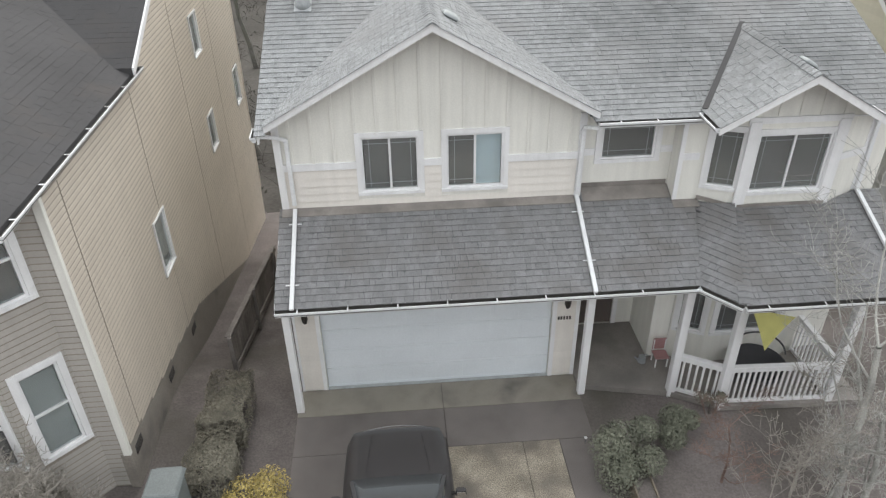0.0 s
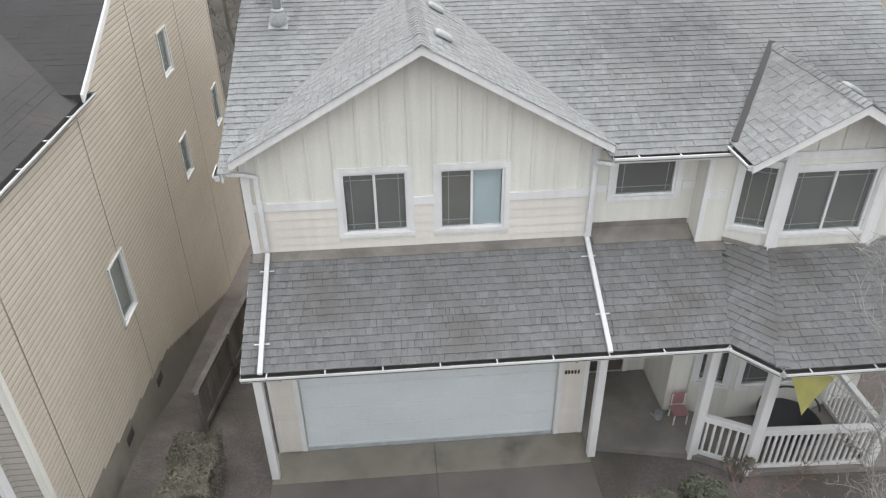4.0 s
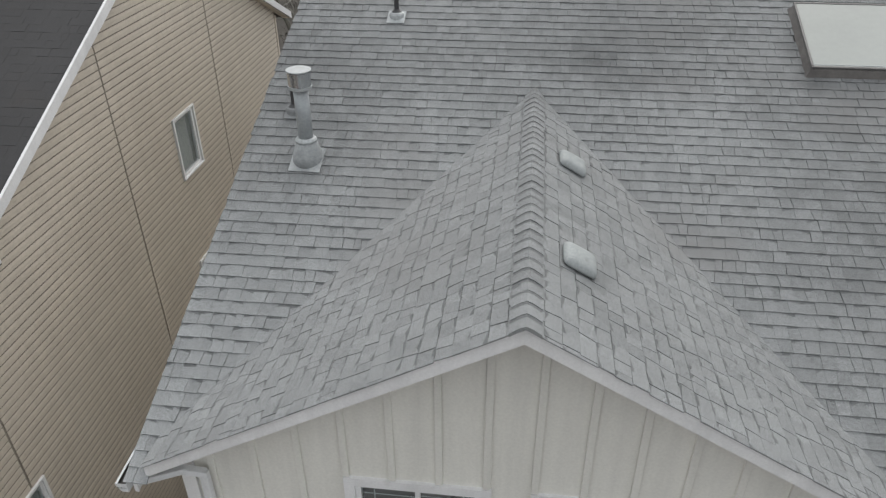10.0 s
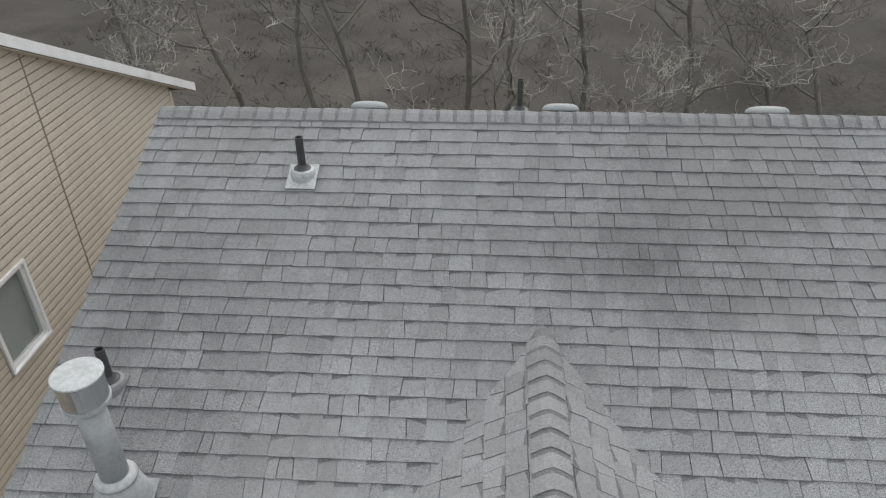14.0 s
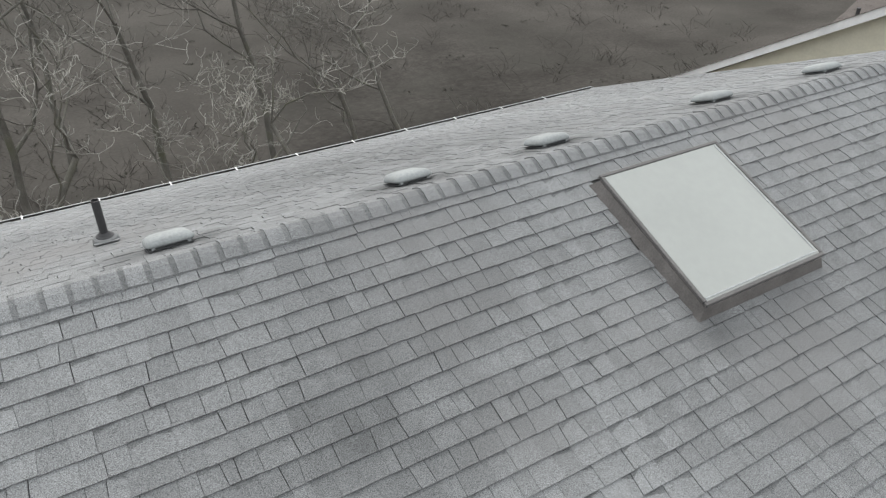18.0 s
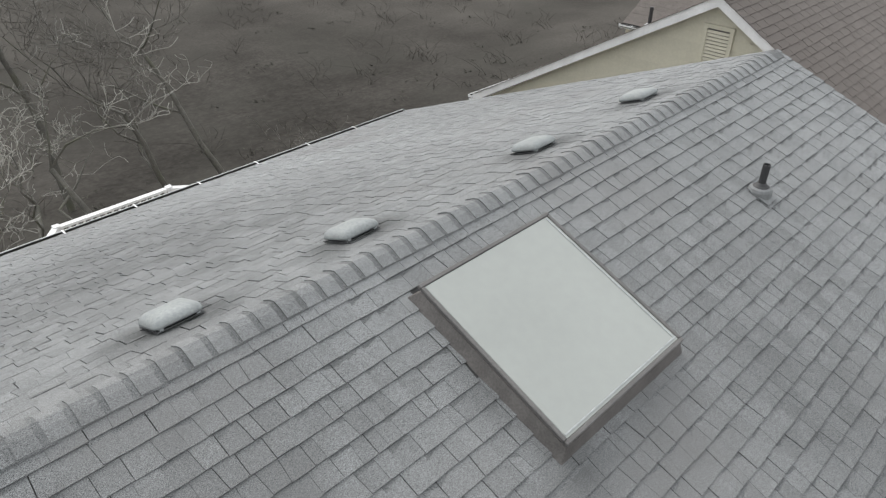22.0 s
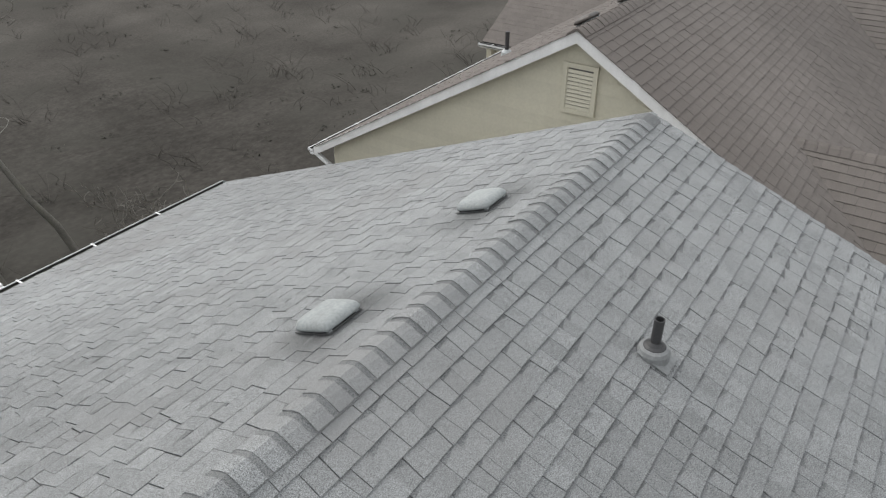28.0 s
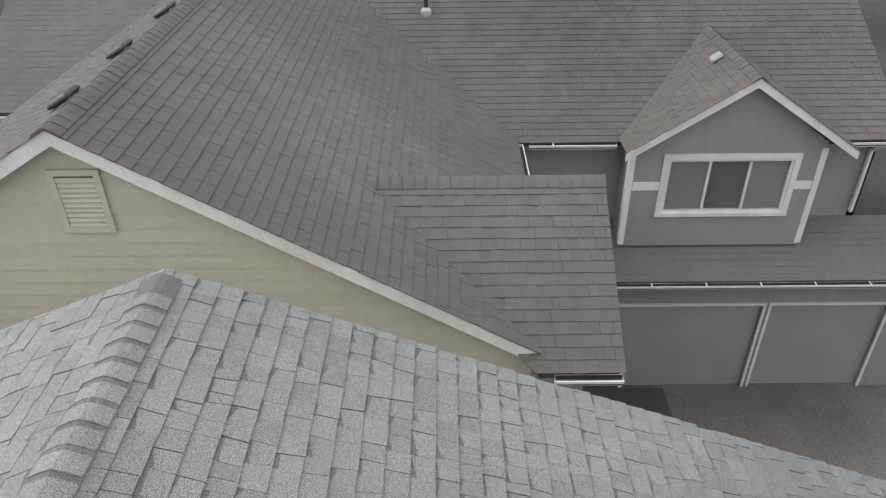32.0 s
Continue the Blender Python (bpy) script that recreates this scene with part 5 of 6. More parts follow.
pipe_run("roof_downspout", [(8.47, 0.20, 4.28), (8.52, -1.55, 3.49)], house)

# garage door
gd = part("garage_door", box(-2.44, 2.44, 0.10, 0.13, 0.0, GDZ), DOOR_WHITE, house, "white sectional garage door, closed")
for r in range(4):
    z0 = 0.01 + r * 0.53
    part("section", box(-2.43, 2.43, 0.075, 0.10, z0, z0 + 0.522, 0.006), DOOR_WHITE, gd)
    for c in range(8):
        x0 = -2.36 + c * 0.595
        part("raised_panel", box(x0, x0 + 0.52, 0.069, 0.075, z0 + 0.09, z0 + 0.43, 0.0025), DOOR_WHITE, gd)
part("door_trim", box(-2.53, -2.44, -0.03, 0.0, 0.0, GDZ + 0.1), WHITE, gd)
part("door_trim", box(2.44, 2.53, -0.03, 0.0, 0.0, GDZ + 0.1), WHITE, gd)
part("door_trim", box(-2.439, 2.439, -0.03, 0.0, GDZ, GDZ + 0.1), WHITE, gd)
part("threshold", box(-2.44, 2.44, -0.02, 0.099, 0.0, 0.02), LEAD, gd)
part("bottom_seal", box(-2.43, 2.43, 0.06, 0.074, 0.02, 0.07), DOOR_WHITE, gd)
for c in range(18):
    z0 = 0.02 + c * 0.165
    for a, b in ((-2.94, -2.53), (2.53, 2.94)):
        part("siding_board", prism([(a, -0.016, z0), (a, 0.0, z0 + 0.002), (a, -0.003, z0 + 0.167)], (b - a, 0, 0)), CREAM_LOW, house)
part("corner_board", box(2.94, 3.02, -0.03, 0.06, 0.0, 3.2), WHITE, house)
part("corner_board", box(-2.99, -2.94, -0.03, 0.06, 0.0, 3.2), WHITE, house)
sign = part("wall_sign", box(2.56, 2.60, -0.024, -0.017, 1.58, 1.67), SKY_FRAME, house, "small dark bars fixed to the wall")
for i in range(4):
    part("bar", box(2.62 + i * 0.062, 2.655 + i * 0.062, -0.024, -0.017, 1.58, 1.67), SKY_FRAME, sign)
LAMP = material("lantern_metal", (0.05, 0.045, 0.04), 0.5, metal=0.5)
for x in (-2.72, 2.73):
    wl = part("wall_lantern", box(x - 0.05, x + 0.05, -0.03, -0.015, 1.98, 2.18, 0.004), LAMP, house, "dark bronze wall lantern")
    part("lantern_body", tube([(x, -0.10, 1.95), (x, -0.10, 2.0), (x, -0.10, 2.14), (x, -0.10, 2.20)], [0.035, 0.055, 0.07, 0.01], 6), LAMP, wl)
    part("lantern_arm", beam((x, -0.02, 2.17), (x, -0.10, 2.17), 0.02, 0.02), LAMP, wl)


def post(x, y, z0=0.0, s=0.15, top=3.27):
    p = part("porch_post", box(x - s / 2, x + s / 2, y - s / 2, y + s / 2, z0, top, 0.01), WHITE, house, "white square porch post")
    return p


post(-2.985, -0.61)
post(3.05, -0.61)
PF = 0.13
PP = [(4.95, -0.84), (5.83, -1.33), (8.13, -1.41)]
for x, y in PP:
    post(x, y, 0.0, 0.17)
DECK = material("painted_porch_floor", (0.245, 0.226, 0.21), 0.7, var=0.2, scale=1.2, fine=50, fvar=0.12, stain=(0.15, 0.14, 0.13), stain_scale=0.8, stain_at=0.5)
porch = part("porch_floor", prism([(3.02, 1.54, 0), (3.02, -0.5, 0), (4.9, -0.9, 0), (5.85, -1.42, 0), (8.2, -1.5, 0), (8.85, -1.5, 0), (8.85, 0.29, 0), (8.4, 0.28, 0), (7.66, -0.02, 0), (5.9, -0.02, 0), (5.2, 0.28, 0), (4.77, 0.28, 0), (4.77, 1.54, 0)], (0, 0, PF)), DECK, house, "dark damp porch floor")


def railing(a, b, parent, step=0.115, top=1.0, base=0.2):
    a, b = Vector(a), Vector(b)
    d = (b - a).normalized()
    L = (b - a).length
    z = Vector((0, 0, 1))
    r = part("railing", beam(a + z * (top + 0.13), b + z * (top + 0.13), 0.12, 0.045, bevel=0.006), WHITE, parent, "white painted balustrade")
    part("rail_board", beam(a + z * (top + 0.05), b + z * (top + 0.05), 0.035, 0.115), WHITE, r)
    part("bottom_rail", beam(a + z * base, b + z * base, 0.045, 0.09), WHITE, r)
    n = int(L / step)
    for i in range(n):
        c = a + d * ((i + 0.5) * L / n)
        part("baluster", box(c.x - 0.018, c.x + 0.018, c.y - 0.018, c.y + 0.018, base + 0.046, top - 0.006), WHITE, r)
    return r


railing((PP[0][0] + 0.09, PP[0][1] - 0.05, 0), (PP[1][0] - 0.09, PP[1][1] + 0.05, 0), house)
railing((PP[1][0] + 0.09, PP[1][1], 0), (PP[2][0] - 0.09, PP[2][1], 0), house)
railing((8.13, -1.31, 0), (8.13, 0.16, 0), house)
# entry door
ed = part("entry_door", box(3.36, 4.29, 1.60, 1.64, 0.13, 2.14), material("dark_door_paint", (0.12, 0.10, 0.09), 0.4), house, "dark entry door in a white casing")
for c in range(2):
    for r in range(3):
        part("door_panel", box(3.44 + c * 0.42, 3.79 + c * 0.42, 1.592, 1.60, 0.25 + r * 0.63, 0.78 + r * 0.63, 0.003), ed.data.materials[0], ed)
part("door_trim", box(3.25, 3.36, 1.52, 1.55, 0.13, 2.25), WHITE, ed)
part("door_trim", box(4.29, 4.40, 1.52, 1.55, 0.13, 2.25), WHITE, ed)
part("door_handle", box(4.20, 4.24, 1.56, 1.592, 1.05, 1.2, 0.004), GALV, ed)

# deck at the back of the house
deck = part("deck", box(3.45, 6.95, 12.45, 16.75, 2.95, 3.09), DECK, house, "raised rear deck with a white balustrade")
for a, b in (((4.0, 16.7, 2.98), (6.2, 16.7, 2.98)), ((3.55, 16.2, 2.98), (3.95, 16.68, 2.98)), ((6.25, 16.68, 2.98), (6.85, 16.2, 2.98)), ((3.5, 12.7, 2.98), (3.5, 16.1, 2.98)), ((6.9, 12.7, 2.98), (6.9, 16.1, 2.98))):
    a, b = Vector(a), Vector(b)
    z = Vector((0, 0, 1))
    part("deck_rail", beam(a + z * 1.1, b + z * 1.1, 0.11, 0.05), WHITE, deck)
    part("deck_rail", beam(a + z * 0.25, b + z * 0.25, 0.04, 0.08), WHITE, deck)
    n = max(2, int((b - a).length / 0.13))
    for i in range(n):
        c = a + (b - a) * ((i + 0.5) / n)
        part("baluster", box(c.x - 0.02, c.x + 0.02, c.y - 0.02, c.y + 0.02, 3.20, 4.05), WHITE, deck)
for x, y in ((3.5, 16.2), (6.9, 16.2), (3.98, 16.7), (6.22, 16.7)):
    part("deck_post", box(x - 0.06, x + 0.06, y - 0.06, y + 0.06, ground_z(x, y) - 0.2, 4.13), WHITE, deck)

# ---- things on the roof ----
SLOPE = math.atan(RS)


def on_main(x, y, rear=False):
    """A frame on the main roof's face: x along the ridge, y up the slope, z off the face."""
    return Matrix.Translation((x, y, main_z(y) + 0.018)) @ Matrix.Rotation(-SLOPE if rear else SLOPE, 4, "X")


def placed(name, bm, mat, parent, m, label="", smooth=False):
    bmesh.ops.transform(bm, matrix=m, verts=bm.verts)
    return part(name, bm, mat, parent, label, "", smooth)


def frustum(x0, x1, y0, y1, z0, ax, ay, z1, sx=0.0, bevel=0.01):
    bm = bmesh.new()
    a = [bm.verts.new(p) for p in ((x0, y0, z0), (x1, y0, z0), (x1, y1, z0), (x0, y1, z0))]
    b = [bm.verts.new(p) for p in ((x0 + ax, y0 + ay, z1), (x1 - ax, y0 + ay, z1), (x1 - ax, y1 - ay + sx, z1), (x0 + ax, y1 - ay + sx, z1))]
    bm.faces.new(a[::-1])
    bm.faces.new(b)
    for i in range(4):
        j = (i + 1) % 4
        bm.faces.new((a[i], a[j], b[j], b[i]))
    bmesh.ops.recalc_face_normals(bm, faces=bm.faces)
    if bevel:
        bmesh.ops.bevel(bm, geom=list(bm.edges), offset=bevel, segments=3, affect="EDGES")
    return bm


cx, cy = (SK[0] + SK[1]) / 2, (SK[2] + SK[3]) / 2
m = on_main(cx, cy)
hw, hd = (SK[1] - SK[0]) / 2, (SK[3] - SK[2]) / 2 / math.cos(SLOPE)
skylight = thing("skylight", m.translation, "square skylight in a dark bronze frame, sky reflection coloured into its glazing", "skylight")
placed("curb", frustum(-hw - 0.075, hw + 0.06, -hd - 0.085, hd + 0.05, -0.02, 0.045, 0.05, 0.075, bevel=0.004), CURB, skylight, m, "flared weathered curb flashing")
for a in ((-hw - 0.034, hw + 0.034, -hd - 0.034, -hd - 0.006), (-hw - 0.034, hw + 0.034, hd + 0.006, hd + 0.034), (-hw - 0.034, -hw - 0.006, -hd - 0.0055, hd + 0.0055), (hw + 0.006, hw + 0.034, -hd - 0.0055, hd + 0.0055)):
    placed("frame_rail", box(a[0], a[1], a[2], a[3], 0.076, 0.106, 0.005), RAIL, skylight, m)
placed("pane", box(-hw - 0.005, hw + 0.005, -hd - 0.005, hd + 0.005, 0.086, 0.099, 0.003), PALE_PANE, skylight, m, "pale glazing with the sky's reflection in its colour")
placed("retaining_bar", box(-hw + 0.0, hw - 0.0, -hd + 0.012, -hd + 0.022, 0.0995, 0.104, 0.001), LEAD, skylight, m)
placed("retaining_bar", box(hw - 0.024, hw - 0.014, -hd + 0.026, hd - 0.005, 0.0995, 0.104, 0.001), LEAD, skylight, m)


def dome(hx, hy, z0, z1, n=14):
    """A pressed metal hood: a rounded-square lip, sides that lean in and a softly domed top."""
    bm = bmesh.new()
    rings = []
    for grow, up in ((0.95, 0.0), (1.0, 0.08), (1.0, 0.28), (0.93, 0.58), (0.80, 0.82), (0.60, 0.93), (0.32, 0.99)):
        ring = []
        for k in range(4 * n):
            a = 2 * math.pi * (k + 0.5) / (4 * n)
            ca, sa = math.cos(a), math.sin(a)
            s = grow / (abs(ca) ** 7 + abs(sa) ** 7) ** (1 / 7)
            ring.append(bm.verts.new((hx * s * ca, hy * s * sa, z0 + (z1 - z0) * up)))
        rings.append(ring)
    for p, q in zip(rings, rings[1:]):
        for k in range(4 * n):
            j = (k + 1) % (4 * n)
            bm.faces.new((p[k], p[j], q[j], q[k]))
    bm.faces.new(rings[0][::-1])
    bm.faces.new(rings[-1])
    return bm


def roof_vent(m, group, mat):
    """A low square attic vent: flange, dark throat and a pressed hood."""
    v = thing("roof_vent", m.translation, "low grey metal roof vent with a rounded hood", "roof vent", group)
    placed("flange", box(-0.145, 0.145, -0.135, 0.16, -0.004, 0.002), SHINGLE, v, m)
    placed("throat", box(-0.10, 0.10, -0.10, 0.12, 0.002, 0.024), DULL, v, m)
    placed("hood", dome(0.158, 0.15, 0.016, 0.086), mat, v, m, smooth=True)
    for sx in (-1, 1):
        placed("hood_bracket", box(sx * 0.115 - 0.012, sx * 0.115 + 0.012, -0.13, -0.10, 0.002, 0.022), LEAD, v, m)
    return v


for x in (-1.46, 0.27, 2.08, 3.43, 5.46, 7.15):
    roof_vent(on_main(x, 7.06, True), "vents behind the ridge", VENT)
GSLOPE = math.atan(GS)
for y in (1.30, 3.08):
    mg = Matrix.Translation((0.42, y, GZ - GS * 0.42 + 0.018)) @ Matrix.Rotation(GSLOPE, 4, "Y") @ Matrix.Rotation(radians(90), 4, "Z")
    roof_vent(mg, "vents on the front gables", VENT)

mb = Matrix.Translation((BX + 0.36, 0.45, BZ - BS * 0.36 + 0.018)) @ Matrix.Rotation(math.atan(BS), 4, "Y") @ Matrix.Rotation(radians(90), 4, "Z")
roof_vent(mb, "vents on the front gables", VENT)


def lathe(prof, sides=20):
    bm = bmesh.new()
    rings = [[bm.verts.new((r * math.cos(2 * math.pi * k / sides), r * math.sin(2 * math.pi * k / sides), z)) for k in range(sides)] for r, z in prof]
    for a, b in zip(rings, rings[1:]):
        for k in range(sides):
            bm.faces.new((a[k], a[(k + 1) % sides], b[(k + 1) % sides], b[k]))
    bm.faces.new(rings[0][::-1])
    bm.faces.new(rings[-1])
    return bm


def vent_pipe(x, y, h, rear=False, plate=0.115, metal=DULL):
    base = on_main(x, y, rear)
    v = thing("vent_pipe", base.translation, "black plastic plumbing vent pipe in a grey flashing boot", "pipe", "plumbing vents")
    placed("flashing_plate", box(-plate, plate, -plate - 0.04, plate - 0.02, 0.0, 0.007), metal, v, base)
    up = Matrix.Translation(base.translation)
    placed("boot", lathe([(0.10, -0.03), (0.098, 0.02), (0.088, 0.042), (0.072, 0.052)]), metal, v, up, smooth=False)
    placed("boot_collar", lathe([(0.0715, 0.045), (0.066, 0.056), (0.050, 0.066), (0.033, 0.085)]), BLACK, v, up)
    placed("pipe", lathe([(0.031, 0.0), (0.031, h), (0.026, h), (0.026, h - 0.04)]), BLACK, v, up)
    return v


vent_pipe(-1.80, 5.85, 0.31, plate=0.115, metal=LEAD)
vent_pipe(6.50, 5.46, 0.25, plate=0.095)
vent_pipe(-2.74, 4.16, 0.30, plate=0.10)
vent_pipe(-0.06, 8.02, 0.36, True, plate=0.09)
FLUE_PLATE = material("weathered_base_plate", (0.32, 0.335, 0.34), 0.6, var=0.2, scale=6, fine=40, fvar=0.12, bump=0.1)
base = on_main(-2.42, 3.50)
flue = thing("flue", base.translation, "galvanised furnace flue with storm collar and rain cap", "flue")
placed("base_plate", box(-0.175, 0.175, -0.23, 0.13, 0.0, 0.008), FLUE_PLATE, flue, base, "weathered grey base plate")
up = Matrix.Translation(base.translation)
placed("cone", lathe([(0.185, -0.09), (0.165, 0.03), (0.125, 0.16), (0.10, 0.205)], 24), FLUE_PLATE, flue, up, smooth=True)
placed("storm_collar", lathe([(0.122, 0.195), (0.120, 0.21), (0.095, 0.235), (0.085, 0.235)], 24), LEAD, flue, up, smooth=True)
placed("pipe", lathe([(0.08, 0.1), (0.08, 0.80), (0.072, 0.80), (0.072, 0.76)], 24), GALV, flue, up, smooth=True)
placed("cap_ring", lathe([(0.085, 0.775), (0.124, 0.785), (0.128, 0.815), (0.122, 0.815), (0.10, 0.79)], 32), LEAD, flue, up)
BRIGHT = material("bright_galvanised_sheet", (0.55, 0.57, 0.58), 0.22, var=0.08, scale=6, fine=40, fvar=0.04, metal=1.0, bump=0.03)
placed("cap_skirt", lathe([(0.121, 0.816), (0.121, 0.962), (0.117, 0.962), (0.117, 0.82)], 32), BRIGHT, flue, up, smooth=False)
placed("skirt_seam", box(0.120, 0.125, -0.014, 0.014, 0.82, 0.96), GALV, flue, up @ Matrix.Rotation(-1.25, 4, "Z"))
placed("cap_lid", lathe([(0.132, 0.972), (0.132, 0.982), (0.128, 0.985), (0.002, 0.988)], 24), LEAD, flue, up)
for a in (0.55, 2.65, 4.75):
    placed("cap_strap", box(0.076, 0.080, -0.02, 0.02, 0.74, 0.975), GALV, flue, up @ Matrix.Rotation(a, 4, "Z"))

# vents and pipes on the eastern neighbour
PSL = math.atan(PS)
for x in (12.45, 13.95, 15.6):
    mm = Matrix.Translation((x, PRY + 0.40, PRZ - PS * 0.40 + 0.018)) @ Matrix.Rotation(-PSL, 4, "X")
    roof_vent(mm, "vents on the brown roof", SKY_FRAME)
DVA = math.atan(DSL)
mm = Matrix.Translation((17.50, DY + 0.24, DZ - DSL * 0.24 + 0.02)) @ Matrix.Rotation(-DVA, 4, "X") @ Matrix.Scale(0.72, 4)
roof_vent(mm, "vents on the brown roof", VENT)
for x, y, z in ((19.25, 5.2, EVZ + ES * (19.25 - EVX)), (14.75, 11.2, PRZ - PS * (11.2 - PRY))):
    v = thing("vent_pipe", (x, y, z), "black plumbing vent pipe on the brown roof", "pipe", "plumbing vents")
    placed("boot", lathe([(0.11, -0.06), (0.10, 0.04), (0.05, 0.09)]), LEAD, v, Matrix.Translation((x, y, z)))
    placed("pipe", lathe([(0.04, 0.0), (0.04, 0.42), (0.03, 0.42)]), BLACK, v, Matrix.Translation((x, y, z)))
pipe_run("downspout", [(11.30, 12.98, 5.68), (11.37, 12.70, 5.45), (11.37, 12.55, 5.30), (11.37, 12.55, 3.0)], n2, "pale downspout at the gable corner")
pipe_run("downspout", [(EVX - 0.06, -2.55, 5.72), (16.9, -2.5, 5.5), (16.9, -2.5, 4.3)], n2, "white downspout")

# ---- garden and driveway things ----
BARK = material("wet_bark", (0.15, 0.13, 0.11), 0.9, var=0.25, scale=3, fine=50, fvar=0.3, bump=0.8, dist=0.01)
LICHEN = material("lichen_twig", (0.36, 0.355, 0.33), 0.9, var=0.3, scale=2, fine=60, fvar=0.3, bump=0.5)
TWIG = material("bare_twig", (0.27, 0.25, 0.22), 0.9, var=0.3, scale=3, fine=60, fvar=0.25, bump=0.5)
TWIG_RED = material("reddish_twig", (0.19, 0.13, 0.11), 0.9, var=0.3, scale=3, fine=60, fvar=0.25)


def tube_into(verts, faces, a, b, ra, rb, sides):
    d = (b - a)
    if d.length < 1e-5:
        return
    d.normalize()
    s = d.cross(Vector((0, 0, 1)) if abs(d.z) < 0.9 else Vector((1, 0, 0))).normalized()
    u = s.cross(d)
    k = len(verts)
    for p, r in ((a, ra), (b, rb)):
        for i in range(sides):
            t = 2 * math.pi * i / sides
            verts.append(p + (s * math.cos(t) + u * math.sin(t)) * r)
    for i in range(sides):
        j = (i + 1) % sides
        faces.append([k + i, k + j, k + sides + j, k + sides + i])


def bare_tree(name, at, height, spread, seed, bark, twig, label, category, trunk_r=0.14, lean=(0, 0), depth=5, kids=3, first=0.35, group="", wiggle=0.35, least=0.004, wood=1):
    """A leafless tree: a tapered, bent trunk, limbs and many crooked twigs."""
    rnd = random.Random(seed)
    t = thing(name, at, label, category, group)
    tv, tf, cv, cf = [], [], [], []

    def grow(p, d, length, r, level):
        big = level <= wood
        V, F = (tv, tf) if big else (cv, cf)
        n = 5 if level == 0 else (4 if level < 3 else 3)
        sides = 9 if level == 0 else (6 if level == 1 else (4 if level == 2 else 3))
        for i in range(n):
            bend = Vector((rnd.uniform(-1, 1), rnd.uniform(-1, 1), rnd.uniform(-0.5, 0.9))) * wiggle * (0.4 if level == 0 else 1.0)
            d2 = (d + bend + Vector((0, 0, 0.05 if level < 3 else 0.0))).normalized()
            q = p + d2 * (length / n)
            r2 = max(r * (1 - 0.62 / n), least)
            tube_into(V, F, p, q, r, r2, sides)
            frac = (i + 1) / n
            if level < depth and (level > 0 or frac >= first):
                for _ in range(kids if i == n - 1 else (rnd.randint(1, max(1, kids - 1)) if wood == 1 else rnd.choice((0, 1, 1, 2) if level > 1 else (0, 1)))):
                    a = rnd.uniform(0, 2 * math.pi)
                    side = Vector((math.cos(a), math.sin(a), rnd.uniform(-0.25, 0.55)))
                    nd = (d2 * rnd.uniform(0.25, 0.8) + side * spread).normalized()
                    grow(q, nd, length * rnd.uniform(0.38, 0.62), max(r2 * rnd.uniform(0.42, 0.62), least), level + 1)
            p, d, r = q, d2, r2

    grow(Vector(at) - Vector((0, 0, 0.15)), Vector((lean[0], lean[1], 1)).normalized(), height, trunk_r, 0)
    poly("trunk", tv, tf, bark, t, smooth=True)
    if cv:
        poly("crown", cv, cf, twig, t, "crooked bare twigs", "stuff")
    return t


def leaf_mass(name, at, size, count, mat, label, category, seed, leaf=0.07, boxy=False, stem=None):
    """A shrub: many small leaves spread through an uneven mass over short stems."""
    rnd = random.Random(seed)
    t = thing(name, at, label, category)
    at = Vector(at)
    lumps = [(Vector((rnd.uniform(-0.5, 0.5) * size[0], rnd.uniform(-0.5, 0.5) * size[1], rnd.uniform(0.35, 0.8) * size[2])), rnd.uniform(0.25, 0.45)) for _ in range(max(4, int(6 * size[0] * size[1])))]
    verts, faces = [], []
    for _ in range(count):
        if boxy:
            u = [rnd.uniform(-0.5, 0.5) for _ in range(3)]
            ax = rnd.choice((0, 1, 2, 2))
            u[ax] = (0.5 if ax == 2 else rnd.choice((-0.5, 0.5))) * rnd.uniform(0.86, 1.04)
            p = Vector((u[0] * size[0], u[1] * size[1], (u[2] + 0.5) * size[2]))
            p += 0.10 * noise.noise_vector(p * 2.2 + at)
            nrm = Vector((u[0], u[1], max(u[2], -0.1) + 0.25)).normalized()
        else:
            c, r = rnd.choice(lumps)
            nrm = Vector((rnd.gauss(0, 1), rnd.gauss(0, 1), rnd.gauss(0.3, 1))).normalized()
            p = c + nrm * r * min(size) * rnd.uniform(0.75, 1.12)
            if p.z < 0.02:
                continue
        nrm = (nrm + Vector((rnd.uniform(-0.7, 0.7), rnd.uniform(-0.7, 0.7), rnd.uniform(-0.3, 0.7)))).normalized()
        a = nrm.orthogonal().normalized()
        a.rotate(Matrix.Rotation(rnd.uniform(0, 6.28), 3, nrm))
        b = nrm.cross(a)
        s = leaf * rnd.uniform(0.6, 1.3)
        q = at + p
        k = len(verts)
        verts += [q - a * s * 0.5, q + b * s * 0.28 + nrm * s * 0.06, q + a * s * 0.55, q - b * s * 0.28 + nrm * s * 0.06]
        faces.append([k, k + 1, k + 2, k + 3])
    poly("foliage", verts, faces, mat, t, "", "stuff")
    sv, sf = [], []
    for _ in range(10):
        c, r = rnd.choice(lumps)
        tube_into(sv, sf, at + Vector((c.x * 0.3, c.y * 0.3, -0.1)), at + c, 0.018, 0.008, 5)
    poly("stem", sv, sf, stem or BARK, t)
    return t


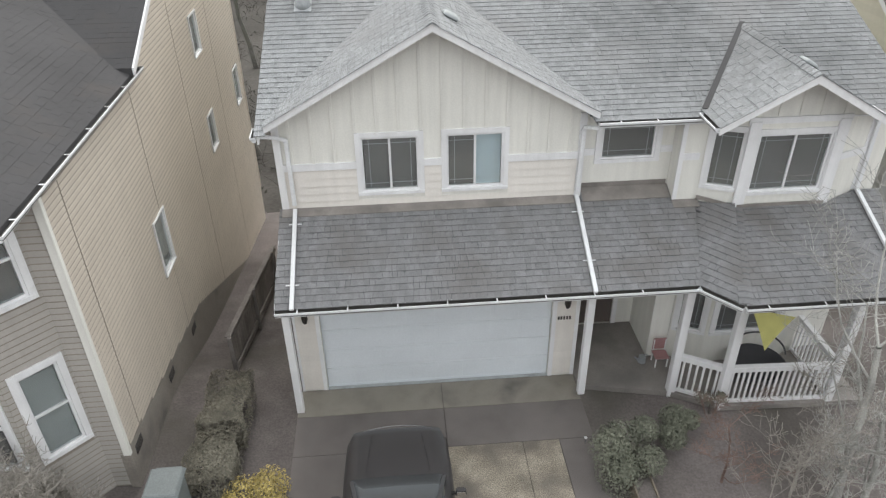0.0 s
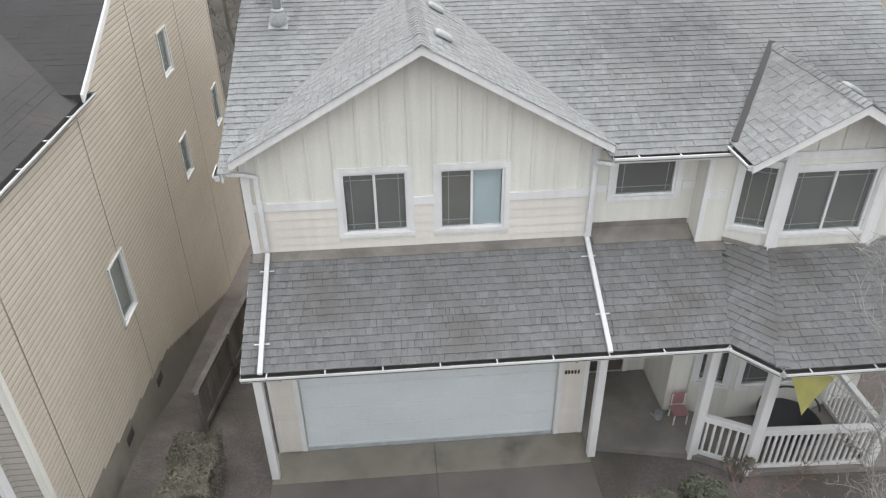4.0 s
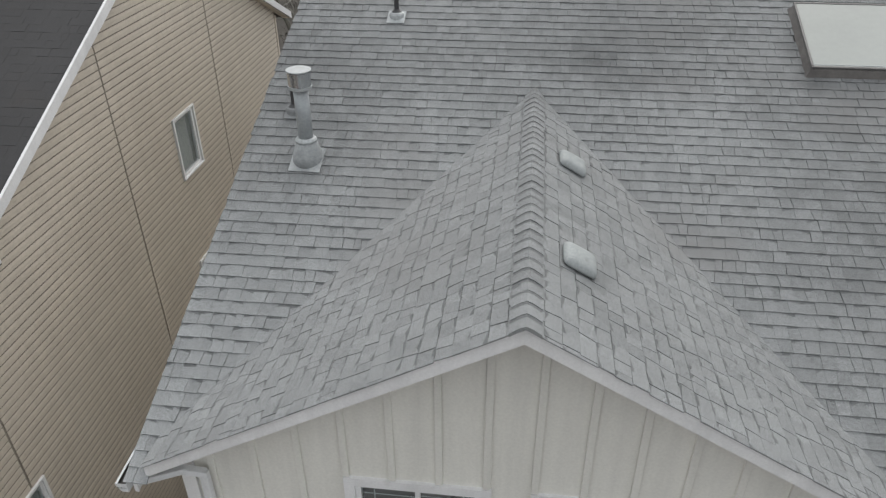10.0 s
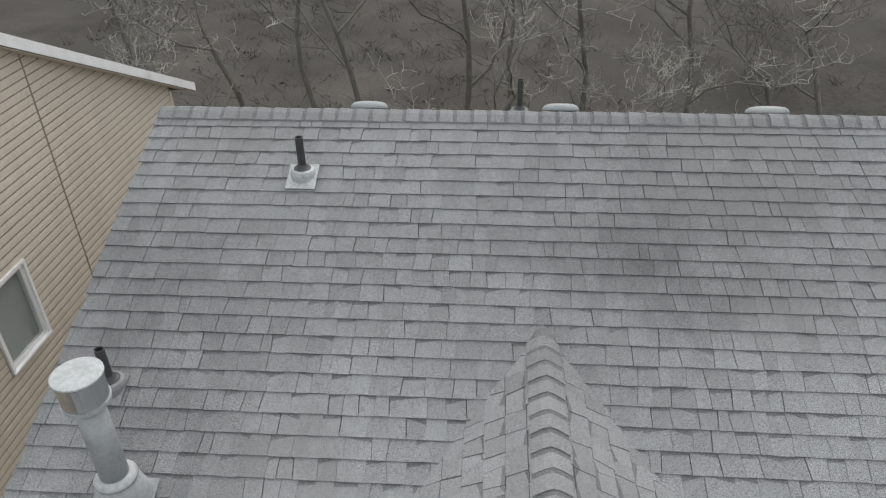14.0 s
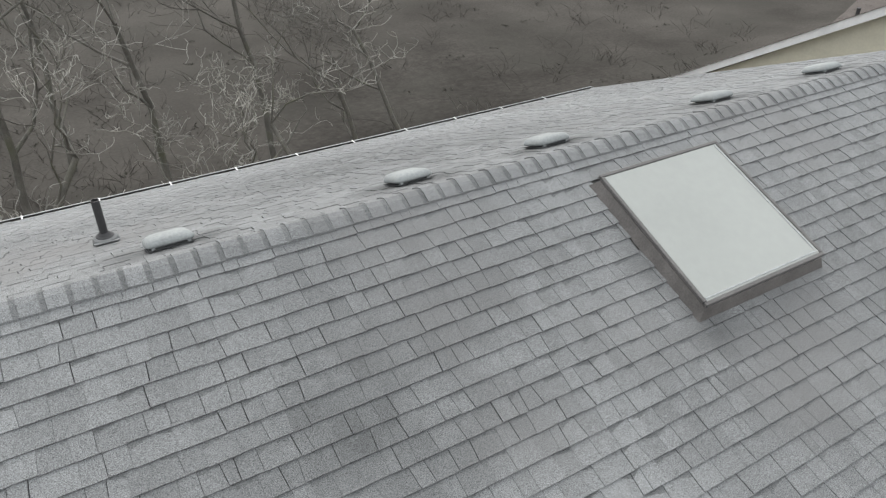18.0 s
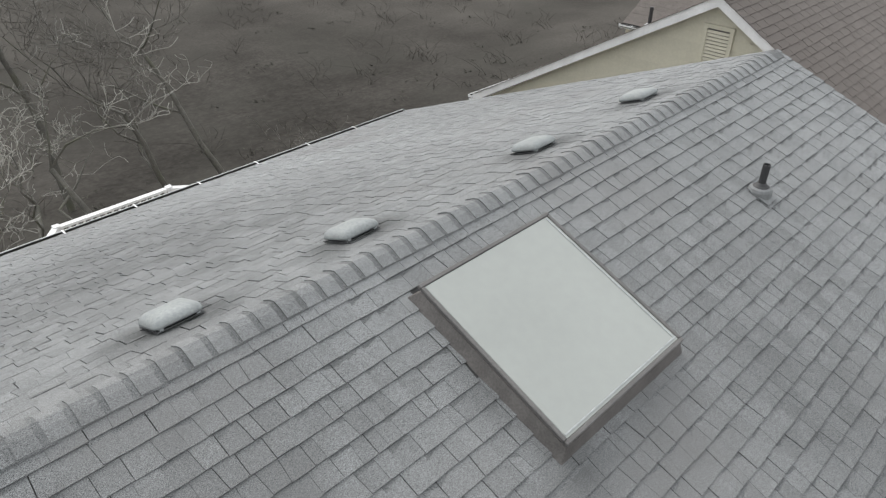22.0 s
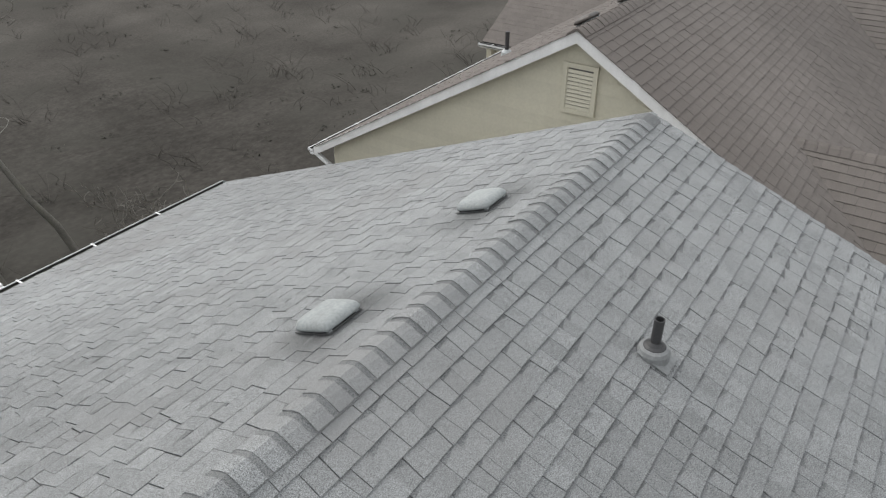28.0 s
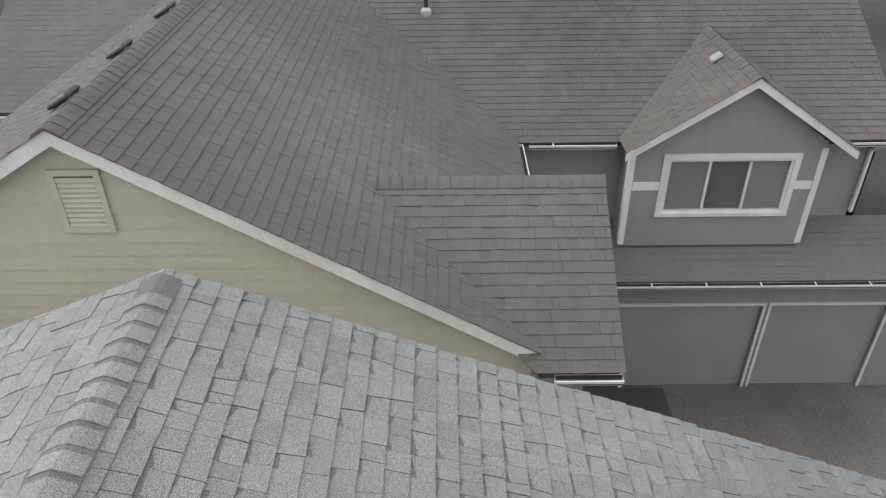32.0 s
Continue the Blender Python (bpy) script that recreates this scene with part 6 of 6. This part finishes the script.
LEAF = material("shrub_leaf", (0.160, 0.168, 0.125), 0.85, var=0.25, scale=3, fine=20, piece=0.22, bump=0.0)
HEDGE = material("mossy_hedge_leaf", (0.178, 0.166, 0.130), 0.9, var=0.25, scale=2, fine=20, piece=0.18, bump=0.0)
GOLD = material("golden_leaf", (0.40, 0.32, 0.11), 0.7, var=0.25, scale=3, fine=20, piece=0.3, bump=0.0)
FERN = material("undergrowth_leaf", (0.072, 0.070, 0.060), 1.0, var=0.3, scale=0.5, fine=10, piece=0.15, bump=0.0, spec=0.03)
leaf_mass("hedge", (-4.36, -0.98, ground_z(-4.4, -0.9)), (0.82, 1.45, 0.85), 9000, HEDGE, "clipped mossy brown-green hedge beside the driveway", "hedge", 1, 0.05, True)
leaf_mass("hedge", (-4.38, -2.35, ground_z(-4.4, -2.3)), (0.85, 1.30, 0.76), 8000, HEDGE, "clipped mossy brown-green hedge beside the driveway", "hedge", 2, 0.05, True)
leaf_mass("golden_shrub", (-3.58, -3.45, 0), (1.45, 1.2, 0.80), 9000, GOLD, "golden yellow conifer shrub by the driveway", "shrub", 3, 0.05)
leaf_mass("shrub", (3.45, -2.75, 0), (1.0, 1.1, 0.95), 9000, LEAF, "green broadleaf shrub at the drive's edge", "shrub", 4, 0.05)
leaf_mass("shrub", (4.45, -2.2, 0), (0.9, 0.7, 0.7), 4500, LEAF, "small green shrub before the porch", "shrub", 5, 0.06)
leaf_mass("climber", (5.62, -1.5, 0), (0.55, 0.3, 0.8), 700, HEDGE, "withered climber against the porch balustrade", "plant", 6, 0.05)
bare_tree("bare_shrub", (5.15, -3.2, 0), 1.5, 1.0, 7, TWIG_RED, TWIG_RED, "bare reddish shrub in the front bed", "shrub", 0.03, (0, 0.1), 4, 2, 0.2)
bare_tree("bare_shrub", (6.1, -3.9, 0), 2.0, 0.8, 8, TWIG, TWIG, "bare grey shrub in the front bed", "shrub", 0.03, (0.1, 0.1), 4, 2, 0.2)
bare_tree("bare_shrub", (7.50, -3.95, 0), 2.2, 0.9, 31, LICHEN, LICHEN, "bare lichen-crusted shrub beside the young tree", "shrub", 0.07, (0.0, 0.1), 4, 2, 0.2, "", 0.45, 0.006)
bare_tree("bare_tree", (7.10, -3.75, 0), 3.6, 0.8, 24, LICHEN, LICHEN, "bare lichen-grey young tree in front of the porch", "tree", 0.095, (-0.10, 0.0), 4, 2, 0.2, "", 0.24, 0.004)
for x, y, h, sd in ((7.25, -3.55, 1.5, 41), (6.75, -3.9, 1.2, 42), (7.75, -3.6, 1.7, 43)):
    bare_tree("bare_shrub", (x, y, 0), h, 0.9, sd, LICHEN, LICHEN, "bare lichen-grey twigs round the young tree's foot", "shrub", 0.028, (0.0, 0.05), 4, 2, 0.2, "", 0.4, 0.0045)
for x, y, h, sd in ((5.45, -4.3, 1.9, 44), (5.95, -4.5, 1.6, 45)):
    bare_tree("bare_shrub", (x, y, 0), h, 0.6, sd, TWIG, TWIG, "bare shrub with long thin pale shoots", "shrub", 0.016, (0.0, 0.1), 3, 2, 0.1, "", 0.3, 0.004)
bare_tree("bare_shrub", (-7.3, -4.5, 0.4), 1.9, 1.0, 10, TWIG, TWIG, "bare twiggy shrub before the neighbour's bay", "shrub", 0.035, (0.1, 0.15), 4, 3, 0.2)
bare_tree("bare_shrub", (-6.2, -4.0, 0.4), 1.1, 1.0, 12, TWIG, TWIG, "bare twiggy shrub before the neighbour's bay", "shrub", 0.03, (0.0, 0.1), 4, 3, 0.2)
WOOD = material("weathered_planter_wood", (0.20, 0.17, 0.13), 0.85, var=0.2, scale=4, fine=50, fvar=0.2)
planter = thing("planter", (3.52, -3.4, 0), "low weathered wooden planter box filled with soil", "planter")
for x0, x1, y0, y1 in ((3.33, 3.36, -3.85, -2.95), (3.69, 3.72, -3.85, -2.95), (3.361, 3.689, -3.85, -3.82), (3.361, 3.689, -2.98, -2.95)):
    part("board", box(x0, x1, y0, y1, 0.0, 0.36, 0.004), WOOD, planter)
part("soil", box(3.361, 3.689, -3.819, -2.981, 0.05, 0.30), DIRT, planter)
BIN = material("grey_bin_plastic", (0.17, 0.19, 0.19), 0.5, var=0.1, scale=2, fine=40)
gz = ground_z(-4.88, -3.4)
wb = thing("wheelie_bin", (-4.88, -3.45, gz), "grey plastic wheelie bin with closed lid", "bin")
part("body", frustum(-5.14, -4.62, -3.75, -3.18, gz + 0.95, -0.0, 0.0, gz + 0.04, bevel=0.012), BIN, wb)
part("lid", frustum(-5.19, -4.57, -3.80, -3.12, gz + 0.955, 0.05, 0.05, gz + 1.04, bevel=0.012), BIN, wb, "pale grey-green lid")
part("handle", beam((-5.1, -3.10, gz + 0.95), (-4.66, -3.10, gz + 0.95), 0.03, 0.03), BIN, wb)
for x in (-5.16, -4.62):
    part("wheel", tube([(x, -3.16, gz + 0.1), (x + 0.05, -3.16, gz + 0.1)], [0.1, 0.1], 14), BLACK, wb)
stake = thing("path_light", (2.80, -2.04, 0), "small white path light at the drive's edge", "garden light")
part("stem", tube([(2.80, -2.04, -0.02), (2.80, -2.04, 0.14)], [0.008, 0.008], 6), BLACK, stake)
part("head", tube([(2.80, -2.04, 0.14), (2.80, -2.04, 0.17), (2.80, -2.04, 0.20)], [0.02, 0.035, 0.005], 10), WHITE, stake)

# a board fence that steps down the gap between the two houses
FENCE = material("grey_fence_board", (0.185, 0.168, 0.155), 0.9, var=0.25, scale=1.5, fine=60, fvar=0.2, bump=0.3, streak=0.15, piece=0.12)
fence = thing("fence", (-4.45, 3.2, ground_z(-4.45, 3.2)), "weathered grey board fence between the two houses", "fence")
f0, f1 = Vector((-4.54, 0.56, 1.17)), Vector((-4.36, 6.1, 0.02))
fd = f1 - f0
for i in range(38):
    p = f0 + fd * ((i + 0.5) / 38)
    part("board", box(p.x - 0.011, p.x + 0.011, p.y - 0.069, p.y + 0.069, ground_z(p.x, p.y) + 0.03, p.z - 0.02, 0.003), FENCE, fence)
for k in (-0.12, -0.95):
    part("rail", beam(f0 + Vector((0.035, 0, k)), f1 + Vector((0.035, 0, k)), 0.04, 0.085), FENCE, fence)
part("cap_rail", beam(f0, f1, 0.13, 0.03, bevel=0.004), FENCE, fence)
for k in (0.0, 0.45, 0.9):
    p = f0 + fd * k
    part("post", box(p.x + 0.02, p.x + 0.11, p.y - 0.10, p.y - 0.01, ground_z(p.x, p.y) - 0.1, p.z + 0.05, 0.006), FENCE, fence)

# porch things
SAIL = material("yellow_canvas", (0.50, 0.48, 0.17), 0.8, var=0.1, scale=3, fine=120, fvar=0.06, bump=0.2)
c1, c2, c3 = Vector((5.72, -1.75, 2.98)), Vector((6.85, -1.45, 2.45)), Vector((6.18, -1.80, 1.95))
sv, sf, N = [], [], 10
rows_ = []
for i in range(N + 1):
    row = []
    for j in range(N + 1 - i):
        a, b = i / N, j / N
        c = 1 - a - b
        p = c1 * c + c2 * b + c3 * a
        sag = 0.45 * (a * b + b * c + a * c)
        mid = (c1 + c2 + c3) / 3
        p = p + (mid - p) * sag * 0.55 + Vector((0, 0.10, 0)) * sag
        row.append(len(sv))
        sv.append(p)
    rows_.append(row)
for i in range(N):
    for j in range(N - i):
        sf.append([rows_[i][j], rows_[i][j + 1], rows_[i + 1][j]])
        if j < N - i - 1:
            sf.append([rows_[i][j + 1], rows_[i + 1][j + 1], rows_[i + 1][j]])
k = len(sv)
sv += [p + Vector((0, 0.006, 0)) for p in sv]
sf += [[q + k for q in f][::-1] for f in sf]
sail = poly("shade_sail", sv, sf, SAIL, None, "yellow canvas shade sail hanging under the porch eave", "", True)
tagged(sail, category="sail")
seat_m = material("black_mesh_fabric", (0.055, 0.055, 0.06), 0.8, var=0.1)
tbl = thing("patio_bowl", (6.9, -0.62, PF), "black round patio lounge basket on the porch", "patio furniture")
placed("basket", lathe([(0.30, 0.10), (0.52, 0.25), (0.60, 0.45), (0.57, 0.45), (0.48, 0.27), (0.2, 0.16)], 28), seat_m, tbl, Matrix.Translation((6.9, -0.62, PF)), smooth=True)
ringp = [(6.9 + 0.62 * math.cos(a), -0.62 + 0.35 * math.sin(a) + 0.1, PF + 0.62 + 0.28 * math.sin(a)) for a in [math.pi * i / 14 - 0.2 for i in range(17)]]
part("hoop", tube(ringp, [0.02] * 17, 8), BLACK, tbl)
for a in (0.5, 2.6, 4.7):
    part("leg", tube([(6.9 + 0.45 * math.cos(a), -0.62 + 0.45 * math.sin(a), PF), (6.9 + 0.3 * math.cos(a), -0.62 + 0.3 * math.sin(a), PF + 0.2)], [0.02, 0.02], 8), BLACK, tbl)
PINK = material("pink_plastic", (0.36, 0.20, 0.20), 0.5, var=0.1, scale=4)
ch = thing("child_chair", (4.98, -0.02, PF), "faded pink plastic child's chair on the porch", "chair")
part("seat", box(4.82, 5.14, -0.16, 0.14, PF + 0.26, PF + 0.29, 0.01), PINK, ch)
part("backrest", box(4.83, 5.13, 0.13, 0.155, PF + 0.32, PF + 0.62, 0.01), PINK, ch)
for x in (4.84, 5.10):
    for y in (-0.14, 0.12):
        part("leg", box(x, x + 0.025, y, y + 0.025, PF, PF + (0.259 if y < 0 else 0.6), 0.003), WHITE, ch)
can = thing("watering_can", (4.62, 0.1, PF), "small pale watering can on the porch floor", "watering can")
part("body", tube([(4.62, 0.1, PF), (4.62, 0.1, PF + 0.16)], [0.09, 0.08], 14), GALV, can)
part("spout", tube([(4.55, 0.08, PF + 0.05), (4.42, 0.05, PF + 0.2)], [0.022, 0.015], 8), GALV, can)
part("handle", tube([(4.69, 0.12, PF + 0.05), (4.78, 0.14, PF + 0.12), (4.70, 0.12, PF + 0.2), (4.62, 0.1, PF + 0.16)], [0.012] * 4, 8), GALV, can)

# ---- the parked car ----
PAINT = material("dark_car_paint", (0.046, 0.043, 0.044), 0.35, var=0.05, scale=2, fine=80, fvar=0.02, bump=0.0, coat=0.3)
CGLASS = material("dark_car_glass", (0.085, 0.092, 0.096), 0.10, var=0.02, bump=0.0, spec=0.8)
RUBBER = material("tyre_rubber", (0.03, 0.03, 0.03), 0.85)
CHROME = material("chrome", (0.6, 0.6, 0.62), 0.15, metal=1.0, bump=0.0)
CX, CY = -0.95, -4.85
car = thing("car", (CX, CY, 0), "dark grey estate car parked nose to the garage", "car")


def loft(sections):
    """Body sections (y, half width at sill, half width at shoulder, z low, z shoulder, z top, half width at top)."""
    bm = bmesh.new()
    rings = []
    for y, w0, w1, z0, z1, z2, w2 in sections:
        pts = [(-w0, z0), (-w1, (z0 + z1) / 2), (-w1, z1 - 0.03), (-w1 + 0.03, z1), (-w2, z2 - 0.025), (-w2 * 0.8, z2), (0, z2 + 0.02), (w2 * 0.8, z2), (w2, z2 - 0.025), (w1 - 0.03, z1), (w1, z1 - 0.03), (w1, (z0 + z1) / 2), (w0, z0)]
        rings.append([bm.verts.new((CX + x, y, z)) for x, z in pts])
    for a, b in zip(rings, rings[1:]):
        for i in range(len(a) - 1):
            bm.faces.new((a[i], a[i + 1], b[i + 1], b[i]))
        bm.faces.new((a[-1], a[0], b[0], b[-1]))
    bm.faces.new(rings[0])
    bm.faces.new(rings[-1])
    bmesh.ops.recalc_face_normals(bm, faces=bm.faces)
    return bm


part("body", loft([(-2.36, 0.46, 0.52, 0.38, 0.70, 0.86, 0.48), (-2.40, 0.68, 0.74, 0.33, 0.72, 0.90, 0.68), (-2.47, 0.80, 0.87, 0.27, 0.75, 0.94, 0.80), (-2.60, 0.85, 0.93, 0.23, 0.79, 0.97, 0.84), (-2.90, 0.87, 0.945, 0.22, 0.83, 1.00, 0.84),
                   (-3.50, 0.88, 0.96, 0.22, 0.91, 1.06, 0.86), (-3.95, 0.88, 0.96, 0.22, 0.94, 1.08, 0.88), (-5.2, 0.88, 0.96, 0.22, 0.98, 1.05, 0.90), (-6.7, 0.88, 0.95, 0.24, 0.98, 1.05, 0.88), (-7.15, 0.80, 0.90, 0.30, 0.92, 1.02, 0.80), (-7.28, 0.70, 0.80, 0.40, 0.85, 0.95, 0.70)]), PAINT, car, "dark grey paint", smooth=True)
part("windscreen", loft([(-3.90, 0.80, 0.82, 1.03, 1.08, 1.10, 0.80), (-4.40, 0.76, 0.78, 1.03, 1.25, 1.36, 0.72), (-4.78, 0.72, 0.74, 1.03, 1.35, 1.50, 0.64), (-4.88, 0.72, 0.74, 1.03, 1.35, 1.51, 0.64)]), CGLASS, car, "dark tinted glass", smooth=True)
part("side_windows", loft([(-4.89, 0.78, 0.84, 1.02, 1.25, 1.50, 0.66), (-6.4, 0.78, 0.84, 1.02, 1.25, 1.50, 0.66), (-6.95, 0.72, 0.78, 1.02, 1.15, 1.25, 0.66)]), CGLASS, car)
part("roof", box(CX - 0.66, CX + 0.66, -6.4, -4.78, 1.515, 1.545, 0.012), PAINT, car)
for s in (-1, 1):
    part("pillar", beam((CX + s * 0.80, -3.95, 1.09), (CX + s * 0.655, -4.80, 1.53), 0.06, 0.04), PAINT, car)
    mir = part("wing_mirror", frustum(CX + s * 1.06 - 0.10, CX + s * 1.06 + 0.10, -4.36, -4.24, 1.02, 0.02, 0.02, 1.16, bevel=0.02), PAINT, car)
    part("mirror_glass", box(CX + s * 1.06 - 0.075, CX + s * 1.06 + 0.075, -4.366, -4.361, 1.04, 1.14), CHROME, mir)
    part("mirror_arm", beam((CX + s * 0.90, -4.28, 1.03), (CX + s * 1.0, -4.30, 1.07), 0.05, 0.03), PAINT, mir)
    part("headlight", frustum(CX + s * 0.66 - 0.15, CX + s * 0.66 + 0.15, -2.62, -2.475, 0.72, 0.02, 0.02, 0.865, bevel=0.012), CHROME, car, "clear headlight")
    part("hood_crease", beam((CX + s * 0.46, -2.62, 1.005), (CX + s * 0.60, -3.88, 1.098), 0.010, 0.006), PAINT, car)
    part("wiper", beam((CX + s * 0.25 - 0.1, -3.93, 1.118), (CX + s * 0.25 + 0.28, -4.05, 1.165), 0.018, 0.012), BLACK, car)
    for y in (-3.22, -6.2):
        wv = part("wheel", tube([(CX + s * 0.76, y, 0.34), (CX + s * 0.79, y, 0.34), (CX + s * 0.955, y, 0.34), (CX + s * 0.975, y, 0.34)], [0.30, 0.34, 0.34, 0.30], 24), RUBBER, car, "black tyre on alloy rim")
        part("rim", tube([(CX + s * 0.96, y, 0.34), (CX + s * 0.985, y, 0.34)], [0.22, 0.20], 18), CHROME, wv)
part("hood_trim", tube([(CX + x, -2.375 - 0.16 * abs(x / 0.8) ** 2.5, 0.925 + 0.02 * (1 - abs(x) / 0.8)) for x in (-0.80, -0.68, -0.5, -0.25, 0.0, 0.25, 0.5, 0.68, 0.80)], [0.008] * 9, 6), CHROME, car, "bright trim along the bonnet edge")
part("grille", box(CX - 0.42, CX + 0.42, -2.44, -2.405, 0.55, 0.74, 0.01), BLACK, car)
car.location.y += 0.26
for ob in car.children:
    if ob.name.split(".")[0] in ("windscreen", "side_windows", "roof", "pillar", "wing_mirror", "wiper"):
        ob.location.y += 0.2
part("bumper", box(CX - 0.80, CX + 0.80, -2.55, -2.40, 0.32, 0.50, 0.04), PAINT, car)

# ---- the woods behind ----
rw = random.Random(77)
WBARK = material("woodland_bark", (0.140, 0.135, 0.120), 0.9, var=0.3, scale=2, fine=40, fvar=0.3, bump=0.8, dist=0.01, stain=(0.09, 0.095, 0.06), stain_scale=1.0, stain_at=0.5)
PALE_TWIG = material("pale_lichen_twig", (0.285, 0.28, 0.255), 0.9, var=0.45, scale=0.5, fine=60, fvar=0.3, bump=0.0)
DTWIG = material("dark_woodland_twig", (0.120, 0.113, 0.101), 0.9, var=0.3, scale=1, fine=30)
spots = [(-12.5, 22, 9), (-9.3, 25, 10), (-7.0, 19.5, 7.5), (-3.2, 23.5, 9.5), (-1.6, 28, 11), (1.5, 20.5, 7), (4.2, 21.5, 7.2), (7.4, 22.5, 7.5), (10.5, 25.5, 8), (-5.5, 31, 11), (3.5, 31, 11), (-15, 29, 11), (9.0, 34, 11), (14.5, 30, 9), (-10, 38, 12), (0.5, 41, 12), (-2.0, 18.6, 5.0), (11.5, 20.0, 5.5)]
for i, (x, y, h) in enumerate(spots):
    pale = y < 27 and x < 9
    bare_tree("oak_tree", (x, y, ground_z(x, y)), h * 0.8, 0.95, 100 + i, WBARK, PALE_TWIG if pale else DTWIG,
              "bare oak with pale lichen-covered twigs in the ravine" if pale else "bare dark tree deep in the woods", "tree", 0.09 + 0.008 * h, (rw.uniform(-0.12, 0.12), rw.uniform(-0.12, 0.12)), 4, 2, 0.55 if pale else 0.45, "ravine trees", 0.8 if pale else 0.5, 0.009, 2 if pale else 1)
BRUSH = material("brushwood_stem", (0.082, 0.075, 0.068), 1.0, var=0.3, scale=0.6, fine=30, bump=0.0, spec=0.03, piece=0.3)
for nm, count, mt, leaf, lab in (("undergrowth", 1100, FERN, True, "dim fern and bramble undergrowth over the slope"), ("brushwood", 1900, BRUSH, False, "tangled brown brushwood under the trees")):
    uv, uf = [], []
    for _ in range(count):
        x, y = rw.uniform(-34, 52), 15.0 + 75.0 * rw.random() ** 1.4
        if -3.5 < x < 9 and y < 17 or (x > 10.5 and y < 17.5) or (x > 4 and rw.random() < 0.75):
            continue
        z = ground_z(x, y)
        r = rw.uniform(0.25, 0.9)
        for _ in range(16 if leaf else 5):
            p = Vector((x + rw.gauss(0, r * 0.6), y + rw.gauss(0, r * 0.6), z + abs(rw.gauss(0, r * 0.10))))
            if leaf:
                nrm = Vector((rw.gauss(0, 0.6), rw.gauss(0, 0.6), 1)).normalized()
                a = nrm.orthogonal().normalized()
                a.rotate(Matrix.Rotation(rw.uniform(0, 6.28), 3, nrm))
                b = nrm.cross(a)
                s = rw.uniform(0.05, 0.14)
                k = len(uv)
                uv += [p - a * s, p + b * s * 0.4, p + a * s, p - b * s * 0.4]
                uf.append([k, k + 1, k + 2, k + 3])
            else:
                d = Vector((rw.gauss(0, 0.6), rw.gauss(0, 0.6), 0.9))
                p.z = z - 0.05
                for j in range(3):
                    q = p + d * rw.uniform(0.25, 0.5)
                    tube_into(uv, uf, p, q, 0.016 - 0.004 * j, 0.012 - 0.004 * j, 3)
                    p, d = q, d + Vector((rw.gauss(0, 0.4), rw.gauss(0, 0.4), -0.15))
    ug = poly(nm, uv, uf, mt, None, lab, "stuff")
    tagged(ug, category=nm)
